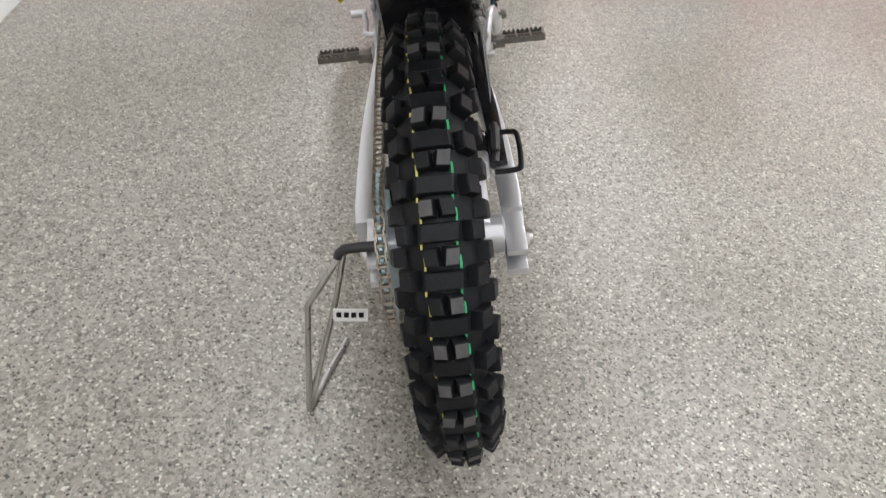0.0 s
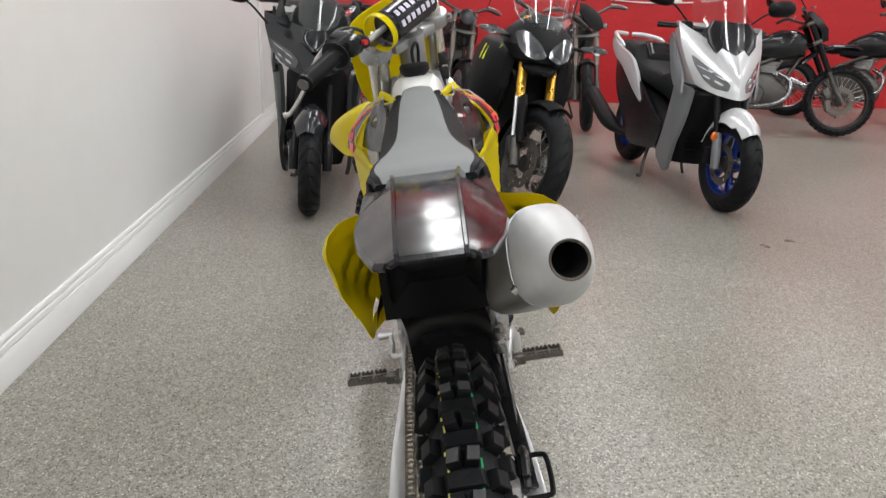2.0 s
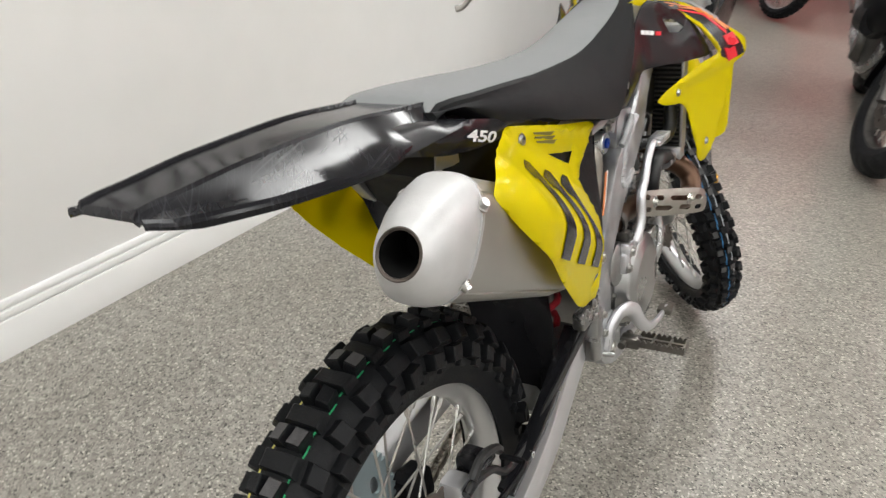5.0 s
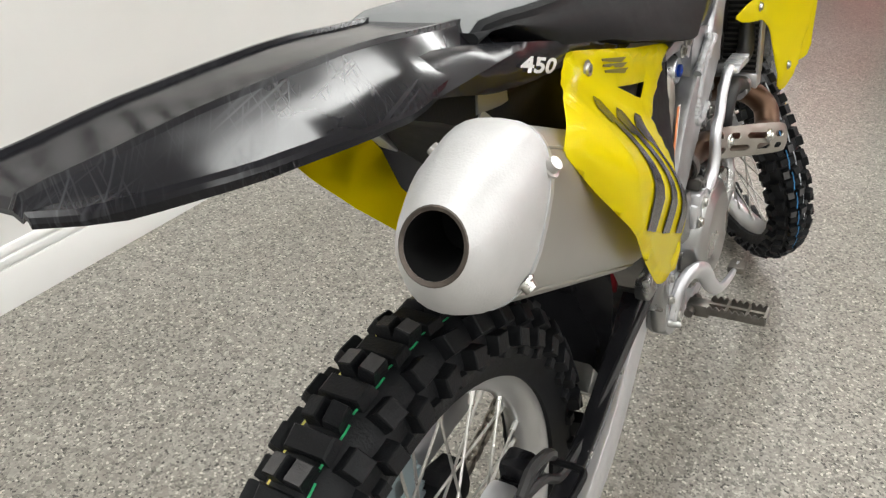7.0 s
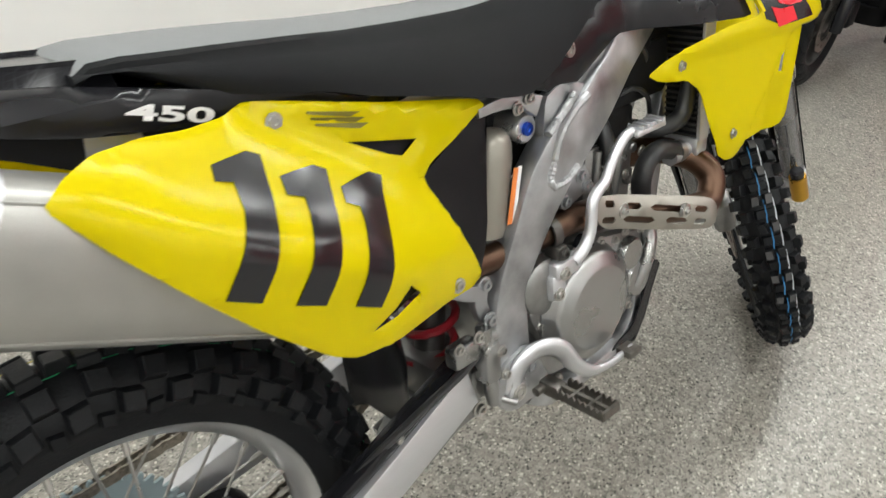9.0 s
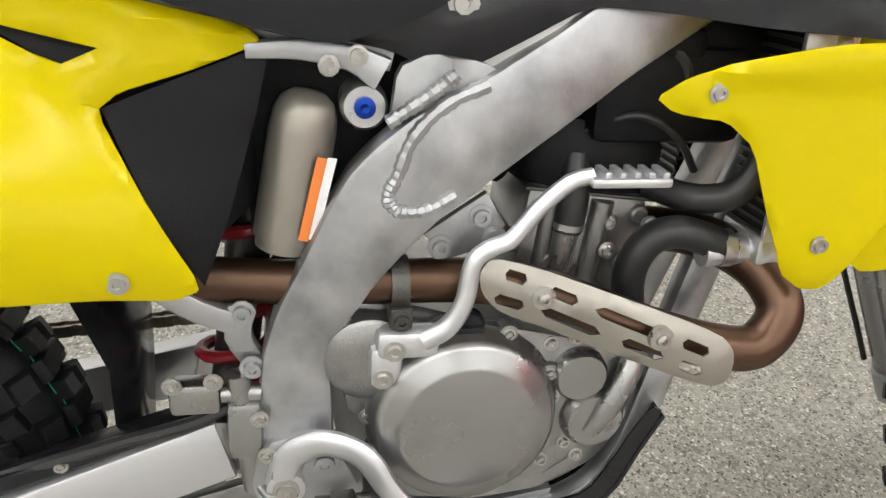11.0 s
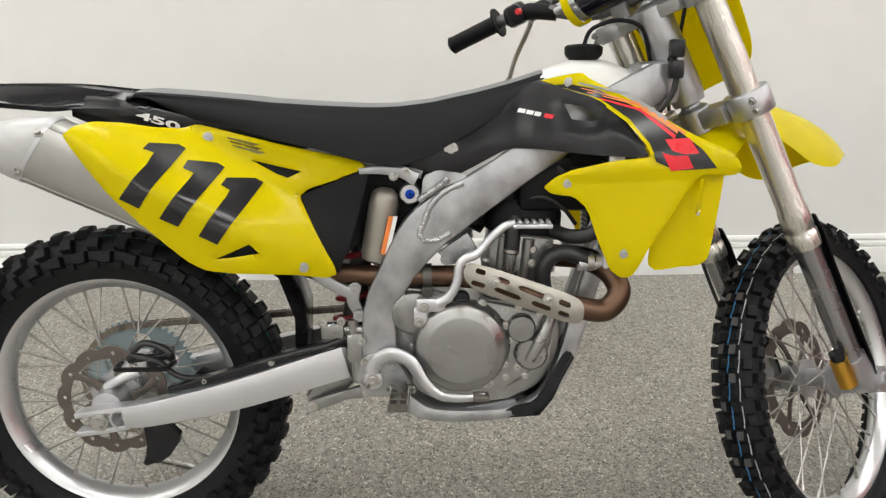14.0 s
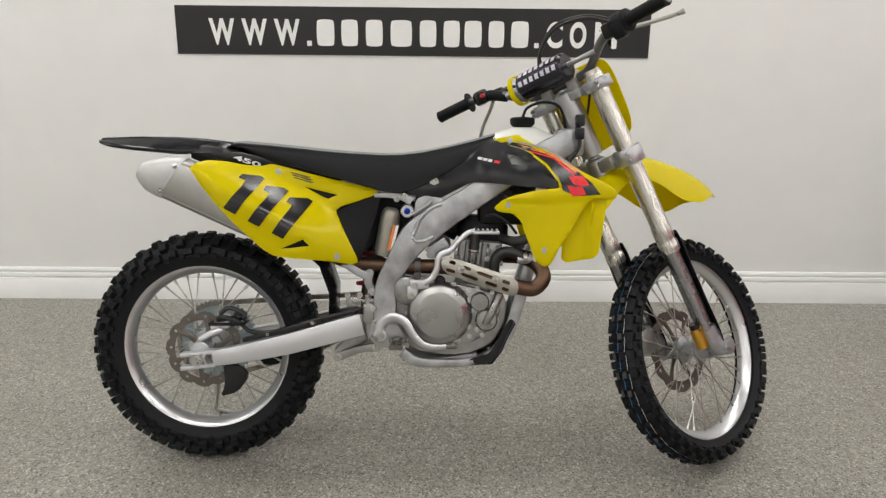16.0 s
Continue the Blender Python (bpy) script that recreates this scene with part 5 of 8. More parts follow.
# airbox body, inner mudguard and mud flap
bm = bmesh.new()
lo = []
for y, hw, zt, zb in ((-0.02, 0.060, 0.925, 0.905), (0.03, 0.064, 0.92, 0.885), (0.10, 0.068, 0.905, 0.850), (0.165, 0.076, 0.90, 0.775), (0.20, 0.082, 0.89, 0.69), (0.33, 0.075, 0.86, 0.66), (0.42, 0.075, 0.85, 0.63), (0.47, 0.07, 0.84, 0.64), (0.515, 0.045, 0.83, 0.68)):
    wide = hw + 0.016 * max(0.0, min(1.0, (0.30 - y) / 0.1))
    lo.append([(-wide, y, zb), (hw, y, zb), (hw, y, zt), (-wide, y, zt)])
rings(bm, lo)
part("airbox", bm, M_BLACKMAT, bike, "black plastic airbox")
bm = bmesh.new()
lo = []
for y, z, hw in ((0.125, 0.815, 0.078), (0.155, 0.755, 0.082), (0.19, 0.715, 0.082), (0.25, 0.680, 0.080), (0.345, 0.60, 0.078), (0.372, 0.52, 0.076), (0.370, 0.455, 0.072), (0.366, 0.385, 0.062)):
    right = min(hw, 0.064) if z > 0.66 else hw
    lo.append([(-hw, y, z), (-hw * 0.6, y + 0.012, z + 0.01), (right * 0.6, y + 0.012, z + 0.01), (right, y, z), (right * 0.6, y + 0.017, z + 0.014), (-hw * 0.6, y + 0.017, z + 0.014)])
rings(bm, lo)
part("mud_flap", bm, M_BLACKPL, bike, "black inner mud flap")
# radiators
for s in (1, -1):
    bm = bmesh.new()
    for k in range(22):
        z = 0.655 + 0.0095 * k
        box(bm, min(s * 0.060, s * 0.120), max(s * 0.060, s * 0.120), 0.975, 1.002, z, z + 0.0035)
    bm2 = bm
    bm = bmesh.new()
    box(bm, min(s * 0.061, s * 0.119), max(s * 0.061, s * 0.119), 0.978, 0.999, 0.65, 0.87)
    rad = part("radiator", bm, M_BLACKMAT, bike, "finned aluminium radiator", smooth=False, m=pose(0, -0.02, 0, 0))
    tagged(part("radiator_core", bm2, M_DARKSTEEL, rad, smooth=False), kind="stuff")
    bm = bmesh.new()
    box(bm, min(s * 0.056, s * 0.124), max(s * 0.056, s * 0.124), 0.972, 1.005, 0.868, 0.905, 0.006)
    box(bm, min(s * 0.056, s * 0.124), max(s * 0.056, s * 0.124), 0.972, 1.005, 0.625, 0.655, 0.006)
    box(bm, s * 0.1215 - 0.003, s * 0.1215 + 0.003, 0.975, 1.003, 0.65, 0.87, 0.001)
    part("radiator_tank", bm, M_ALU, rad)
    bm = bmesh.new()
    rod(bm, (s * 0.10, 0.93, 0.633), (s * 0.10, 0.985, 0.635), 0.015, 14)
    part("radiator_spout", bm, M_ALU, rad)

# exhaust ----------------------------------------------------------------
bm = bmesh.new()
tube(bm, [(0.03, 0.875, 0.632), (0.06, 0.93, 0.632), (0.105, 0.967, 0.617), (0.135, 0.981, 0.586), (0.146, 0.955, 0.556), (0.146, 0.91, 0.559), (0.136, 0.85, 0.574), (0.102, 0.76, 0.598), (0.088, 0.69, 0.605), (0.085, 0.60, 0.605), (0.080, 0.50, 0.607), (0.085, 0.42, 0.620), (0.10, 0.36, 0.655), (0.115, 0.31, 0.69)], [0.022, 0.022, 0.0215, 0.0215, 0.0215, 0.021, 0.021, 0.021, 0.021, 0.02, 0.02, 0.021, 0.023, 0.026], 18, 8)
pipe = part("exhaust_pipe", bm, M_PIPE, bike, "heat-tinted bronze exhaust header")
bm = bmesh.new()
SH = round_outline([(0.705, 0.638), (0.735, 0.632), (0.890, 0.594), (0.908, 0.577), (0.906, 0.546), (0.885, 0.540), (0.72, 0.583), (0.698, 0.605), (0.694, 0.625)], 0.2, 2)
slots = []
ua = Vector((0.185, -0.056)).normalized()
for c, L_ in (((0.727, 0.622), 0.010), ((0.768, 0.608), 0.012), ((0.820, 0.592), 0.028), ((0.874, 0.578), 0.011), ((0.722, 0.599), 0.014), ((0.775, 0.585), 0.026), ((0.834, 0.569), 0.018), ((0.872, 0.558), 0.010)):
    p = Vector(c)
    nn = Vector((-ua.y, ua.x))
    slots.append([tuple(p + ua * (L_ * a) + nn * (0.0055 * b)) for a, b in ((-1, 0), (-0.75, 0.9), (0.75, 0.9), (1, 0), (0.75, -0.9), (-0.75, -0.9))])
axis_z = lambda y: 0.593 - 0.24 * (y - 0.76)
panel(bm, SH, lambda y, z: 0.107 + 0.44 * max(0.0, min(0.14, y - 0.75)) + 0.15 * min(0.0, y - 0.75) + 0.022 * math.sqrt(max(0.0, 1 - ((z - axis_z(y)) / 0.042) ** 2)), 0.0025, slots, 0.011, edge=0.0008)
shield = part("heat_shield", bm, M_SHIELD, bike, "slotted satin metal heat shield")
for y, z, x in ((0.752, 0.604, 0.1285), (0.846, 0.583, 0.1725)):
    bm = bmesh.new()
    lathe(bm, [(-0.004, 0.0115), (0.001, 0.0110), (0.0016, 0.0062), (0.005, 0.0058), (0.006, 0.003), (0.003, 0.002)], 14, "x", Matrix.Translation((x, y, z)))
    part("shield_bolt", bm, M_STEEL, shield)
bm = bmesh.new()
lathe(bm, [(-0.008, 0.0225), (-0.008, 0.026), (0.008, 0.026), (0.008, 0.0225)], 18, "y", Matrix.Translation((0.087, 0.628, 0.604)), closed=True)
box(bm, 0.09, 0.118, 0.618, 0.638, 0.572, 0.592, 0.003)
bolt(bm, (0.118, 0.628, 0.582), 0.007, 0.006)
part("pipe_clamp", bm, M_DARKSTEEL, pipe)
# silencer: body and end cap, tilted up to the rear
P0, P1 = Vector((0.110, 0.330, 0.688)), Vector((0.138, -0.050, 0.855))
bm = bmesh.new()


def oval(c, rx, rz, tilt, n=32, p=0.75):
    m = Matrix.Translation(c) @ pose(0, 0, 0, tilt)
    return [m @ Vector((rx * math.copysign(abs(math.cos(a)) ** p, math.cos(a)), 0, rz * math.copysign(abs(math.sin(a)) ** p, math.sin(a)))) for a in (2 * math.pi * k / n for k in range(n))]


TL, TC = -22.0, -34.0
rings(bm, [oval(P0, 0.037, 0.040, TL), oval(P0.lerp(P1, 0.12), 0.050, 0.064, TL, p=0.62), oval(P0.lerp(P1, 0.3), 0.053, 0.069, TL, p=0.60), oval(P0.lerp(P1, 0.75), 0.049, 0.0655, TL - 5, p=0.66), oval(P0.lerp(P1, 1.0), 0.0465, 0.0645, TC, p=0.72)])
silencer = part("silencer", bm, M_MUFFLER, bike, "satin aluminium silencer with pale end cap")
bm = bmesh.new()
E1 = Vector((0.153, -0.127, 0.872))
rings(bm, [oval(P1.lerp(P0, 0.03), 0.0475, 0.0660, TC), oval(P1, 0.0480, 0.0665, TC), oval(P1.lerp(E1, 0.12), 0.0475, 0.0650, TC, p=0.8), oval(P1.lerp(E1, 0.5), 0.0430, 0.0545, TC + 3, p=0.88), oval(P1.lerp(E1, 0.85), 0.0325, 0.0360, TC + 7, p=0.96), oval(P1.lerp(E1, 0.97), 0.0258, 0.0268, TC + 9, p=1), oval(P1.lerp(E1, 1.0), 0.0240, 0.0240, TC + 9, p=1), oval(P1.lerp(E1, 0.98), 0.0214, 0.0214, TC + 9, p=1), oval(P1.lerp(E1, 0.1), 0.0214, 0.0214, TC + 9, p=1)])
part("end_cap", bm, M_CAP, silencer, "pale cast silencer end cap")
bm = bmesh.new()
rings(bm, [oval(P1.lerp(E1, 0.985), 0.0211, 0.0211, TC + 9, p=1), oval(P1.lerp(E1, 0.2), 0.0205, 0.0205, TC + 9, p=1), oval(P1.lerp(E1, 0.19), 0.001, 0.001, TC + 9, p=1)], True, False)
part("outlet", bm, M_SOOT, silencer, "sooty black outlet")
bm = bmesh.new()
rings(bm, [oval(P1.lerp(E1, 0.993), 0.0247, 0.0248, TC + 9, p=1), oval(P1.lerp(E1, 1.004), 0.0238, 0.0238, TC + 9, p=1), oval(P1.lerp(E1, 0.985), 0.0212, 0.0212, TC + 9, p=1)], True, False)
part("outlet_rim", bm, M_BURNT, silencer, "brown heat-stained outlet rim")
for k in (4, 28):
    bm = bmesh.new()
    tube(bm, [oval(P0.lerp(P1, 0.3), 0.053, 0.069, TL, p=0.60)[k], oval(P0.lerp(P1, 0.75), 0.049, 0.0655, TL - 5, p=0.66)[k], oval(P0.lerp(P1, 0.97), 0.0470, 0.0650, TC, p=0.72)[k]], 0.0014, 6, 3)
    part("body_seam", bm, M_MUFFLER, silencer)
for a in (35, -38, 145, 215):
    c = Vector((0.0520 * math.cos(radians(a)), 0, 0.0640 * math.sin(radians(a))))
    q = P1 + pose(0, 0, 0, TC).to_3x3() @ c + Vector((0, 0.006, -0.003))
    bm = bmesh.new()
    bolt(bm, q, 0.0055, 0.008, (c.x, 0, c.z), False)
    part("cap_bolt", bm, M_STEEL, silencer)
bm = bmesh.new()
rings(bm, [oval(P1.lerp(P0, 0.035), 0.0483, 0.0667, TC), oval(P1.lerp(P0, 0.018), 0.0487, 0.0672, TC)], True, True)
part("cap_band", bm, M_ALU, silencer)

def loft_box(rows):
    """Boxy body from rows of (y, half width, bottom, top)."""
    bm = bmesh.new()
    rings(bm, [[(-w, y, b), (w, y, b), (w, y, t), (-w, y, t)] for y, w, b, t in rows])
    return bm


# engine -------------------------------------------------------------------
CASE = round_outline([(0.562, 0.565), (0.590, 0.585), (0.64, 0.578), (0.70, 0.560), (0.80, 0.552), (0.868, 0.540), (0.885, 0.50), (0.880, 0.44), (0.850, 0.385), (0.80, 0.355), (0.72, 0.345), (0.64, 0.350), (0.60, 0.375), (0.575, 0.43), (0.562, 0.50)], 0.2, 1)
bm = bmesh.new()
prism(bm, CASE, -0.10, 0.088, 0.006)
engine = part("engine", bm, M_CAST, bike, "bare cast metal four-stroke engine", Matrix.Diagonal((0.89, 1, 1, 1)))
RCOVER = round_outline([(0.566, 0.555), (0.592, 0.578), (0.622, 0.572), (0.665, 0.555), (0.72, 0.562), (0.775, 0.548), (0.862, 0.530), (0.868, 0.478), (0.842, 0.432), (0.81, 0.398), (0.77, 0.380), (0.71, 0.372), (0.650, 0.380), (0.612, 0.430), (0.585, 0.478), (0.568, 0.515)], 0.18, 1)
bm = bmesh.new()
prism(bm, RCOVER, 0.086, 0.108, 0.007)
cover = part("engine_cover", bm, M_CAST, engine, "cast crankcase cover")
bm = bmesh.new()
lathe(bm, [(0.0, 0.094), (0.010, 0.094), (0.013, 0.091), (0.030, 0.0875), (0.036, 0.085), (0.0395, 0.080), (0.044, 0.070), (0.0465, 0.0665), (0.0475, 0.063), (0.048, 0.030), (0.048, 0.002)], 56, "x", Matrix.Translation((0.102, 0.692, 0.472)))
bosses = []
for a in (65, 105, 150, 205, 250, 300, 335, 25):
    c = Vector((0.104, 0.692 + 0.092 * math.cos(radians(a)), 0.472 + 0.092 * math.sin(radians(a))))
    bosses.append(lathe(bmesh.new(), [(-0.004, 0.010), (0.012, 0.009), (0.013, 0.005)], 12, "x", Matrix.Translation(c)))
clutch = part("clutch_cover", bm, M_CLUTCH, engine, "round grey clutch cover")
for one in bosses:
    part("bolt_boss", one, M_CAST, engine)
bolts(clutch, [(0.116, 0.692 + 0.092 * math.cos(radians(a)), 0.472 + 0.092 * math.sin(radians(a))) for a in (65, 105, 150, 205, 250, 300, 335, 25)], 0.0045, 0.006)
bm = bmesh.new()
lathe(bm, [(0, 0.042), (0.014, 0.041), (0.018, 0.036), (0.020, 0.02), (0.020, 0.0)], 28, "x", Matrix.Translation((0.104, 0.602, 0.536)))
part("kick_boss", bm, M_CAST, engine)
bm = bmesh.new()
lathe(bm, [(0, 0.028), (0.016, 0.027), (0.020, 0.024), (0.021, 0.0)], 24, "x", Matrix.Translation((0.104, 0.806, 0.507)))
lathe(bm, [(0, 0.034), (0.012, 0.033), (0.020, 0.028), (0.022, 0.0)], 24, "x", Matrix.Translation((0.102, 0.826, 0.455)))
tube(bm, [(0.118, 0.822, 0.444), (0.124, 0.836, 0.472), (0.122, 0.852, 0.505), (0.112, 0.862, 0.528)], [0.011, 0.012, 0.012, 0.013], 12, 4)
part("water_pump", bm, M_CLUTCH, engine, "cast water pump housing")
bolts(engine, [(0.108, 0.575, 0.512), (0.108, 0.582, 0.568), (0.108, 0.668, 0.552), (0.108, 0.775, 0.540), (0.108, 0.80, 0.545), (0.108, 0.842, 0.534), (0.108, 0.858, 0.50), (0.108, 0.783, 0.480), (0.108, 0.855, 0.455), (0.108, 0.80, 0.425), (0.108, 0.778, 0.405), (0.108, 0.748, 0.392), (0.108, 0.815, 0.408), (0.108, 0.600, 0.470)], 0.0052, 0.007)
bm = bmesh.new()
lathe(bm, [(0, 0.016), (0.008, 0.016), (0.012, 0.013), (0.013, 0.0)], 18, "x", Matrix.Translation((0.106, 0.692, 0.565)))
box(bm, 0.115, 0.126, 0.679, 0.705, 0.562, 0.568, 0.002)
part("oil_cap", bm, M_BLACKPL, engine, "black oil filler cap")
# cylinder leaning forward, head and valve cover
CYL = Matrix.Translation((0, 0.79, 0.56)) @ pose(0, 0, 0, -6)
bm = bmesh.new()
box(bm, -0.072, 0.072, -0.055, 0.070, -0.02, 0.125, 0.014, CYL)
box(bm, -0.066, 0.066, -0.065, 0.078, 0.052, 0.068, 0.004, CYL)
for y, r in ((-0.030, 0.008), (0.020, 0.011)):
    rod(bm, CYL @ Vector((0.070, y, -0.005)), CYL @ Vector((0.074, y, 0.115)), r, 12)
part("cylinder", bm, M_CAST, engine, "cast cylinder block")
# fittings on the cylinder: thermostat spout with a clamp, plugs and casting bosses
bm = bmesh.new()
rod(bm, CYL @ Vector((0.078, -0.012, 0.045)), CYL @ Vector((0.080, -0.012, 0.095)), 0.0125, 16)
lathe(bm, [(-0.004, 0.019), (0.004, 0.018)], 16, "x", Matrix.Translation(CYL @ Vector((0.078, -0.012, 0.045))))
part("water_spout", bm, M_CLUTCH, engine)
bm = bmesh.new()
tube(bm, [CYL @ Vector((0.080, -0.012, 0.085)), CYL @ Vector((0.080, -0.012, 0.115)), CYL @ Vector((0.060, -0.012, 0.150))], [0.0150, 0.0150, 0.014], 14, 3)
part("spout_hose", bm, M_HOSE, engine)
bm = bmesh.new()
lathe(bm, [(-0.003, 0.0150), (-0.003, 0.0162), (0.003, 0.0162), (0.003, 0.0150)], 16, "z", CYL @ Matrix.Translation((0.080, -0.012, 0.090)), closed=True)
part("hose_clamp", bm, M_STEEL, engine)
for y, z, r in ((-0.040, 0.030, 0.010), (0.030, 0.018, 0.012), (0.052, 0.055, 0.010), (0.028, 0.095, 0.011), (0.058, 0.105, 0.009)):
    bm = bmesh.new()
    lathe(bm, [(-0.004, r), (0.006, r * 0.92), (0.008, r * 0.7), (0.008, 0.002)], 14, "x", CYL @ Matrix.Translation((0.072, y, z)))
    part("casting_boss", bm, M_CAST, engine)
bm = bmesh.new()
box(bm, -0.0735, 0.0735, -0.057, 0.072, 0.1175, 0.121, 0.001, CYL)
part("head_gasket", bm, M_DARKSTEEL, engine)
bolts(engine, [CYL @ Vector((0.080, 0.030, 0.018)), CYL @ Vector((0.080, 0.052, 0.055)), CYL @ Vector((0.080, 0.028, 0.095)), CYL @ Vector((0.080, -0.040, 0.030))], 0.0048, 0.006)
bolts(engine, [CYL @ Vector((0.086, -0.05, 0.015)), CYL @ Vector((0.086, 0.03, 0.07)), CYL @ Vector((0.088, 0.065, 0.10))], 0.006, 0.008)
bm = bmesh.new()
lo = []
for z, a, b in ((0.122, 0.068, 0.072), (0.135, 0.072, 0.076), (0.165, 0.070, 0.074), (0.185, 0.058, 0.060)):
    lo.append([CYL @ Vector((a * math.copysign(abs(math.cos(t)) ** 0.5, math.cos(t)), 0.008 + b * math.copysign(abs(math.sin(t)) ** 0.5, math.sin(t)), z)) for t in (2 * math.pi * k / 28 for k in range(28))])
rings(bm, lo)
part("valve_cover", bm, M_BLACKMAT, engine, "black valve cover")
bm = loft_box([(0.50, 0.05, 0.64, 0.80), (0.56, 0.045, 0.67, 0.815), (0.64, 0.05, 0.70, 0.82), (0.74, 0.06, 0.755, 0.84), (0.86, 0.06, 0.785, 0.86), (0.93, 0.06, 0.79, 0.90), (1.00, 0.055, 0.76, 0.93), (1.03, 0.03, 0.80, 0.93)])
part("intake_duct", bm, M_BLACKMAT, bike, "black intake boot and tank underside")
# throttle body and wiring clutter between cylinder and spar
bm = bmesh.new()
tube(bm, [(0.0, 0.745, 0.70), (0.0, 0.69, 0.725), (0.0, 0.62, 0.74)], 0.032, 14, 4)
box(bm, -0.05, 0.055, 0.655, 0.715, 0.69, 0.755, 0.01)
part("throttle_body", bm, M_BLACKMAT, engine)
bm = bmesh.new()
tube(bm, [(0.05, 0.87, 0.74), (0.075, 0.885, 0.79), (0.07, 0.86, 0.82)], 0.006, 8, 5)
tube(bm, [(0.06, 0.80, 0.735), (0.085, 0.84, 0.755), (0.085, 0.88, 0.735), (0.07, 0.91, 0.70)], 0.004, 8, 5)
tube(bm, [(0.055, 0.72, 0.70), (0.082, 0.71, 0.735), (0.075, 0.74, 0.775), (0.06, 0.79, 0.79)], 0.005, 8, 5)
part("wiring", bm, M_HOSE, engine)
bm = bmesh.new()
tube(bm, [(0.088, 0.862, 0.53), (0.092, 0.852, 0.565), (0.094, 0.845, 0.61), (0.096, 0.858, 0.642), (0.098, 0.885, 0.652), (0.10, 0.92, 0.642), (0.10, 0.938, 0.634)], 0.0155, 14, 5)
part("coolant_hose", bm, M_HOSE, bike, "black rubber coolant hose")
bm = bmesh.new()
lathe(bm, [(-0.006, 0.0163), (-0.006, 0.0180), (0.006, 0.0180), (0.006, 0.0163)], 18, "y", Matrix.Translation((0.10, 0.932, 0.636)), closed=True)
part("hose_clamp", bm, M_STEEL, bike)
bm = bmesh.new()
tube(bm, [(0.055, 0.868, 0.685), (0.085, 0.90, 0.680), (0.10, 0.935, 0.690), (0.10, 0.955, 0.72), (0.095, 0.97, 0.76)], 0.014, 12, 5)
part("coolant_hose", bm, M_HOSE, bike, "black rubber coolant hose")
# black boxes added to fill the gap behind the shroud, in place of clutter
bm = bmesh.new()
box(bm, -0.07, 0.070, 0.80, 0.95, 0.725, 0.815, 0.014)
box(bm, 0.03, 0.07, 0.86, 0.90, 0.80, 0.83, 0.008)
part("dark_filler", bm, M_BLACKMAT, bike)
# kick starter
bm = bmesh.new()
tube(bm, [(0.118, 0.648, 0.562), (0.121, 0.668, 0.575), (0.122, 0.682, 0.60), (0.120, 0.688, 0.635), (0.118, 0.702, 0.648), (0.116, 0.722, 0.656), (0.113, 0.745, 0.683), (0.112, 0.770, 0.705), (0.112, 0.79, 0.711)], [0.010, 0.0095, 0.009, 0.0085, 0.0085, 0.008, 0.008, 0.008, 0.0075], 10, 5)
box(bm, 0.100, 0.124, 0.606, 0.662, 0.545, 0.572, 0.006)
box(bm, 0.100, 0.122, 0.60, 0.630, 0.515, 0.556, 0.007)
kick = part("kick_starter", bm, M_ALU, bike, "silver kick starter lever")
bm = bmesh.new()
box(bm, 0.100, 0.126, 0.785, 0.858, 0.703, 0.712, 0.003)
for k in range(5):
    box(bm, 0.100, 0.127, 0.795 + 0.013 * k, 0.801 + 0.013 * k, 0.712, 0.7175, 0.001)
part("kick_pedal", bm, M_ALU, kick)
bolts(kick, [(0.124, 0.622, 0.555), (0.122, 0.612, 0.526)], 0.007, 0.006)
# skid plate, cradle guard
bm = bmesh.new()
panel(bm, round_outline([(0.775, 0.332), (0.80, 0.322), (0.842, 0.328), (0.868, 0.362), (0.884, 0.402), (0.908, 0.450), (0.894, 0.457), (0.878, 0.430), (0.860, 0.392), (0.836, 0.352), (0.80, 0.344)], 0.2, 1), lambda y, z: 0.094, 0.004)
panel(bm, round_outline([(0.775, 0.332), (0.80, 0.322), (0.842, 0.328), (0.868, 0.362), (0.884, 0.402), (0.908, 0.450), (0.894, 0.457), (0.878, 0.430), (0.860, 0.392), (0.836, 0.352), (0.80, 0.344)], 0.2, 1), lambda y, z: 0.094, 0.004, side=-1)
lo = [[(-0.092, y, z), (0.092, y, z), (0.092, y + 0.003, z - 0.004), (-0.092, y + 0.003, z - 0.004)] for y, z in ((0.78, 0.322), (0.843, 0.326), (0.869, 0.361), (0.886, 0.402), (0.908, 0.446))]
rings(bm, lo)
part("skid_guard", bm, M_BLACKPL, bike, "black plastic engine guard")
bm = bmesh.new()
lo = [[(-0.070, y, z), (0.070, y, z), (0.080, y, z + 0.03), (-0.080, y, z + 0.03)] for y, z in ((0.60, 0.318), (0.64, 0.302), (0.70, 0.305), (0.80, 0.322))]
rings(bm, lo)
part("cradle_plate", bm, M_FRAME, bike)

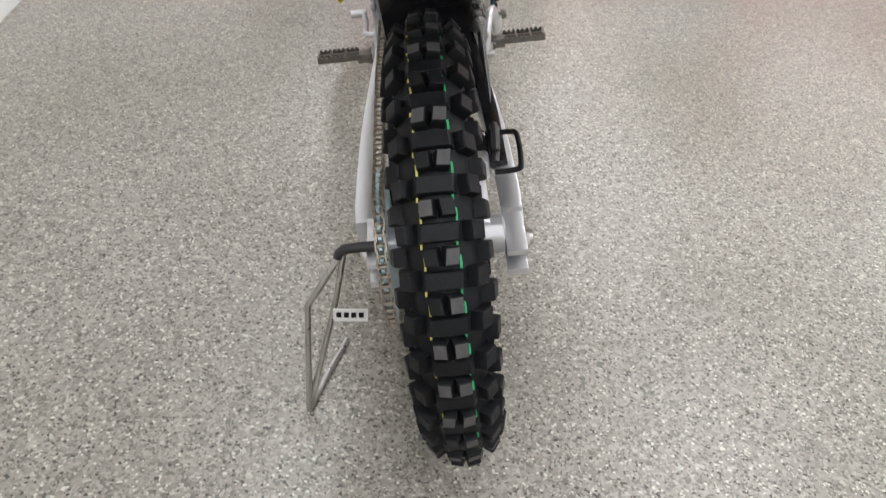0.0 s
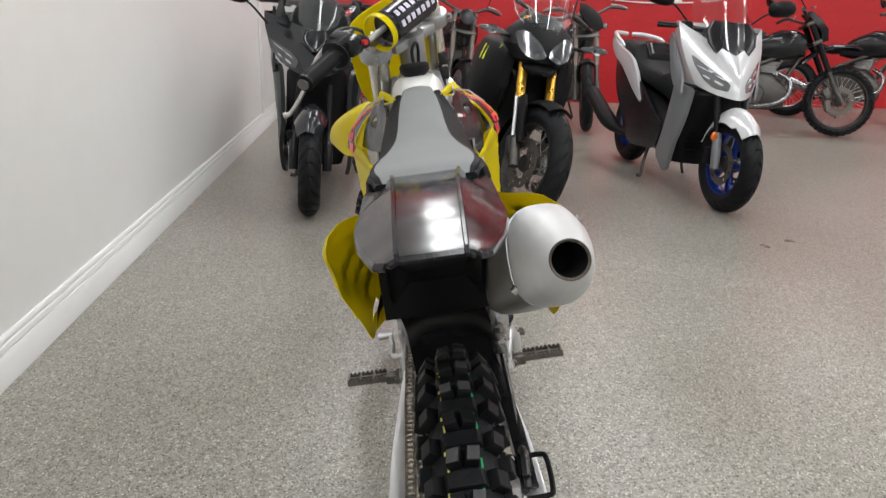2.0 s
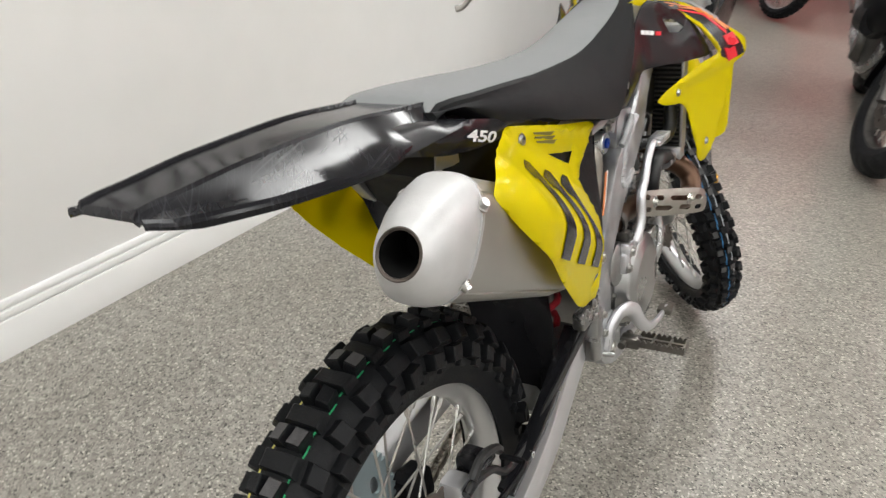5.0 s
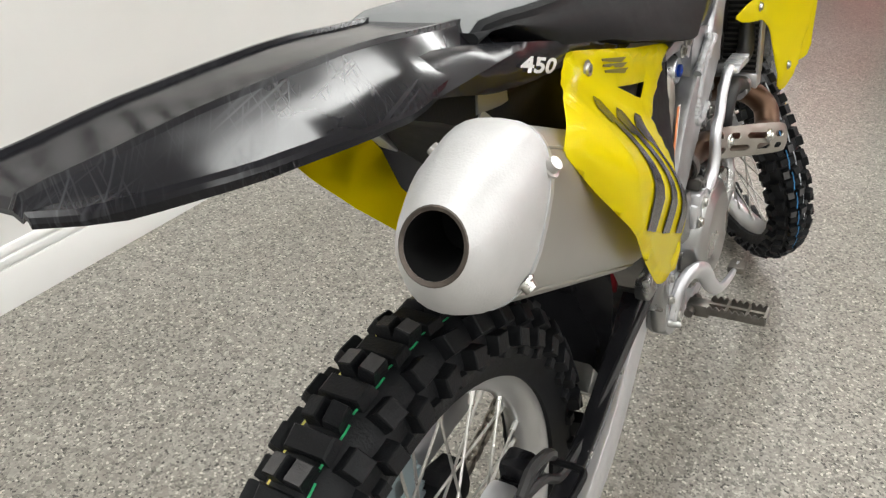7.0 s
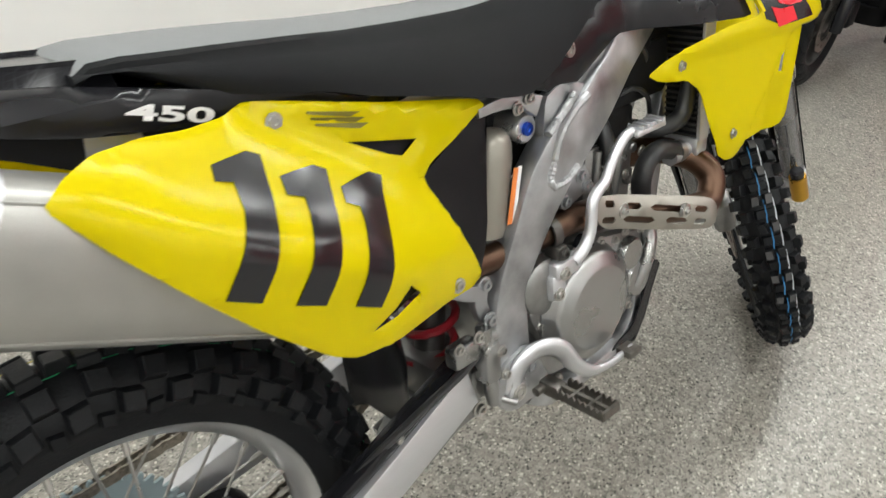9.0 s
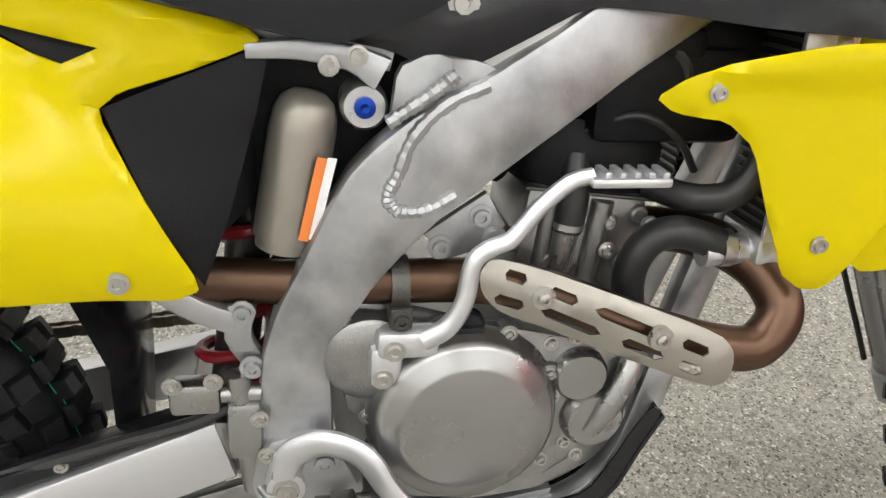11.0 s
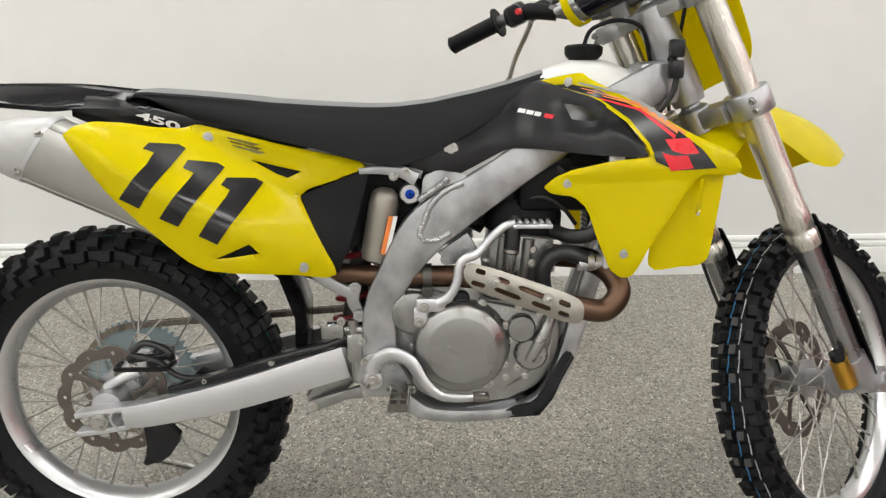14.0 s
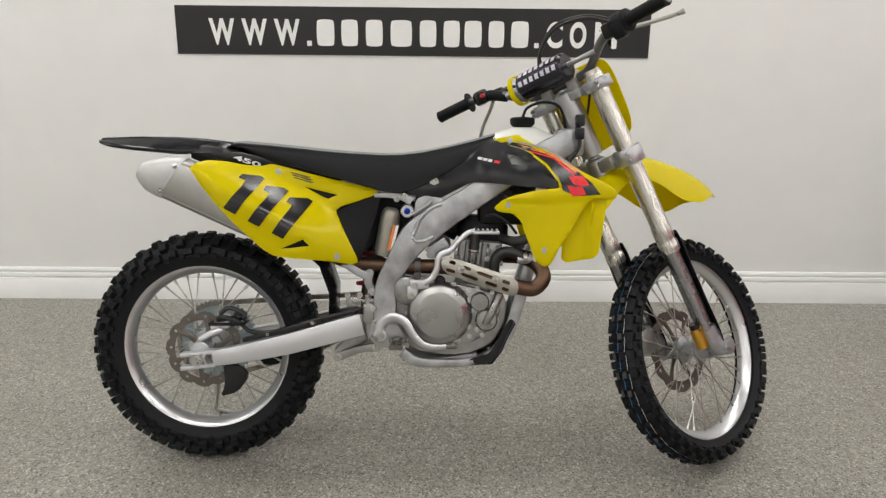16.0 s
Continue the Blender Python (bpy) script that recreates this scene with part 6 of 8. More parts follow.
# foot pegs, brake pedal, shift lever
def footpeg(s, at):
    """A toothed open peg, its axis along x from the frame."""
    bm = bmesh.new()
    x0, x1, w = 0.0, 0.085, 0.0165
    for y in (-w, w):
        for k in range(9):
            xx = x0 + (x1 - x0) * k / 9
            box(bm, xx, xx + (x1 - x0) / 9, y - 0.002, y + 0.002, -0.010, 0.0)
            v = [bm.verts.new(p) for p in ((xx, y - 0.002, 0), (xx + 0.0095, y - 0.002, 0), (xx + 0.0095, y + 0.002, 0), (xx, y + 0.002, 0))]
            t = [bm.verts.new(p) for p in ((xx + 0.0035, y - 0.001, 0.0055), (xx + 0.006, y - 0.001, 0.0055), (xx + 0.006, y + 0.001, 0.0055), (xx + 0.0035, y + 0.001, 0.0055))]
            for i in range(4):
                bm.faces.new((v[i], v[(i + 1) % 4], t[(i + 1) % 4], t[i]))
            bm.faces.new(t)
    box(bm, x1 - 0.003, x1 + 0.001, -w, w, -0.010, 0.004)
    box(bm, x0, x1, -0.003, 0.003, -0.009, 0.001)
    for xx in (0.028, 0.058):
        box(bm, xx - 0.002, xx + 0.002, -w, w, -0.009, 0.002)
    box(bm, -0.032, 0.004, -0.012, 0.012, -0.022, 0.0, 0.004)
    rod(bm, (-0.024, -0.026, -0.010), (-0.024, 0.026, -0.010), 0.007, 10)
    return part("footpeg", bm, M_PEG, bike, "toothed steel foot peg", Matrix.Translation(at) @ (Matrix.Identity(4) if s > 0 else pose(0, 0, 0, 0, 0, 180)))


footpeg(1, (0.152, 0.576, 0.408))
footpeg(-1, (-0.152, 0.570, 0.408))
bm = bmesh.new()
tube(bm, [(0.112, 0.520, 0.410), (0.116, 0.530, 0.445), (0.124, 0.560, 0.463), (0.134, 0.595, 0.452), (0.142, 0.620, 0.415), (0.148, 0.650, 0.390), (0.154, 0.69, 0.386), (0.158, 0.735, 0.392)], [0.016, 0.0155, 0.0155, 0.015, 0.013, 0.011, 0.009, 0.008], 12, 6, flat=0.6)
lathe(bm, [(0.092, 0.018), (0.120, 0.018), (0.122, 0.012)], 18, "x", Matrix.Translation((0, 0.524, 0.410)))
pedal = part("brake_pedal", bm, M_ALU, bike, "silver cast brake pedal")
bm = bmesh.new()
box(bm, 0.146, 0.174, 0.712, 0.742, 0.386, 0.398, 0.003)
part("pedal_tip", bm, M_PEG, pedal)
bolts(pedal, [(0.122, 0.524, 0.410)], 0.009, 0.004)
bm = bmesh.new()
tube(bm, [(-0.11, 0.60, 0.43), (-0.135, 0.62, 0.425), (-0.14, 0.70, 0.41), (-0.145, 0.745, 0.42)], 0.006, 8, 4)
rod(bm, (-0.14, 0.745, 0.42), (-0.175, 0.745, 0.42), 0.009, 10)
part("shift_lever", bm, M_ALU, bike)
bm = bmesh.new()
prism(bm, CASE, -0.118, -0.10, 0.006)
lathe(bm, [(-0.135, 0.0), (-0.135, 0.05), (-0.12, 0.062), (-0.11, 0.064)], 32, "x", Matrix.Translation((0, 0.72, 0.46)))
part("engine_cover", bm, M_CAST, engine)

# swing arm, chain, rear brake ------------------------------------------------
for s in (1, -1):
    e = 0.0 if s > 0 else 0.017
    bm = bmesh.new()
    beam(bm, [(s * (0.074 + e), 0.468, 0.434), (s * (0.083 + e), 0.40, 0.416), (s * (0.102 + e), 0.25, 0.377), (s * (0.111 + e), 0.10, 0.346), (s * (0.110 + e), 0.045, 0.338)], [0.0325, 0.0320, 0.0295, 0.0245, 0.022], [0.014, 0.015, 0.016, 0.016, 0.016], 4, 0.22)
    arm = part("swing_arm", bm, M_ALU, bike, "brushed aluminium swing arm")
    bm = bmesh.new()
    beam(bm, [(s * 0.108, 0.050, 0.356), (s * 0.108, -0.002, 0.349), (s * 0.108, -0.048, 0.342)], 0.0055, 0.016, 2)
    beam(bm, [(s * 0.108, 0.050, 0.318), (s * 0.108, -0.002, 0.310), (s * 0.108, -0.048, 0.304)], 0.0055, 0.016, 2)
    lathe(bm, [(-0.014, 0.024), (0.016, 0.024), (0.017, 0.019), (-0.014, 0.019)], 20, "x", Matrix.Translation((s * 0.109, 0.042, 0.337)), closed=True)
    part("axle_slot", bm, M_ALU, arm)
    bm = bmesh.new()
    box(bm, s * 0.108 - 0.014, s * 0.108 + 0.014, -0.024, 0.022, 0.318, 0.344, 0.003)
    part("chain_adjuster", bm, M_CAST, arm)
    bm = bmesh.new()
    rod(bm, (s * 0.05, 0.0, 0.332), (s * 0.136, 0.0, 0.332), 0.0125, 16)
    rod(bm, (s * 0.120, 0.0, 0.332), (s * 0.130, 0.0, 0.332), 0.019, 6)
    part("axle_nut", bm, M_STEEL, arm)
bm = bmesh.new()
box(bm, -0.086, 0.086, 0.43, 0.475, 0.400, 0.466, 0.010)
box(bm, -0.082, 0.082, 0.470, 0.515, 0.395, 0.45, 0.012)
rod(bm, (-0.12, 0.525, 0.425), (0.12, 0.525, 0.425), 0.014, 14)
part("swing_arm_bridge", bm, M_CAST, bike)
# linkage under the swing arm
bm = bmesh.new()
beam(bm, [(0.045, 0.51, 0.358), (0.046, 0.46, 0.350), (0.046, 0.393, 0.326)], [0.013, 0.010, 0.013], 0.007, 4)
beam(bm, [(-0.045, 0.51, 0.358), (-0.046, 0.46, 0.350), (-0.046, 0.393, 0.326)], [0.013, 0.010, 0.013], 0.007, 4)
beam(bm, [(0, 0.393, 0.326), (0, 0.43, 0.36), (0, 0.47, 0.39)], [0.02, 0.028, 0.02], 0.035, 3)
link = part("shock_linkage", bm, M_CAST, bike, "cast suspension linkage")
bolts(link, [(0.054, 0.393, 0.326), (0.054, 0.508, 0.357)], 0.009, 0.008)
# shock absorber: reservoir, spring and body
bm = bmesh.new()
m = Matrix.Translation((0.068, 0.528, 0.632)) @ pose(0, 0, 0, -10)
lathe(bm, [(0, 0.020), (0.003, 0.0255), (0.012, 0.0255), (0.013, 0.0285), (0.108, 0.0285), (0.124, 0.0265), (0.134, 0.0225), (0.141, 0.014), (0.143, 0.0)], 28, "z", m)
shock = part("shock_reservoir", bm, M_RESERVOIR, bike, "beige-grey shock absorber reservoir")
bm = bmesh.new()
panel(bm, [(0.541, 0.652), (0.549, 0.650), (0.566, 0.722), (0.558, 0.724)], lambda y, z: 0.0985, 0.001, edge=0.0)
part("warning_label", bm, M_DECALORANGE, shock, "orange and white warning label")
bm = bmesh.new()
panel(bm, [(0.5495, 0.652), (0.557, 0.651), (0.574, 0.722), (0.5665, 0.723)], lambda y, z: 0.0975, 0.001, edge=0.0)
part("label_strip", bm, M_DECALWHITE, shock)
bm = bmesh.new()
lathe(bm, [(-0.05, 0.020), (0.004, 0.020), (0.008, 0.017), (0.008, 0.0105)], 24, "x", Matrix.Translation((0.078, 0.597, 0.762)))
part("adjuster_housing", bm, M_RIM, shock, "polished adjuster collar")
bm = bmesh.new()
lathe(bm, [(0.006, 0.0092), (0.012, 0.0088), (0.013, 0.004), (0.010, 0.0)], 18, "x", Matrix.Translation((0.078, 0.597, 0.762)))
part("adjuster_knob", bm, M_BLUE, shock, "blue anodised adjuster")
bm = bmesh.new()
pts = []
for k in range(0, 6 * 14 + 1):
    a = 2 * math.pi * k / 14
    z = 0.42 + 0.26 * k / (6 * 14)
    pts.append((0.0 + 0.036 * math.cos(a), 0.465 + 0.15 * (z - 0.42) + 0.036 * math.sin(a), z))
tube(bm, pts, 0.0065, 8, 1)
part("shock_spring", bm, M_SPRING, bike, "red shock spring")
bm = bmesh.new()
rod(bm, (0, 0.462, 0.40), (0, 0.515, 0.76), 0.022, 16)
part("shock_body", bm, M_DARKSTEEL, bike)
bm = bmesh.new()
beam(bm, [(0.088, 0.505, 0.806), (0.088, 0.545, 0.808), (0.088, 0.585, 0.802), (0.09, 0.61, 0.79)], [0.006, 0.008, 0.010, 0.014], 0.008, 3)
sub = part("subframe_bracket", bm, M_FRAME, bike)
bolts(sub, [(0.098, 0.568, 0.797), (0.098, 0.590, 0.805)], 0.006, 0.006)
# rear master cylinder on the frame
bm = bmesh.new()
box(bm, 0.084, 0.108, 0.425, 0.470, 0.488, 0.520, 0.006)
rod(bm, (0.098, 0.485, 0.525), (0.100, 0.495, 0.40), 0.011, 14)
rod(bm, (0.098, 0.470, 0.505), (0.098, 0.505, 0.505), 0.009, 12)
rod(bm, (0.100, 0.495, 0.41), (0.125, 0.515, 0.40), 0.006, 10)
box(bm, 0.085, 0.112, 0.474, 0.505, 0.44, 0.50, 0.006)
master = part("master_cylinder", bm, M_CLUTCH, bike, "grey rear brake master cylinder")
bolts(master, [(0.112, 0.503, 0.485), (0.112, 0.508, 0.445), (0.109, 0.430, 0.522), (0.109, 0.465, 0.524)], 0.006, 0.006)
# caliper, hose and its guide along the arm
bm = bmesh.new()
box(bm, 0.042, 0.080, 0.092, 0.128, 0.422, 0.462, 0.009)
box(bm, 0.044, 0.072, 0.078, 0.096, 0.418, 0.440, 0.005)
rod(bm, (0.084, 0.050, 0.440), (0.084, 0.125, 0.452), 0.007, 10)
caliper = part("brake_caliper", bm, M_BLACKPL, bike, "black rear brake caliper")
bm = bmesh.new()
tube(bm, [(0.062, -0.01, 0.375), (0.062, 0.025, 0.395), (0.062, 0.060, 0.408)], [0.009, 0.011, 0.009], 10, 3)
box(bm, 0.042, 0.080, 0.045, 0.082, 0.412, 0.452, 0.009)
part("caliper_bracket", bm, M_ALU, caliper, "cast silver caliper bracket")
bolts(caliper, [(0.082, 0.055, 0.424), (0.082, 0.120, 0.432)], 0.006, 0.006)
bm = bmesh.new()
tube(bm, [(0.09, 0.060, 0.460), (0.092, 0.085, 0.478), (0.092, 0.120, 0.468), (0.092, 0.135, 0.455)], 0.007, 8, 4)
tube(bm, [(0.088, 0.05, 0.445), (0.09, 0.065, 0.452), (0.092, 0.11, 0.44), (0.094, 0.15, 0.41), (0.096, 0.22, 0.412), (0.098, 0.30, 0.438), (0.098, 0.38, 0.460), (0.098, 0.44, 0.475), (0.098, 0.475, 0.49)], 0.006, 8, 6)
part("brake_hose", bm, M_HOSE, bike, "black rear brake hose")
bm = bmesh.new()
beam(bm, [(0.100, 0.13, 0.388), (0.096, 0.25, 0.418), (0.086, 0.35, 0.446), (0.072, 0.455, 0.474)], [0.006, 0.009, 0.010, 0.006], 0.013, 4)
guide = part("hose_guide", bm, M_BLACKPL, bike, "black hose guide on the swing arm")
bolts(guide, [(0.108, 0.20, 0.406), (0.101, 0.327, 0.440)], 0.005, 0.004)
bm = bmesh.new()
prism(bm, round_outline([(0.055, 0.305), (0.11, 0.30), (0.135, 0.27), (0.10, 0.22), (0.045, 0.205), (0.07, 0.25)], 0.2, 1), 0.050, 0.070, 0.004)
part("disc_guard", bm, M_BLACKPL, bike, "black plastic disc guard")
# chain: upper and lower runs round the rear sprocket
bm = bmesh.new()
path = []
for k in range(25):
    a = radians(95 + 170 * k / 24)
    path.append(Vector((-0.0905, 0.122 * math.cos(a), AX_R - 0.012 + 0.122 * math.sin(a))))
path = [Vector((-0.086, 0.565, 0.50)), Vector((-0.0905, 0.30, 0.478))] + path + [Vector((-0.0905, 0.30, 0.305)), Vector((-0.086, 0.565, 0.44))]
links = []
for p, q in zip(path, path[1:]):
    n = max(1, round((q - p).length / 0.0135))
    links += [(p.lerp(q, i / n), (q - p).normalized()) for i in range(n)]
for i, (p, d) in enumerate(links):
    m = Matrix.Translation(p) @ d.to_track_quat("Y", "Z").to_matrix().to_4x4()
    w = 0.0075 if i % 2 else 0.0055
    for sx in (-1, 1):
        box(bm, sx * w - 0.0012, sx * w + 0.0012, -0.0095, 0.0095, -0.0065, 0.0065, 0.0, m)
    rod(bm, m @ Vector((-0.009, 0, 0)), m @ Vector((0.009, 0, 0)), 0.0038, 6)
chain = part("chain", bm, M_CHAIN, bike, "dark steel drive chain", smooth=False)
chain["kind"] = "stuff"
bm = bmesh.new()
prism(bm, round_outline([(0.12, 0.36), (0.19, 0.345), (0.20, 0.27), (0.15, 0.262), (0.12, 0.29)], 0.2, 1), -0.096, -0.068, 0.004)
part("chain_guide", bm, M_BLACKMAT, bike)
# hose loop by the right dropout
bm = bmesh.new()
tube(bm, [(0.090, 0.140, 0.440), (0.118, 0.140, 0.442), (0.130, 0.130, 0.44), (0.127, 0.050, 0.438), (0.117, 0.038, 0.436), (0.085, 0.036, 0.436)], 0.0045, 8, 5)
part("hose_loop", bm, M_BLACKMAT, bike)
# front brake caliper on the left leg
bm = bmesh.new()
box(bm, -0.085, -0.040, -0.085, -0.02, -0.70, -0.62, 0.012)
part("brake_caliper", bm, M_CAST, bike, "grey front brake caliper", STEERING)

# lettering on the motorcycle --------------------------------------------------
def flat_text(body, width, height, material, parent, m, label=""):
    me = text_mesh(body, 0.1, 0.0, 0.003)
    xs, ys = [v.co.x for v in me.vertices], [v.co.y for v in me.vertices]
    for v in me.vertices:
        v.co = ((v.co.x - (min(xs) + max(xs)) / 2) * width / (max(xs) - min(xs)), (v.co.y - (min(ys) + max(ys)) / 2) * height / (max(ys) - min(ys)), 0)
    return part("lettering", me, material, parent, label, m)


SIDE_TURN = Matrix(((0, 0, 1, 0), (1, 0, 0, 0), (0, 1, 0, 0), (0, 0, 0, 1)))
number = flat_text("450", 0.080, 0.0130, M_DECALWHITE, bike, Matrix.Translation((0, 0.148, 0.8985)) @ pose(0, 0, 0, -5.0, 0, 0) @ SIDE_TURN @ Matrix(((1, 0.45, 0, 0), (0, 1, 0, 0), (0, 0, 1, 0), (0, 0, 0, 1))), "white number 450")
for v in number.data.vertices:
    place = number.matrix_basis @ v.co
    place.x = fx_tail(place.y, place.z) + 0.002
    v.co = number.matrix_basis.inverted() @ place
# model mark on the side cover as plain bars
for k, (y, w, m_) in enumerate(((0.796, 0.013, M_DECALWHITE), (0.811, 0.012, M_DECALWHITE), (0.825, 0.011, M_DECALWHITE), (0.842, 0.015, M_DECALRED))):
    bm = bmesh.new()
    z = 0.918 - 0.20 * (y - 0.796)
    panel(bm, [(y, z), (y + w, z - 0.18 * w), (y + w - 0.003, z - 0.007 - 0.18 * w), (y - 0.003, z - 0.007)], lambda yy, zz: 0.0814 + 0.016 * max(0, min(1, (0.93 - zz) / 0.09)) + 0.070 * max(0, min(1, (yy - 0.80) / 0.22)), 0.001, edge=0.0)
    part("mark_bar", bm, m_, bike)
# brand marks of the bar pad as plain white bars in two rows
for row, ang in ((0, 205), (1, 245)):
    for k in range(7):
        bm = bmesh.new()
        x0 = -0.080 + 0.0200 * k
        lo = []
        for xx in (x0, x0 + 0.0125):
            lo.append([(xx, -0.022 + 0.0417 * math.cos(radians(a)), 0.186 + 0.0417 * math.sin(radians(a))) for a in (ang - 92 + 60 * (xx - x0), ang - 85 + 60 * (xx - x0), ang - 78 + 60 * (xx - x0), ang - 71 + 60 * (xx - x0))])
        rings(bm, lo, False, False)
        part("brand_bar", bm, M_LILAC, pad)

# ---- triangle stand at the left side ------------------------------------------
stand = thing("triangle_stand", "bent grey steel triangle stand under the axle", "stand", pose(-0.235, -0.06, 0))
bm = bmesh.new()
TOP = Vector((0.062, 0.05, 0.331))
tube(bm, [TOP + Vector((0.04, 0.0, 0.004)), TOP, Vector((0.002, 0.045, 0.215)), Vector((0.0, 0.0, 0.008))], 0.0055, 10, 1)
tube(bm, [TOP, Vector((0.047, 0.045, 0.225)), Vector((0.002, 0.004, 0.008))], 0.0052, 10, 1)
tube(bm, [Vector((0.0, 0.0, 0.007)), Vector((0.03, 0.09, 0.007)), Vector((0.06, 0.17, 0.007))], 0.0055, 10, 2)
part("frame", bm, M_STEEL, stand)
bm = bmesh.new()
tube(bm, [TOP + Vector((0.055, 0.0, 0.008)), TOP + Vector((0.0, 0, 0.0)), TOP + Vector((-0.010, -0.002, -0.016))], [0.0085, 0.0085, 0.0075], 10, 2)
part("rubber_sleeve", bm, M_HOSE, stand)
bm = bmesh.new()
box(bm, 0.044, 0.100, 0.030, 0.0315, 0.195, 0.222, 0.0)
tag = part("tag", bm, M_WHITE, stand, "white paper tag with dark writing")
for k in range(4):
    bm = bmesh.new()
    box(bm, 0.049 + 0.012 * k, 0.057 + 0.012 * k, 0.0292, 0.0298, 0.204, 0.215)
    part("tag_bar", bm, M_BLACKMAT, tag)

# ---- lettering on the side wall sign: the web address's ends, with its brand name as plain blocks ----
SIGN_W, SIGN_H = SIGN_Y1 - SIGN_Y0, SIGN_Z1 - SIGN_Z0
LET0, LET1 = SIGN_Z0 + 0.19 * SIGN_H, SIGN_Z0 + 0.74 * SIGN_H


def sign_y(p):
    return SIGN_Y0 + SIGN_W * (p - 25) / 1512


for a, b in ((130, 212), (234, 315), (337, 419)):
    fitted_text("letter", "W", sign_y(a), sign_y(b), LET0, LET1, sign, M_SIGNWHITE)
for a, b in ((440, 455), (1167, 1182)):
    part("dot", box(bmesh.new(), WALL_X + 0.0052, WALL_X + 0.0062, sign_y(a), sign_y(b), LET0, LET0 + 0.021), M_SIGNWHITE, sign, smooth=False)
for a, b in ((472, 528), (550, 603), (628, 682), (707, 775), (800, 853), (876, 928), (943, 998), (1020, 1070), (1092, 1148)):
    bm = bmesh.new()
    panel(bm, round_outline([(sign_y(a), LET0), (sign_y(b), LET0), (sign_y(b), LET1), (sign_y(a), LET1)], 0.12, 2), lambda y, z: WALL_X + 0.0064, 0.001, res=0.2, edge=0.0)
    part("brand_block", bm, M_SIGNWHITE, sign, smooth=False)
for a, b, ch in ((1205, 1257, "C"), (1280, 1333, "O"), (1360, 1432, "M")):
    fitted_text("letter", ch, sign_y(a), sign_y(b), LET0, LET1, sign, M_SIGNWHITE)

# large black brand letters above the sign, as plain open blocks
for y0 in (1.135, 1.535):
    bm = bmesh.new()
    W_, H_, T_ = 0.080, 0.115, 0.017
    panel(bm, [(y0, 1.412), (y0 + W_, 1.412), (y0 + W_, 1.412 + H_), (y0, 1.412 + H_)], lambda y, z: WALL_X + 0.004, 0.003, ([(y0 + T_, 1.412 + T_), (y0 + W_ - T_, 1.412 + T_), (y0 + W_ - T_, 1.412 + H_ - T_), (y0 + T_, 1.412 + H_ - T_)],), 0.05, 0.0)
    tagged(part("wall_letter", bm, M_SIGN, smooth=False), "black brand letter block on the white wall", "sign", "wall letters")

# ---- brand sign on the red wall: emblem and name as plain white shapes, slogan in letters ----
YS = BACK_Y - 0.012
brand = thing("brand_lettering", "raised white brand lettering on the red wall", "sign", pose(-0.14, 0, 0))
bm = bmesh.new()
lathe(bm, [(YS - 0.012, 0.215), (YS - 0.012, 0.245), (YS + 0.010, 0.245), (YS + 0.010, 0.215)], 48, "y", Matrix.Translation((1.98, 0, 1.745)), closed=True)
for k in range(3):
    m = Matrix.Translation((1.98, 0, 1.745)) @ Matrix.Rotation(2 * math.pi * k / 3, 4, "Y")
    box(bm, -0.028, 0.028, YS - 0.010, YS + 0.008, 0.0, 0.20, 0.004, m)
part("emblem", bm, M_SIGNWHITE, brand)
for k in range(6):
    x0 = 2.30 + 0.302 * k
    bm = bmesh.new()
    box(bm, x0, x0 + 0.235, YS - 0.012, YS + 0.010, 1.555, 1.905, 0.012)
    part("brand_block", bm, M_SIGNWHITE, brand)
me = text_mesh("Revs Your Heart", 0.21, 0.004)
xs = [v.co.x for v in me.vertices]
sx = 1.70 / (max(xs) - min(xs))
part("slogan", me, M_SIGNWHITE, brand, "white slogan lettering", Matrix.Translation((3.11, YS - 0.002, 1.325)) @ pose(0, 0, 0, 90) @ Matrix(((sx, 0.28, 0, 0), (0, 1, 0, 0), (0, 0, 1, 0), (0, 0, 0, 1))))
bm = bmesh.new()
tube(bm, [(2.45, YS, 1.235), (3.0, YS, 1.205), (3.6, YS, 1.225), (3.95, YS, 1.255)], [0.004, 0.010, 0.008, 0.003], 6, 5)
part("underline", bm, M_SIGNWHITE, brand)

# ---- ceiling fixtures ----
bm = bmesh.new()
box(bm, -0.17, 0.17, -1.0, 1.0, -0.07, -0.001, 0.01)
housing = mesh_of("housing", bm)
bm = bmesh.new()
box(bm, -0.15, 0.15, -0.97, 0.97, -0.074, -0.0705)
diff = mesh_of("diffuser", bm)
for lx, ly in LIGHT_SPOTS:
    fx_ = thing("ceiling_light", "long white ceiling light fixture, lit", "lamp", pose(lx, ly, CEIL), "ceiling lights")
    part("housing", housing, M_CEIL, fx_)
    part("diffuser", diff, M_LAMP, fx_)


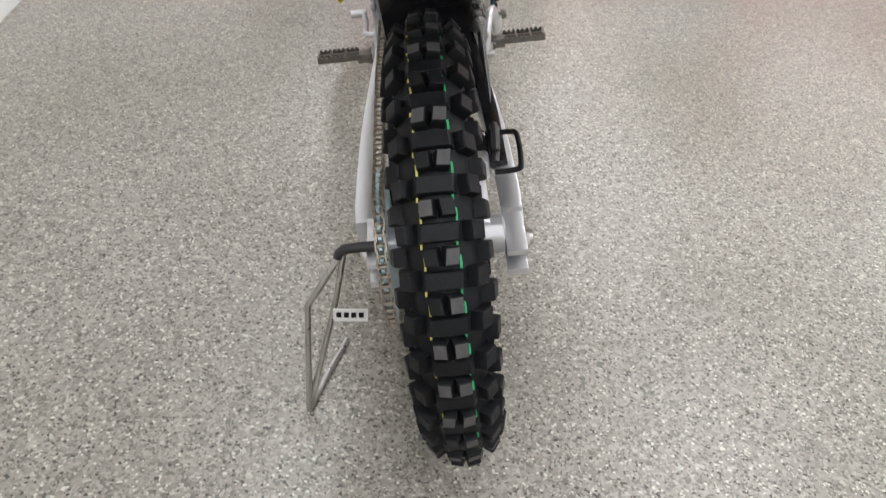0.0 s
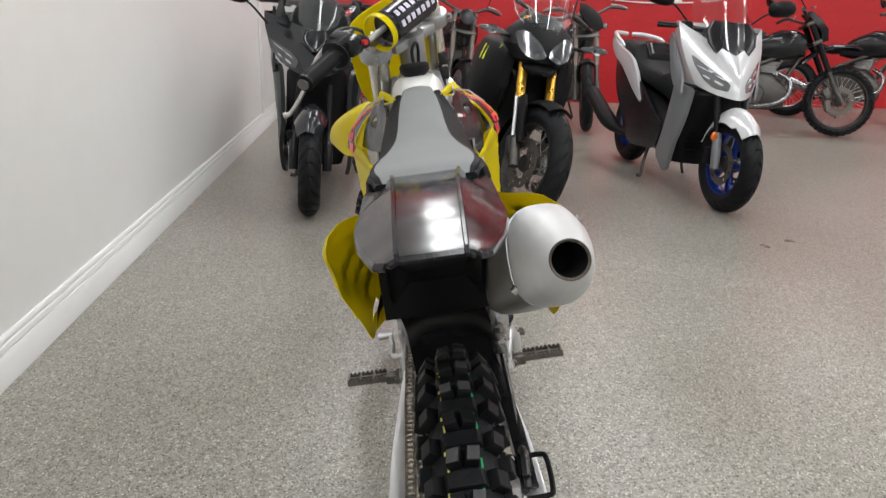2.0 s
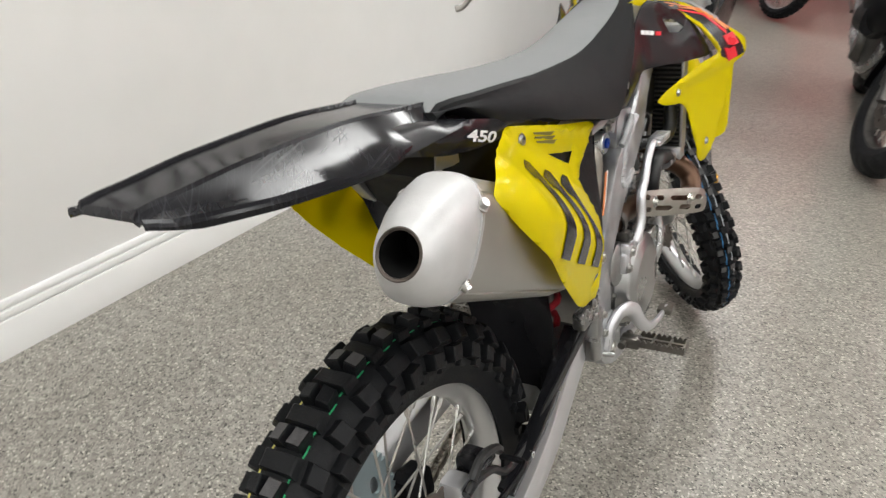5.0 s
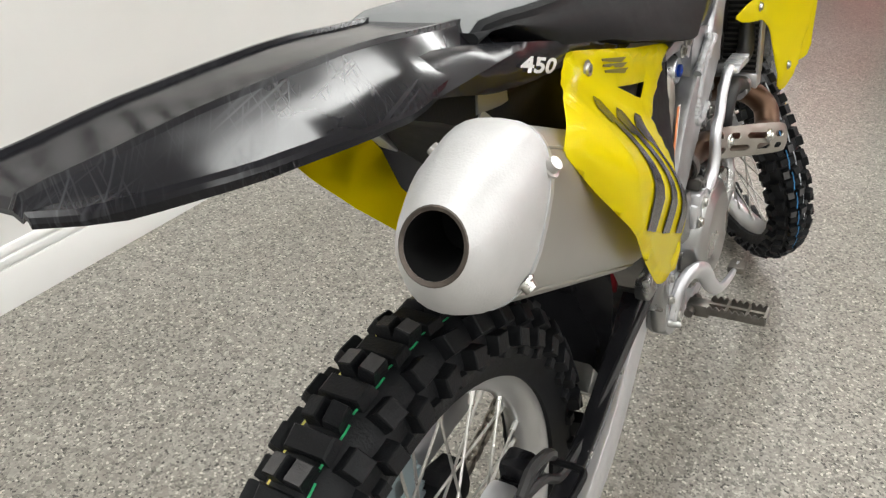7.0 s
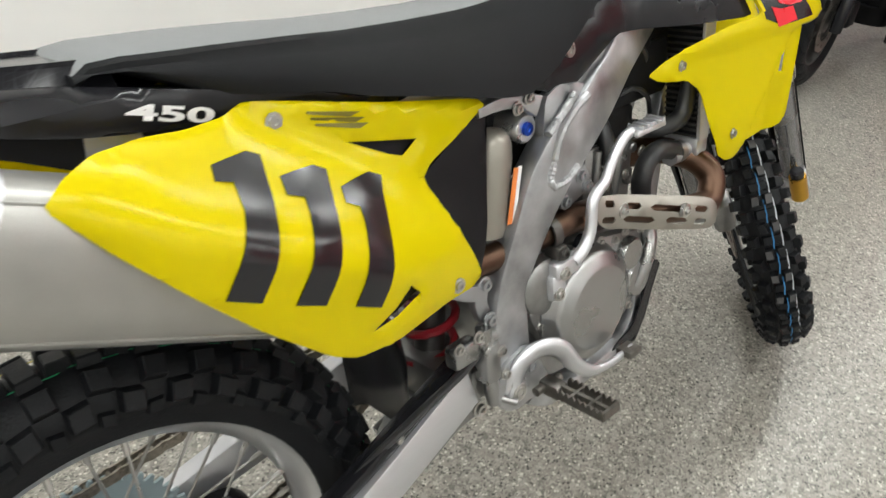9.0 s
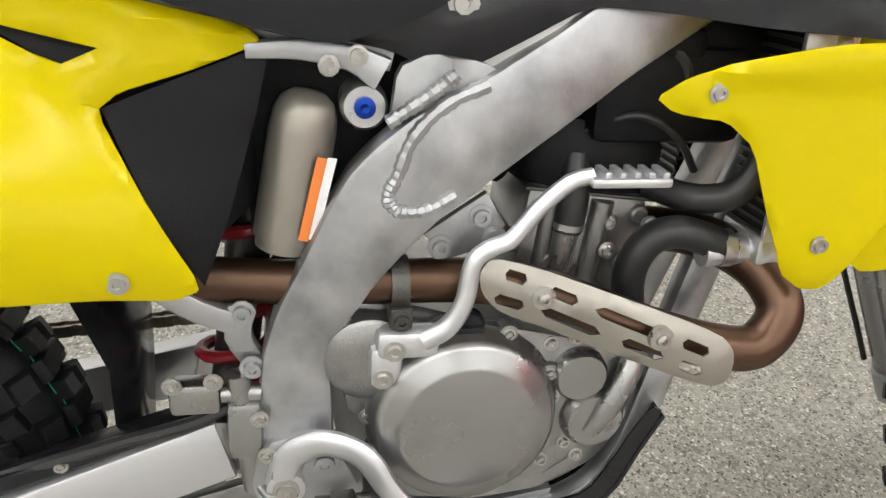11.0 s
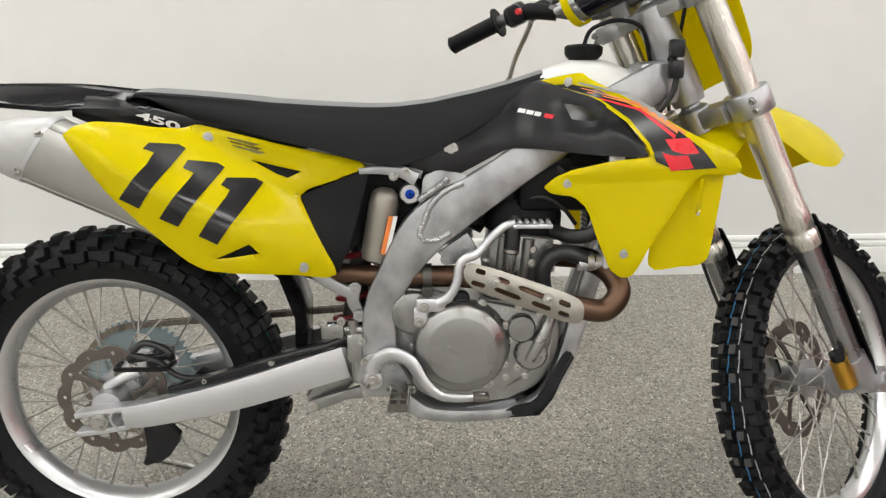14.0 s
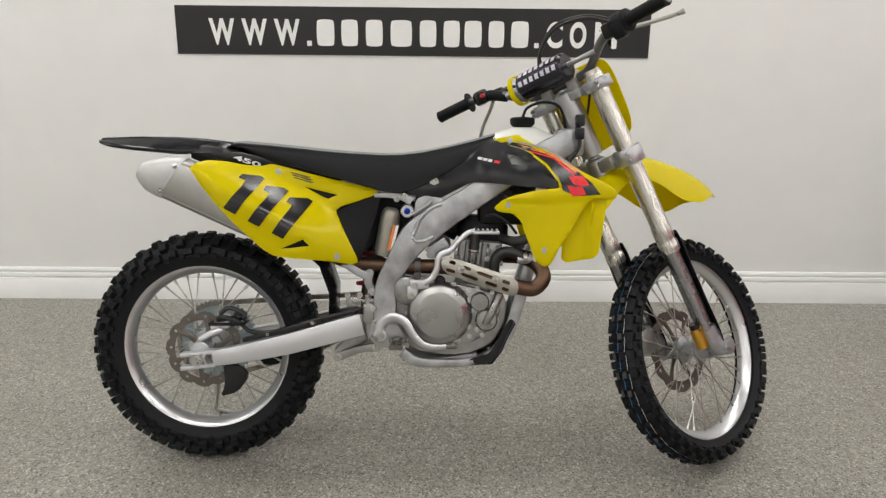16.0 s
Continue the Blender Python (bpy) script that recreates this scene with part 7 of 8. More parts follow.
# ---- the parked vehicles behind ----
def road_wheel(parent, name, m, r, half, rim_r, rim_mat, spokes=0, cast=0, disc=0.13, knobs=0, two=True):
    """Wheel about x: grooved tyre, rim, wire or cast spokes, brake disc."""
    bm = bmesh.new()
    lathe(bm, [(-half * 0.9, 0.012), (-half * 0.8, 0.045), (-half * 0.5, 0.05), (half * 0.5, 0.05), (half * 0.8, 0.045), (half * 0.9, 0.012)], 20, "x")
    wheel = part(name, bm, M_DARKSTEEL, parent, m=m)
    bm = bmesh.new()
    if knobs:
        me = tyre_mesh(r, half, rim_r - 0.004, knobs, FRONT_ROWS[:4], ())
    else:
        rc = rim_r + 0.25 * (r - rim_r)
        loops = []
        for k in range(144):
            an, lo = 2 * math.pi * k / 144, [(-half * 0.72, rim_r - 0.008)]
            for j in range(-11, 12):
                th = radians(j * 9)
                cut = 0.011 if (k + abs(j)) % 6 == 0 and 1 <= abs(j) <= 8 else 0.0
                lo.append((half * math.sin(th), rc + (r - rc if math.cos(th) > 0 else rc - rim_r) * math.cos(th) - cut))
            lo.append((half * 0.72, rim_r - 0.008))
            loops.append([(x, q * math.cos(an), q * math.sin(an)) for x, q in lo])
        rings(bm, loops + loops[:1], True, False)
        bmesh.ops.remove_doubles(bm, verts=bm.verts[:], dist=1e-6)
        me = mesh_of("tyre", bm)
    part("tyre", me, [M_RUBBER, M_RUBBER], wheel)
    bm = bmesh.new()
    lathe(bm, [(-half * 0.74, rim_r), (-half * 0.70, rim_r - 0.014), (-half * 0.2, rim_r - 0.028), (half * 0.2, rim_r - 0.028), (half * 0.70, rim_r - 0.014), (half * 0.74, rim_r), (half * 0.6, rim_r - 0.006), (0, rim_r - 0.012), (-half * 0.6, rim_r - 0.006)], 48, "x", closed=True)
    part("rim", bm, rim_mat, wheel)
    if spokes:
        for me in spoke_meshes(rim_r, 0.05, half * 0.6):
            for k in range(9):
                part("spoke", me, M_STEEL, wheel, m=Matrix.Rotation(2 * math.pi * k / 9, 4, "X"))
    if cast:
        bm = bmesh.new()
        beam(bm, [(0, 0.03, 0), (0, 0.10, 0.0), (0, rim_r - 0.022, 0.0)], [0.022, 0.014, 0.020], [0.022, 0.016, 0.022], 3)
        me = mesh_of("cast_spoke", bm)
        for k in range(cast):
            part("cast_spoke", me, rim_mat, wheel, m=Matrix.Rotation(2 * math.pi * k / cast, 4, "X"))
    if disc:
        for sx in ((-1, 1) if two else (1,)):
            part("brake_disc", disc_mesh(disc, sx * half * 0.95 - (0.004 if sx > 0 else 0), 10, 0.62), M_DISC, wheel)
    return wheel


def ellip_loop(c, a, b, n=20, p=0.7, plane="xz"):
    out = []
    for k in range(n):
        t = 2 * math.pi * k / n
        u, v = a * math.copysign(abs(math.cos(t)) ** p, math.cos(t)), b * math.copysign(abs(math.sin(t)) ** p, math.sin(t))
        out.append((c[0] + u, c[1], c[2] + v) if plane == "xz" else (c[0] + u, c[1] + v, c[2]))
    return out


def loft_y(rows, p=0.7):
    """rows of (y, half width, bottom, top)"""
    bm = bmesh.new()
    rings(bm, [ellip_loop((0, y, (b + t) / 2), w, (t - b) / 2, p=p) for y, w, b, t in rows])
    return bm


def loft_z(rows, p=0.7):
    """rows of (z, half width, back, front)"""
    bm = bmesh.new()
    rings(bm, [ellip_loop((0, (b + f) / 2, z), w, (f - b) / 2, p=p, plane="xy") for z, w, b, f in rows])
    return bm


def mirror_on(parent, root, head, tilt=0.0, size=(0.090, 0.050)):
    bm = bmesh.new()
    root, head = Vector(root), Vector(head)
    tube(bm, [root, root.lerp(head, 0.5) + Vector((0, 0, 0.02)), head], 0.006, 8, 4)
    m = Matrix.Translation(head) @ pose(0, 0, 0, 0, tilt, 0)
    lo = []
    for y, k in ((-0.02, 0.9), (-0.016, 1.0), (0.005, 0.95), (0.03, 0.6), (0.04, 0.2)):
        lo.append([m @ Vector((size[0] * k * math.copysign(abs(math.cos(t)) ** 0.7, math.cos(t)), y, size[1] * k * math.copysign(abs(math.sin(t)) ** 0.7, math.sin(t)))) for t in (2 * math.pi * q / 18 for q in range(18))])
    rings(bm, lo)
    return part("mirror", bm, M_BLACKMAT, parent)


def windscreen(parent, rows, t=0.004, label="clear windscreen", bands=()):
    """rows of (z, y, half width, sweep): a sheet bent backwards at its sides."""
    def row(z, y, w, s, off):
        return [(w * u, y - s * u * u - off, z) for u in np.linspace(-1, 1, 13)]
    bm = bmesh.new()
    lo = [row(z, y, w, s, 0) + row(z, y, w, s, t)[::-1] for z, y, w, s in rows]
    rings(bm, lo)
    ob = part("windscreen", bm, M_SCREEN, parent, label)
    ob.visible_shadow = False
    return ob


def facing(front_xy, rear_xy, lean=0.0):
    """Pose of a vehicle built along +y with its rear contact at the origin."""
    d = Vector(front_xy) - Vector(rear_xy)
    return Matrix.Translation((*rear_xy, 0)) @ pose(0, 0, 0, 0, lean, math.degrees(math.atan2(-d.x, d.y)))


def hang_tag(parent, p, m=None):
    """A paper price tag on a thin wire, hanging from p."""
    p = Vector(p)
    bm = bmesh.new()
    tube(bm, [p, p + Vector((0.004, 0.0, 0.05)), p + Vector((0.002, 0.004, 0.015))], 0.0012, 6, 4)
    part("tag_wire", bm, M_WHITE, parent)
    bm = bmesh.new()
    rings(bm, [[(p.x + sx, p.y + 0.012 * math.sin(9 * z) + dy, p.z - z) for sx, dy in ((-0.038, 0), (0.038, 0.004), (0.038, 0.0052), (-0.038, 0.0012))] for z in (-0.012, 0.03, 0.08, 0.13, 0.165)])
    tag = part("hang_tag", bm, M_TAG, parent, "white paper hang tag")
    for k in range(5):
        z = p.z - 0.02 - 0.026 * k
        bm = bmesh.new()
        box(bm, p.x - 0.028, p.x + 0.026 - 0.008 * (k % 2), p.y + 0.012 * math.sin(9 * (p.z - z)) + 0.0052, p.y + 0.012 * math.sin(9 * (p.z - z)) + 0.0062, z - 0.003, z + 0.003)
        part("printed_bar", bm, M_PRINT, tag)


class Apron:
    """Front of a scooter: a V-shaped shell about the steering head."""
    def __init__(self, f, zb, zt, rise, w0, w1, sweep=0.17, slope=0.58):
        self.f, self.zb, self.zt, self.rise, self.w0, self.w1, self.sweep, self.slope = f, zb, zt, rise, w0, w1, sweep, slope

    def at(self, u, k):
        a = abs(u)
        zt = self.zt + self.rise * a ** 1.15
        z0 = self.zb + 0.055 * a ** 2
        z = z0 + (zt - z0) * k
        w = self.w0 + (self.w1 - self.w0) * (1 - (1 - k) ** 2)
        y = self.f - self.slope * (z - self.zb) - self.sweep * a ** 1.25 - 0.02 * math.exp(-(a / 0.05) ** 2) * 0 + 0.03 * math.sin(math.pi * k) * (1 - a)
        return Vector((w * u, y, z))

    def on(self, x, z):
        """Point of the shell's face at that x and height."""
        lo, hi = 0.0, 1.0
        u = k = 0.5
        for _ in range(25):
            k = (lo + hi) / 2
            w = self.w0 + (self.w1 - self.w0) * (1 - (1 - k) ** 2)
            u = max(-1, min(1, x / w))
            if self.at(u, k).z < z:
                lo = k
            else:
                hi = k
        return self.at(u, k)

    def shell(self, back):
        bm = bmesh.new()
        lo = []
        for i in range(13):
            row = [self.at(u, i / 12) for u in np.linspace(-1, 1, 25)]
            w = row[-1].x
            row += [Vector((w * 0.97, (row[24].y + self.f - back) / 2, row[24].z + 0.0)), Vector((w * 0.9, self.f - back, row[24].z)), Vector((-w * 0.9, self.f - back, row[24].z)), Vector((-w * 0.97, (row[24].y + self.f - back) / 2, row[24].z))]
            lo.append(row)
        rings(bm, lo, True, False)
        return bm

    def patch(self, outline, lift, thick=0.012, res=0.025):
        """A piece that lies on the shell, its outline in (x, z)."""
        bm = bmesh.new()
        panel(bm, outline, lambda x, z: 0.0, thick, res=res, edge=0.002)
        for v in bm.verts:
            x, z, off = v.co.y, v.co.z, v.co.x
            p = self.on(x, z)
            v.co = (p.x if abs(x) < abs(p.x) + 0.002 else x, p.y + off + lift, z)
        return bm


def scooter(label, m, paint, side, rim_mat, wb, dark):
    """Large step-through scooter with a windscreen."""
    s = thing("scooter", label, "scooter", m, "parked vehicles")
    r = 0.285
    f = wb
    road_wheel(s, "rear_wheel", pose(0, 0, r), r, 0.07, 0.19, rim_mat, cast=5, disc=0.11, two=False)
    road_wheel(s, "front_wheel", pose(0, wb, r, 0, 0, 4), r, 0.060, 0.19, rim_mat, cast=5, disc=0.125)
    for sx in (-1, 1):
        bm = bmesh.new()
        rod(bm, (sx * 0.092, wb - 0.01, r + 0.06), (sx * 0.082, wb - 0.16, 0.70), 0.018, 12)
        part("fork_tube", bm, M_BLACKMAT, s)
        bm = bmesh.new()
        tube(bm, [(sx * 0.092, wb + 0.005, r - 0.03), (sx * 0.092, wb - 0.01, r + 0.06), (sx * 0.090, wb - 0.045, r + 0.17)], [0.024, 0.028, 0.026], 12, 3)
        part("fork_leg", bm, M_BLACKPL if dark else M_SILVER2, s)
        bm = bmesh.new()
        box(bm, sx * 0.092 - 0.022, sx * 0.092 + 0.022, wb - 0.13, wb - 0.05, r - 0.02, r + 0.08, 0.01)
        part("brake_caliper", bm, M_BLACKMAT, s)
    # short front mudguard over the top of the tyre, with a pointed front
    bm = bmesh.new()
    lo = []
    a0, a1 = -62, 46
    for q in range(13):
        a = a0 + (a1 - a0) * q / 12
        rad = r + 0.030 + 0.018 * math.sin(math.pi * q / 12)
        n = (math.sin(radians(a)), math.cos(radians(a)))
        w = 0.088 - 0.03 * max(0.0, (a - 5) / 41) ** 1.5
        o = [(w * u, wb + n[0] * (rad - 0.06 * abs(u) ** 1.7), r + n[1] * (rad - 0.06 * abs(u) ** 1.7) - (0.03 * abs(u) ** 3 if a < 20 else 0)) for u in np.linspace(-1, 1, 11)]
        lo.append(o + [(x * 0.95, y - n[0] * 0.006, z - n[1] * 0.006) for x, y, z in o[::-1]])
    rings(bm, lo)
    part("front_mudguard", bm, paint, s)
    if dark:
        ap = Apron(f - 0.02, 0.75, 0.985, 0.08, 0.20, 0.315, 0.20, 0.62)
        lamp = [(0.085, 0.825), (0.10, 0.785), (0.19, 0.80), (0.262, 0.865), (0.285, 0.93), (0.20, 0.895), (0.13, 0.865)]
    else:
        ap = Apron(f - 0.04, 0.655, 0.90, 0.17, 0.19, 0.275, 0.17, 0.58)
        lamp = [(0.045, 0.735), (0.055, 0.695), (0.12, 0.705), (0.165, 0.75), (0.205, 0.825), (0.222, 0.885), (0.15, 0.825), (0.08, 0.775)]
    part("front_apron", ap.shell(0.50), paint, s)
    zt = ap.zt
    # dark cowl and instrument hood behind the screen
    bm = bmesh.new()
    lo = []
    for z, w, y0, y1 in ((zt - 0.10, 0.12, f - 0.46, f - 0.30), (zt - 0.02, 0.16, f - 0.47, f - 0.27), (zt + 0.05, 0.17, f - 0.47, f - 0.285), (zt + 0.11, 0.14, f - 0.46, f - 0.32), (zt + 0.16, 0.10, f - 0.44, f - 0.35), (zt + 0.175, 0.04, f - 0.42, f - 0.38)):
        lo.append(ellip_loop((0, (y0 + y1) / 2, z), w, (y1 - y0) / 2, p=0.85, plane="xy"))
    rings(bm, lo)
    part("instrument_hood", bm, M_BLACKMAT, s)
    # black mouth and inner panels under the nose
    part("lower_grille", loft_z([(0.20, 0.15, f - 0.62, f - 0.42), (0.35, 0.19, f - 0.60, f - 0.36), (0.50, 0.185, f - 0.56, f - 0.30), (ap.zb, 0.17, f - 0.5, f - 0.14), (ap.zb + 0.03, 0.15, f - 0.46, f - 0.14)]), M_BLACKMAT, s)
    bm = bmesh.new()
    for k in range(5):
        z = 0.30 + 0.035 * k
        box(bm, -0.12, 0.12, f - 0.375 + 0.12 * (z - 0.3), f - 0.355 + 0.12 * (z - 0.3), z - 0.004, z + 0.004)
    tagged(part("grille_bars", bm, M_BLACKPL, s), kind="stuff")
    for sx in (-1, 1):
        out = [(sx * x, z) for x, z in round_outline(lamp, 0.14, 1)]
        light = part("headlight", ap.patch(out if sx > 0 else out[::-1], 0.006), M_HEADLAMP if dark else M_LAMPGREY, s, "clear twin headlight")
        cx = sum(x for x, z in lamp) / len(lamp)
        cz = sum(z for x, z in lamp) / len(lamp)
        for dx, dz, w, h in ((-0.030, -0.036, 0.020, 0.007), (0.024, -0.010, 0.016, 0.006), (0.035, 0.034, 0.034, 0.0035), (-0.035, -0.004, 0.022, 0.003)):
            q = [(sx * (cx + dx + w * math.cos(t)), cz + dz + h * math.sin(t) + 0.5 * w * math.cos(t)) for t in (2 * math.pi * i / 12 for i in range(12))]
            part("reflector", ap.patch(q, 0.0115, 0.008, 0.03), M_REFLECTOR, light)
        # running line above the lamp
        top = [p for p in lamp if p[1] > cz - 0.02]
        # leg shield: broad lower side of the front
        bm = bmesh.new()
        zt2 = ap.zb + 0.03
        panel(bm, round_outline([(f - 0.26, zt2), (f - 0.29, 0.54), (f - 0.34, 0.38), (f - 0.41, 0.16), (f - 0.48, 0.13), (f - 0.60, 0.22), (f - 0.52, 0.42), (f - 0.45, 0.58), (f - 0.40, zt2 + 0.03)], 0.12, 1), lambda y, z: 0.255 - 0.05 * max(0.0, (y - f + 0.36)) / 0.1 - 0.16 * max(0.0, 0.55 - z) + 0.015 * math.sin(9 * z), 0.03, res=0.05, edge=0.006, side=sx)
        part("leg_shield", bm, side, s)
        bm = bmesh.new()
        panel(bm, round_outline([(f - 0.29, ap.zb - 0.02), (f - 0.38, ap.zb + 0.03), (f - 0.53, ap.zb + 0.30), (f - 0.51, ap.zb + 0.35), (f - 0.42, ap.zb + 0.26), (f - 0.31, ap.zb + 0.10)], 0.15, 1), lambda y, z: 0.285 - 0.25 * max(0.0, y - f + 0.42), 0.02, res=0.05, edge=0.005, side=sx)
        part("side_blade", bm, M_BIKEGREY if dark else M_SILVER2, s)
        bm = bmesh.new()
        panel(bm, round_outline([(f - 0.60, 0.40), (f - 0.66, 0.24), (0.45, 0.20), (0.2, 0.40), (-0.25, 0.72), (-0.32, 0.78), (0.2, 0.76), (0.55, 0.62), (0.75, 0.50)], 0.15, 1), lambda y, z: 0.19 + 0.02 * math.sin(3 * y) - 0.25 * max(0, -y) ** 1.2, 0.02, res=0.06, side=sx)
        part("side_panel", bm, M_BLACKPL, s)
        bm = bmesh.new()
        panel(bm, round_outline([(0.60, 0.50), (0.46, 0.68), (0.30, 0.80), (-0.30, 0.93), (-0.36, 0.90), (-0.30, 0.84), (0.1, 0.74), (0.40, 0.58)], 0.15, 1), lambda y, z: 0.225 - 0.25 * max(0, -y) ** 1.2, 0.03, res=0.05, edge=0.006, side=sx)
        part("side_trim", bm, paint, s)
        bm = bmesh.new()
        tube(bm, [(sx * 0.17, 0.0, 0.86), (sx * 0.18, -0.18, 0.93), (sx * 0.12, -0.36, 0.95), (sx * 0.02, -0.40, 0.95)], [0.012, 0.016, 0.018, 0.016], 10, 4)
        part("grab_rail", bm, paint, s)
        bm = bmesh.new()
        lathe(bm, [(-0.012, 0.018), (0.0, 0.020), (0.010, 0.012)], 12, "y", Matrix.Translation((sx * 0.118, f - 0.02, 0.44)) @ Matrix.Diagonal((1, 1, 1.35, 1)))
        part("marker_reflector", bm, M_ORANGE if not dark else M_BLACKMAT, s)
        bm = bmesh.new()
        rod(bm, (sx * 0.085, f - 0.05, 0.44), (sx * 0.118, f - 0.03, 0.44), 0.008, 8)
        part("reflector_bracket", bm, M_DARKSTEEL, s)
        if dark:
            # upright fin beside the screen
            bm = bmesh.new()
            rings(bm, [[(sx * x, y, z) for x, y, z in q] for q in ([(0.17, f - 0.24, 1.0), (0.25, f - 0.30, 1.02), (0.24, f - 0.34, 1.02), (0.16, f - 0.28, 1.0)], [(0.19, f - 0.27, 1.08), (0.235, f - 0.31, 1.08), (0.23, f - 0.33, 1.08), (0.185, f - 0.29, 1.08)], [(0.205, f - 0.31, 1.15), (0.212, f - 0.32, 1.15), (0.21, f - 0.325, 1.15), (0.203, f - 0.315, 1.15)])])
            part("screen_fin", bm, M_BIKEGREY, s)
            bm = bmesh.new()
            beam(bm, [(sx * 0.045, f - 0.125, 0.985), (sx * 0.055, f - 0.09, 0.93), (0.0, f - 0.045, 0.875)], [0.016, 0.018, 0.014], [0.010, 0.012, 0.012], 3)
            part("nose_vent", bm, M_BLACKPL, s)
    part("floor_tunnel", loft_y([(f - 0.45, 0.17, 0.22, 0.70), (f - 0.6, 0.18, 0.20, 0.52), (0.75, 0.18, 0.20, 0.50), (0.5, 0.17, 0.24, 0.62), (0.1, 0.16, 0.40, 0.74), (-0.25, 0.12, 0.62, 0.82)]), M_BLACKMAT, s)
    part("seat", loft_y([(0.76, 0.06, 0.52, 0.64), (0.68, 0.14, 0.58, 0.735), (0.50, 0.185, 0.62, 0.765), (0.32, 0.195, 0.66, 0.80), (0.24, 0.19, 0.70, 0.905), (0.05, 0.18, 0.76, 0.925), (-0.18, 0.15, 0.79, 0.915), (-0.30, 0.08, 0.81, 0.88)], 0.6), M_SEATBLACK, s)
    part("seat_step", loft_y([(0.33, 0.10, 0.76, 0.84), (0.27, 0.11, 0.78, 0.915), (0.20, 0.10, 0.80, 0.925)], 0.45), M_BLACKPL, s)
    up = 0.88 if dark else 1.0
    windscreen(s, [(zt - 0.01, f - 0.19, 0.10, 0.05), (zt + 0.08 * up, f - 0.235, 0.19, 0.13), (zt + 0.20 * up, f - 0.30, 0.20, 0.14), (zt + 0.32 * up, f - 0.365, 0.185, 0.13), (zt + 0.41 * up, f - 0.415, 0.145, 0.09), (zt + 0.45 * up, f - 0.43, 0.095, 0.05)])
    hb = zt + 0.14
    bm = bmesh.new()
    tube(bm, [(-0.36, f - 0.56, hb), (-0.2, f - 0.49, hb), (0, f - 0.45, hb - 0.02), (0.2, f - 0.49, hb), (0.36, f - 0.56, hb)], [0.019, 0.016, 0.02, 0.016, 0.019], 10, 4)
    part("handlebar", bm, M_BLACKMAT, s)
    for sx in (-1, 1):
        bm = bmesh.new()
        box(bm, sx * 0.20 - 0.03, sx * 0.20 + 0.03, f - 0.53, f - 0.455, hb - 0.03, hb + 0.035, 0.012)
        part("switch_box", bm, M_BLACKMAT, s)
        bm = bmesh.new()
        tube(bm, [(sx * 0.22, f - 0.46, hb), (sx * 0.30, f - 0.455, hb - 0.005), (sx * 0.38, f - 0.50, hb - 0.005)], 0.008, 8, 3, flat=0.6)
        part("lever", bm, M_BLACKMAT, s)
        if dark:
            mirror_on(s, (sx * 0.27, f - 0.24, 1.0), (sx * 0.46, f - 0.24, 1.155), sx * -12)
        else:
            mirror_on(s, (sx * 0.20, f - 0.49, hb + 0.03), (sx * 0.40, f - 0.47, hb + 0.16), sx * -8)
    bm = bmesh.new()
    tube(bm, [(0.15, 0.45, 0.24), (0.20, 0.25, 0.26), (0.235, 0.05, 0.31), (0.24, -0.38, 0.46)], [0.025, 0.03, 0.062, 0.06], 14, 4)
    part("silencer", bm, M_BLACKMAT, s)
    bm = bmesh.new()
    tube(bm, [(-0.13, 0.55, 0.26), (-0.19, 0.52, 0.14), (-0.24, 0.50, 0.008), (-0.27, 0.47, 0.008)], 0.011, 8, 3)
    part("side_stand", bm, M_DARKSTEEL, s)
    bm = bmesh.new()
    tube(bm, [(0.10, 0.60, 0.24), (0.15, 0.66, 0.10), (0.17, 0.70, 0.02), (0.20, 0.70, 0.02)], 0.012, 8, 3)
    part("centre_stand", bm, M_DARKSTEEL, s)
    if dark:
        hang_tag(s, (0.05, f - 0.42, zt + 0.60))
        bm = bmesh.new()
        tube(bm, [(0.02, f - 0.42, zt + 0.415), (0.03, f - 0.415, zt + 0.43), (0.05, f - 0.42, zt + 0.45)], 0.0012, 6, 3)
        part("tag_wire", bm, M_WHITE, s)
    else:
        part("screen_shade", loft_z([(zt - 0.02, 0.09, f - 0.235, f - 0.205), (zt + 0.06, 0.155, f - 0.275, f - 0.245), (zt + 0.13, 0.165, f - 0.305, f - 0.285), (zt + 0.19, 0.12, f - 0.33, f - 0.318)]), M_BLACKPL, s, "black lower screen shade")
        hang_tag(s, (0.30, f - 0.50, hb + 0.30))
        bm = bmesh.new()
        tube(bm, [(0.33, f - 0.47, hb + 0.12), (0.31, f - 0.49, hb + 0.22), (0.30, f - 0.50, hb + 0.30)], 0.0012, 6, 3)
        part("tag_wire", bm, M_WHITE, s)
    return s


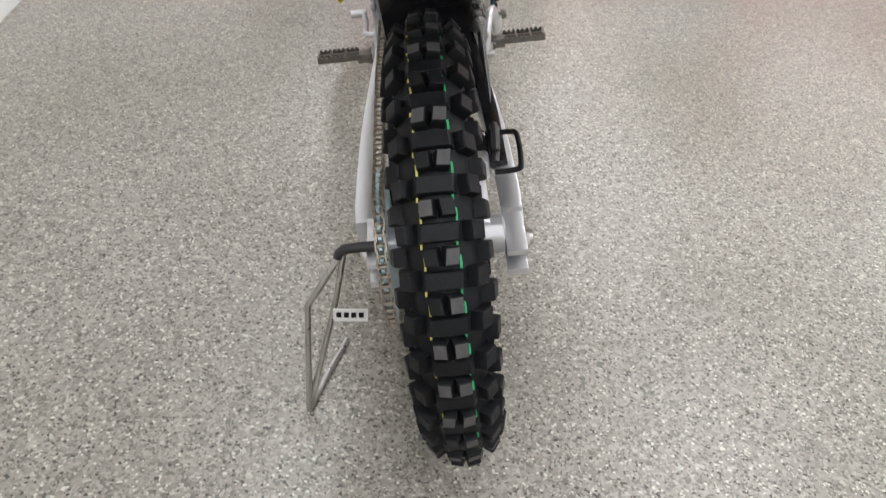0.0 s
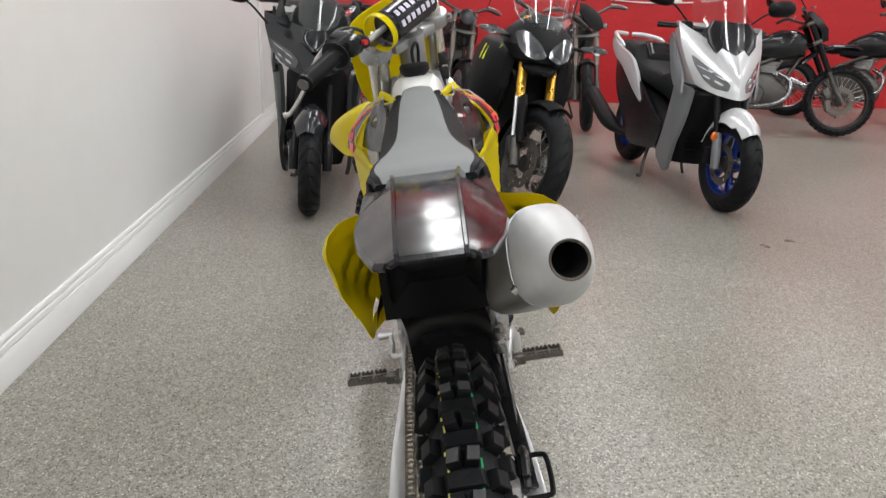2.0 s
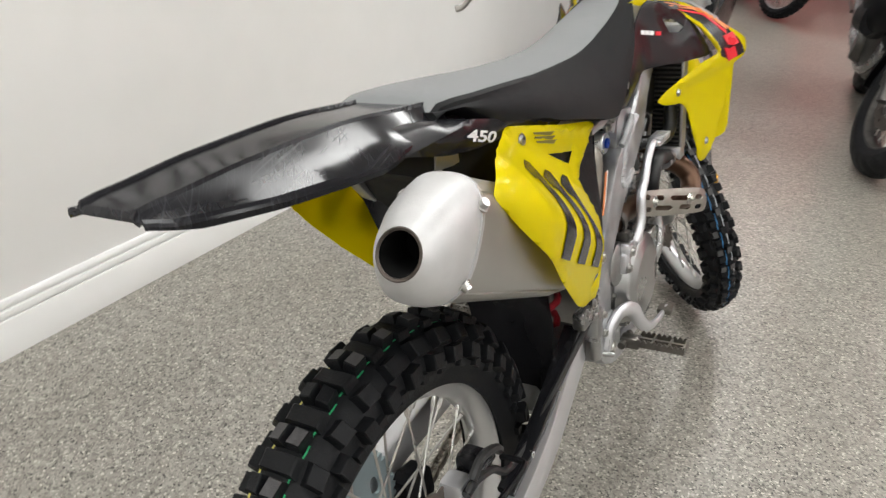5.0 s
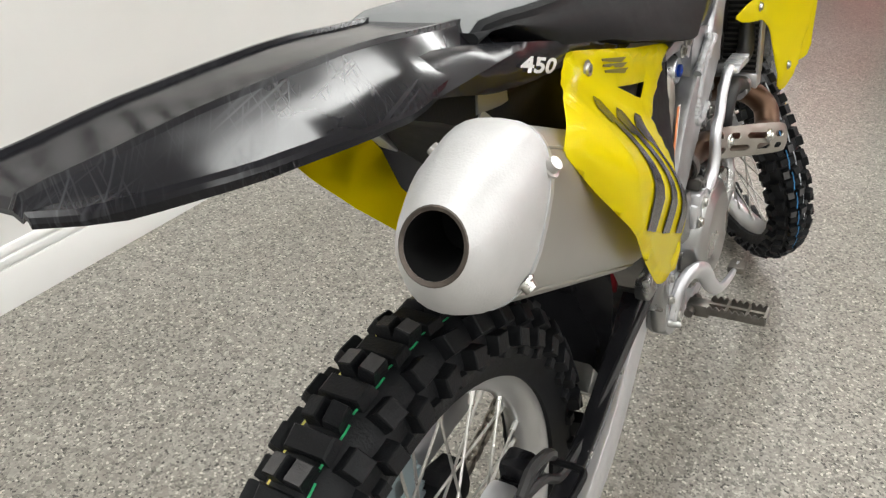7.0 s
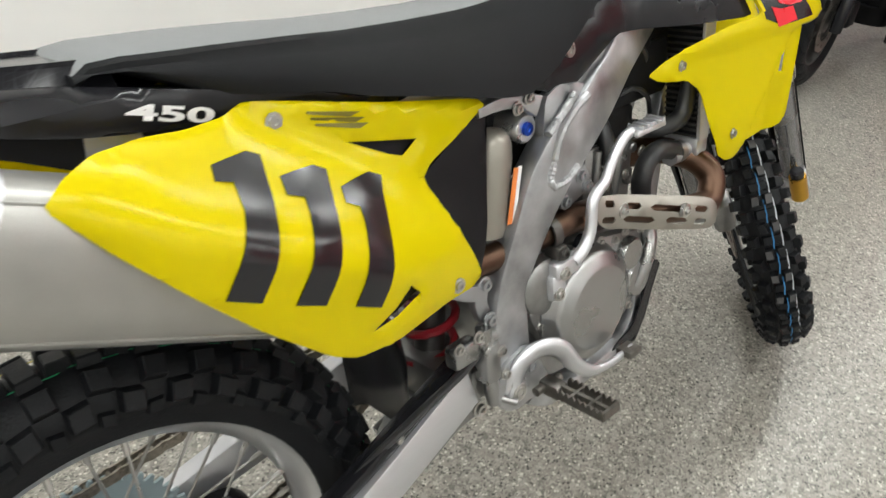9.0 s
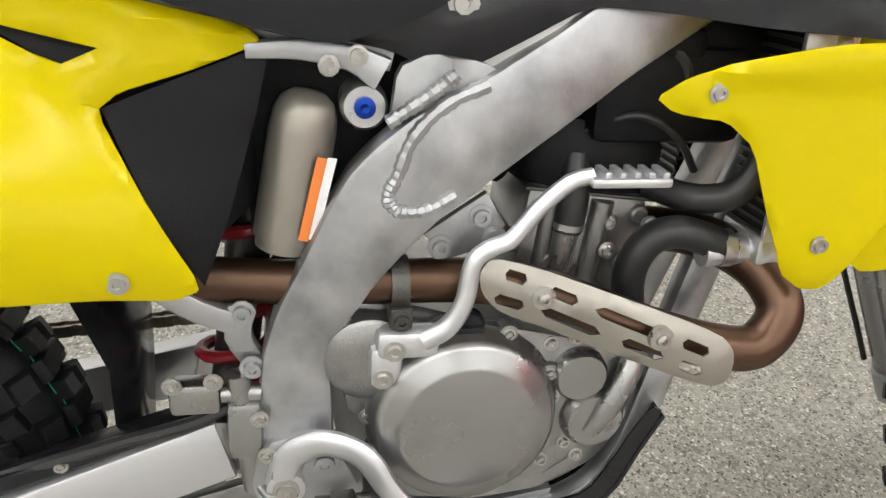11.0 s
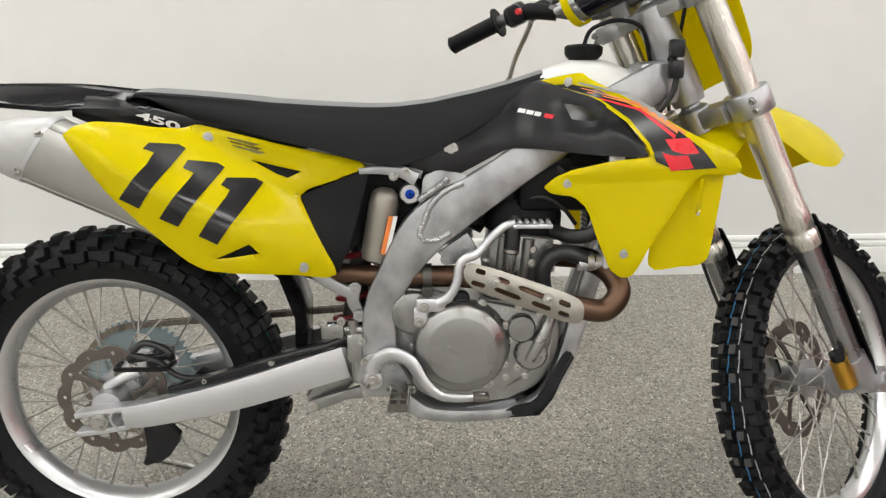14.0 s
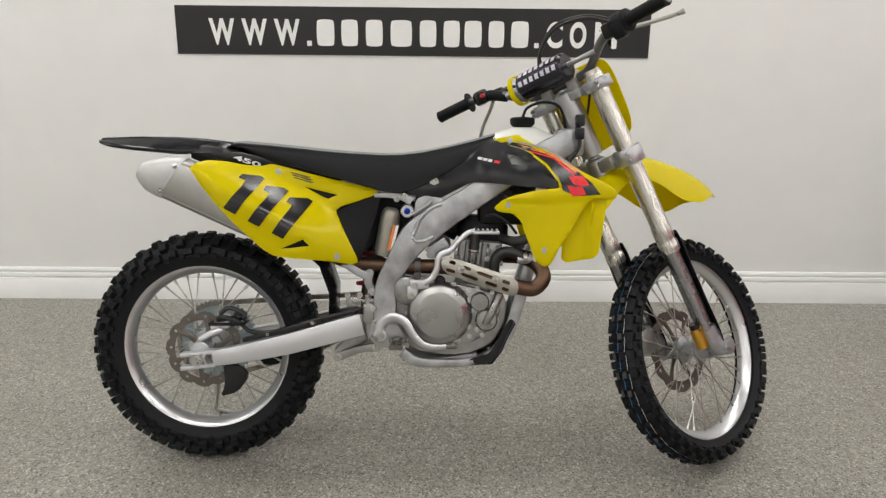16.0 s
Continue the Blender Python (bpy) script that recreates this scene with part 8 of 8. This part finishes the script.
def street_bike(label, m, tank_mat, fork_mat, wb, r_f, half_f, rim_mat, light="round", steer=0.0, knobs=0, screen=False, fender="low", fender_mat=None, guards=False, gold=False, height=1.0, mark=False, mirrors=True):
    """A motorcycle standing on its side stand: built along +y from the rear contact."""
    b = thing("motorcycle", label, "motorcycle", m, "parked vehicles")
    r_r = 0.32
    road_wheel(b, "rear_wheel", pose(0, 0, r_r), r_r, 0.068, 0.225, rim_mat, spokes=1, disc=0.11, knobs=0, two=False)
    rake = 26
    hd = Vector((0, wb - 0.36, 0.95 * height))
    S = Matrix.Translation(hd) @ pose(0, 0, 0, rake) @ pose(0, 0, 0, 0, 0, steer)
    down = (hd.z - r_f) / math.cos(radians(rake)) + 0.02
    road_wheel(b, "front_wheel", S @ pose(0, 0.055, -down, 0), r_f, half_f, r_f - 0.105 if not knobs else r_f - 0.066, rim_mat, spokes=1, disc=0.14, knobs=knobs)
    for sx in (-1, 1):
        bm = bmesh.new()
        rod(bm, (sx * 0.098, 0.03, -0.40), (sx * 0.098, 0.03, 0.10), 0.027, 16)
        part("fork_tube", bm, M_GOLD if gold else fork_mat, b, "gold fork tube" if gold else "", S)
        bm = bmesh.new()
        rod(bm, (sx * 0.098, 0.03, -down - 0.02), (sx * 0.098, 0.03, -0.33), 0.022, 14)
        rod(bm, (sx * 0.098, 0.045, -down - 0.03), (sx * 0.098, 0.03, -down + 0.14), 0.029, 12)
        part("fork_leg", bm, M_DARKSTEEL, b, m=S)
        bm = bmesh.new()
        box(bm, sx * 0.075 - 0.018, sx * 0.075 + 0.018, -0.075, -0.005, -down + 0.06, -down + 0.17, 0.01)
        part("brake_caliper", bm, M_DARKSTEEL, b, m=S)
    bm = bmesh.new()
    for z in (-0.10, 0.09):
        box(bm, -0.13, 0.13, -0.03, 0.06, z - 0.018, z + 0.018, 0.01)
    part("fork_clamp", bm, M_DARKSTEEL, b, m=S)
    bm = bmesh.new()
    hb = 0.20
    tube(bm, [(-0.40, -0.10, hb + 0.03), (-0.25, -0.05, hb + 0.03), (-0.12, 0.0, hb - 0.05), (0, 0.01, hb - 0.08), (0.12, 0.0, hb - 0.05), (0.25, -0.05, hb + 0.03), (0.40, -0.10, hb + 0.03)], [0.017, 0.017, 0.012, 0.012, 0.012, 0.017, 0.017], 10, 5)
    part("handlebar", bm, M_DARKSTEEL, b, m=S)
    for sx in (-1, 1):
        bm = bmesh.new()
        tube(bm, [(sx * 0.24, 0.03, hb + 0.02), (sx * 0.32, 0.03, hb + 0.01), (sx * 0.40, -0.02, hb + 0.0)], 0.006, 8, 3)
        part("lever", bm, M_STEEL, b, m=S)
        if mirrors:
            bm = bmesh.new()
            tube(bm, [(sx * 0.25, -0.03, hb + 0.03), (sx * 0.29, -0.06, hb + 0.16), (sx * 0.33, -0.10, hb + 0.24)], 0.006, 8, 3)
            lo = []
            for y, k in ((-0.135, 0.85), (-0.128, 1.0), (-0.11, 0.95), (-0.085, 0.5)):
                lo.append([(sx * 0.35 + 0.072 * k * math.cos(t), y, hb + 0.25 + 0.048 * k * math.sin(t)) for t in (2 * math.pi * q / 16 for q in range(16))])
            rings(bm, lo)
            part("mirror", bm, M_BLACKMAT, b, "black mirror", S)
        if guards:
            bm = bmesh.new()
            lo = []
            for x, hh in ((0.20, 0.025), (0.26, 0.05), (0.34, 0.06), (0.41, 0.05), (0.44, 0.02)):
                o = [(sx * x, 0.075 - 0.35 * (x - 0.26) - 0.4 * (z * z) * 8, hb + 0.02 + z) for z in (-hh, -hh / 2, 0, hh / 2, hh)]
                lo.append(o + [(p[0], p[1] - 0.008, p[2]) for p in o[::-1]])
            rings(bm, lo)
            part("hand_guard", bm, M_BLACKMAT, b, "black hand guard", S)
    # body
    part("fuel_tank", loft_y([(wb - 0.92, 0.10, 0.70, 0.80), (wb - 0.80, 0.15, 0.68, 0.90), (wb - 0.62, 0.185, 0.68, 0.985 * height), (wb - 0.48, 0.175, 0.70, 0.99 * height), (wb - 0.38, 0.11, 0.74, 0.94 * height)], 0.65), tank_mat, b)
    part("seat", loft_y([(wb - 0.86, 0.10, 0.74, 0.82), (wb - 1.02, 0.14, 0.72, 0.80), (0.22, 0.145, 0.74, 0.84), (0.0, 0.13, 0.77, 0.87), (-0.22, 0.09, 0.80, 0.87)], 0.6), M_SEATBLACK, b)
    part("tail", loft_y([(0.10, 0.10, 0.66, 0.76), (-0.15, 0.09, 0.72, 0.80), (-0.38, 0.06, 0.74, 0.79)]), M_BLACKPL, b)
    bm = loft_y([(0.38, 0.14, 0.30, 0.56), (0.55, 0.17, 0.22, 0.62), (0.78, 0.165, 0.22, 0.58), (0.92, 0.11, 0.26, 0.46)], 0.6)
    lathe(bm, [(-0.21, 0.0), (-0.21, 0.085), (-0.18, 0.10), (0.18, 0.10), (0.205, 0.09), (0.205, 0.0)], 24, "x", Matrix.Translation((0, 0.62, 0.37)))
    part("engine", bm, M_DARKSTEEL, b)
    bm = bmesh.new()
    for k in range(6):
        box(bm, -0.10, 0.10, 0.62 + 0.012 * k, 0.80 + 0.012 * k, 0.58 + 0.022 * k, 0.59 + 0.022 * k, 0.002)
    box(bm, -0.07, 0.07, 0.65, 0.81, 0.56, 0.72, 0.01)
    tagged(part("cylinder", bm, M_CAST, b), kind="stuff")
    for sx in (-1, 1):
        bm = bmesh.new()
        tube(bm, [hd + Vector((sx * 0.03, -0.02, -0.06)), hd + Vector((sx * 0.12, -0.25, -0.22)), Vector((sx * 0.15, 0.45, 0.55)), Vector((sx * 0.13, 0.36, 0.36))], 0.02, 10, 4)
        tube(bm, [hd + Vector((sx * 0.03, 0.0, -0.12)), Vector((sx * 0.08, wb - 0.55, 0.45)), Vector((sx * 0.10, wb - 0.65, 0.26))], 0.016, 10, 4)
        part("frame_tube", bm, M_DARKSTEEL, b)
        bm = bmesh.new()
        beam(bm, [(sx * 0.10, 0.40, 0.40), (sx * 0.10, 0.2, 0.36), (sx * 0.10, 0.0, 0.32)], 0.028, 0.016, 3)
        part("swing_arm", bm, M_CAST, b)
    bm = bmesh.new()
    tube(bm, [(0.06, 0.84, 0.58), (0.10, 0.95, 0.50), (0.12, 0.92, 0.34), (0.14, 0.7, 0.26), (0.16, 0.35, 0.28)], 0.022, 12, 5)
    part("exhaust_pipe", bm, M_PIPE if screen else M_CHROME, b)
    bm = bmesh.new()
    tube(bm, [(0.16, 0.35, 0.28), (0.17, 0.2, 0.34), (0.19, -0.30, 0.50)], [0.03, 0.05, 0.055], 14, 4)
    part("silencer", bm, M_FRAME if screen else M_CHROME, b)
    bm = bmesh.new()
    tube(bm, [(-0.12, 0.55, 0.28), (-0.20, 0.52, 0.14), (-0.27, 0.50, 0.01)], 0.011, 8, 3)
    part("side_stand", bm, M_DARKSTEEL, b)
    fm = fender_mat or tank_mat
    bm = bmesh.new()
    lo = []
    if fender == "low":
        for a in range(-75, 50, 12):
            rad = r_f + 0.022
            cy, cz = 0.055 + rad * math.sin(radians(a)), -down + rad * math.cos(radians(a))
            n = (math.sin(radians(a)), math.cos(radians(a)))
            o = [((half_f + 0.018) * u, cy - n[0] * 0.035 * u * u, cz - n[1] * 0.035 * u * u) for u in np.linspace(-1, 1, 7)]
            lo.append(o + [(x * 0.95, y - n[0] * 0.005, z - n[1] * 0.005) for x, y, z in o[::-1]])
    else:
        for y, z, hw in ((-0.15, -0.20, 0.05), (0.0, -0.16, 0.07), (0.15, -0.165, 0.075), (0.30, -0.22, 0.07), (0.40, -0.29, 0.045)):
            o = [(hw * u, y, z - 0.04 * abs(u) ** 2.5) for u in np.linspace(-1, 1, 9)]
            lo.append(o + [(x, yy, zz - 0.004) for x, yy, zz in o[::-1]])
    rings(bm, lo)
    part("front_fender", bm, fm, b, m=S)
    if light == "round":
        bm = bmesh.new()
        lathe(bm, [(-0.06, 0.02), (-0.04, 0.06), (0.02, 0.078), (0.04, 0.08), (0.044, 0.072)], 24, "y", Matrix.Translation((0, 0.10, 0.02)))
        part("headlight", bm, M_BLACKPL, b, m=S)
        bm = bmesh.new()
        lathe(bm, [(0.040, 0.072), (0.050, 0.05), (0.054, 0.0)], 24, "y", Matrix.Translation((0, 0.10, 0.02)))
        part("headlight_lens", bm, M_LENS, b, m=S)
        for sx in (-1, 1):
            bm = bmesh.new()
            rod(bm, (sx * 0.10, 0.06, -0.02), (sx * 0.17, 0.07, -0.02), 0.007, 8)
            lathe(bm, [(0.05, 0.012), (0.07, 0.026), (0.095, 0.022), (0.10, 0.008)], 12, "y", Matrix.Translation((sx * 0.18, 0, -0.02)))
            part("indicator", bm, M_LAMPGREY, b, m=S)
    elif light == "plate":
        bm = bmesh.new()
        lo = [[(-w, y, z), (w, y, z), (w * 0.9, y - 0.06, z), (-w * 0.9, y - 0.06, z)] for z, w, y in ((-0.12, 0.07, 0.13), (-0.02, 0.11, 0.15), (0.10, 0.11, 0.12), (0.20, 0.08, 0.08))]
        rings(bm, lo)
        part("headlight_mask", bm, fm, b, m=S)
        bm = bmesh.new()
        lathe(bm, [(0.0, 0.06), (0.012, 0.045), (0.016, 0.0)], 20, "y", Matrix.Translation((0, 0.148, -0.02)))
        part("headlight_lens", bm, M_LENS, b, m=S)
    return b, S, hd


scooter("dark grey touring scooter with a clear windscreen", facing((-0.630, 3.24), (-0.655, 4.82), -3), M_BIKEGREY, M_BIKEGREY, M_DARKSTEEL, 1.58, True)
scooter("silver white scooter with blue wheels on its stand", facing((1.81, 3.42), (1.70, 4.98), -4), M_SILVER, M_SILVER2, M_BLUERIM, 1.56, False)
adv, S_adv, hd = street_bike("black adventure motorcycle with gold forks and hand guards", facing((0.500, 3.10), (0.395, 4.61), -10), M_BIKEGREY, M_GOLD, 1.51, 0.335, 0.058, M_DARKSTEEL, light="none", steer=18, guards=True, gold=True, height=1.05, fender_mat=M_BLACKMAT, mirrors=True)
# nose fairing, twin lamps and screen of the adventure motorcycle
part("nose_fairing", loft_z([(0.82, 0.06, 1.10, 1.36), (0.87, 0.16, 1.06, 1.40), (0.94, 0.205, 1.02, 1.385), (1.01, 0.195, 1.02, 1.33), (1.07, 0.13, 1.04, 1.27), (1.12, 0.06, 1.06, 1.20)], 0.9), M_BLACKMAT, adv)
part("beak", loft_y([(1.10, 0.10, 0.78, 0.86), (1.32, 0.10, 0.80, 0.87), (1.42, 0.06, 0.80, 0.85), (1.47, 0.02, 0.81, 0.83)]), M_BLACKMAT, adv)
for sx in (-1, 1):
    LAMP = round_outline([(0.018, 0.905), (0.075, 0.885), (0.128, 0.915), (0.150, 0.985), (0.110, 1.000), (0.045, 0.955)], 0.2, 1)
    def lamp_piece(k, lift):
        bm = bmesh.new()
        panel(bm, [(0.086 + (x - 0.085) * 1.28 * k, 0.945 + (z - 0.940) * 1.28 * k) for x, z in LAMP], lambda x, z: 0.0, 0.02, res=0.03)
        for v in bm.verts:
            x, z, off = v.co.y, v.co.z, v.co.x
            v.co = (sx * x, 1.405 - 0.7 * (z - 0.92) - 3.0 * x * x + off + lift, z)
        return bm
    lamp = part("headlight", lamp_piece(1.0, 0.022), M_LAMPGREY, adv, "slanted clear headlight")
    part("lamp_bowl", lamp_piece(0.6, 0.025), M_HEADLAMP, lamp)
    bm = bmesh.new()
    rings(bm, [ellip_loop((sx * cx, y, (zb + zt_) / 2), w, (zt_ - zb) / 2, p=0.8) for y, cx, w, zb, zt_ in ((0.58, 0.13, 0.04, 0.64, 0.84), (0.70, 0.165, 0.09, 0.55, 0.93), (0.85, 0.185, 0.105, 0.47, 0.965), (1.02, 0.19, 0.095, 0.46, 0.965), (1.16, 0.18, 0.07, 0.56, 0.95), (1.25, 0.16, 0.03, 0.68, 0.90))])
    part("side_fairing", bm, M_BLACKMAT, adv, "black side fairing")
    bm = bmesh.new()
    rings(bm, [ellip_loop((sx * cx, y, z), w, 0.07, p=0.8) for y, cx, w, z in ((0.80, 0.21, 0.05, 0.55), (0.95, 0.235, 0.06, 0.54), (1.08, 0.225, 0.04, 0.55))])
    part("crash_guard", bm, M_BLACKMAT, adv)
    for k, (ya, za, yb_, zb_) in enumerate(((1.02, 0.82, 1.03, 0.905), (1.07, 0.82, 1.07, 0.895), (1.17, 0.84, 1.19, 0.92))):
        bm = bmesh.new()
        beam(bm, [(sx * (0.274 - 0.006 * k if k < 2 else 0.226), ya, za), (sx * (0.256 - 0.010 * k if k < 2 else 0.198), yb_, zb_)], 0.009, 0.008, 1)
        part("yellow_mark", bm, M_YELLOWMARK, adv)
    bm = bmesh.new()
    beam(bm, [(sx * 0.098, 0.062, -0.66), (sx * 0.100, 0.072, -0.48), (sx * 0.098, 0.066, -0.395)], [0.034, 0.032, 0.028], 0.012, 3)
    part("fork_guard", bm, M_BLACKMAT, adv, m=S_adv)
    bm = bmesh.new()
    rod(bm, (sx * 0.128, 0.05, -0.62), (sx * 0.128, 0.045, -0.40), 0.010, 10)
    part("fork_edge", bm, M_ALU, adv, "bright fork leg", S_adv)
    bm = bmesh.new()
    rings(bm, [ellip_loop((sx * x, y, z), 0.03, hh, p=0.8) for x, y, z, hh in ((0.24, 1.30, 0.985, 0.010), (0.30, 1.31, 0.99, 0.024), (0.34, 1.29, 0.99, 0.012))])
    part("indicator", bm, M_LAMPGREY, adv)
    bm = bmesh.new()
    rod(bm, (sx * 0.17, 1.25, 0.97), (sx * 0.30, 1.30, 0.985), 0.010, 8)
    part("indicator_stalk", bm, M_BLACKMAT, adv)
    bm = bmesh.new()
    beam(bm, [(sx * 0.26, 0.25, 0.45), (sx * 0.27, 0.0, 0.47)], 0.01, 0.01, 1)
    part("pannier_rail", bm, M_DARKSTEEL, adv)
part("radiator", loft_z([(0.42, 0.10, 0.90, 1.02), (0.50, 0.16, 0.88, 1.10), (0.70, 0.17, 0.88, 1.13), (0.84, 0.16, 0.90, 1.14)]), M_BLACKMAT, adv)
windscreen(adv, [(1.02, 1.31, 0.10, 0.06), (1.12, 1.26, 0.17, 0.12), (1.26, 1.18, 0.18, 0.14), (1.38, 1.11, 0.15, 0.11), (1.42, 1.09, 0.09, 0.05)])
# screen reflections put into shape: clear rods added where its bright streaks run
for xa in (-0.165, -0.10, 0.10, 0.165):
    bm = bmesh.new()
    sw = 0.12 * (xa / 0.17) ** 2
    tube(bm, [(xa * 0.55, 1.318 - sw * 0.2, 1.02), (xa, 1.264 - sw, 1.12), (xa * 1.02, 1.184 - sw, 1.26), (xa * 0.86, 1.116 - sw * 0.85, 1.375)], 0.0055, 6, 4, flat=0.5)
    part("glint_rod", bm, M_LENS, adv)

street_bike("black dual-sport motorcycle parked by the red wall", facing((4.12, 6.25), (2.78, 6.75), -6), M_BLACKPL, M_BLACKMAT, 1.42, 0.335, 0.044, M_DARKSTEEL, light="plate", knobs=36, fender="high", steer=10)
street_bike("black dual-purpose motorcycle with a grey front fender", facing((-0.47, 6.90), (-0.93, 8.05), -6), M_BLACKPL, M_BLACKMAT, 1.40, 0.335, 0.044, M_RIM, light="round", knobs=36, fender="high", fender_mat=M_SILVER2, steer=22)
street_bike("black retro motorcycle with round headlight by the red wall", facing((0.42, 6.6), (0.40, 8.0), -6), M_BLACKPL, M_DISC, 1.42, 0.32, 0.055, M_RIM, light="round", steer=10)
street_bike("black scrambler motorcycle with spoked wheels", facing((1.64, 6.30), (1.42, 7.70), -6), M_BIKEGREY, M_DISC, 1.42, 0.33, 0.055, M_RIM, light="round", steer=-22)
street_bike("black motorcycle with a round headlight by the red wall", facing((5.35, 6.9), (4.35, 7.75), -6), M_BLACKPL, M_CHROME, 1.40, 0.32, 0.05, M_RIM, light="round")


# ---- blocks of the red wall ----
bm = bmesh.new()
box(bm, -0.1975, 0.1975, -0.003, 0.0, -0.0975, 0.0975, 0.0012, seg=1)
block = mesh_of("block", bm, smooth=False)
block.materials.append(M_RED)
rest = bmesh.new()
for row in range(16):
    z = 0.1 + 0.2 * row
    for k in range(27):
        x = RED_X0 + 0.2 + 0.4 * k - (0.2 if row % 2 else 0.0)
        if x - 0.2 < RED_X0 - 0.01 or x + 0.2 > FAR_X:
            continue
        if x < 6.2 and z < 2.7:
            ob = part("block", block, M_RED, north, m=Matrix.Translation((x, BACK_Y - 0.0005, z)))
        else:
            box(rest, x - 0.1975, x + 0.1975, BACK_Y - 0.0035, BACK_Y - 0.0005, z - 0.0975, z + 0.0975)
tagged(part("far_blocks", rest, M_RED, north, smooth=False), kind="stuff")
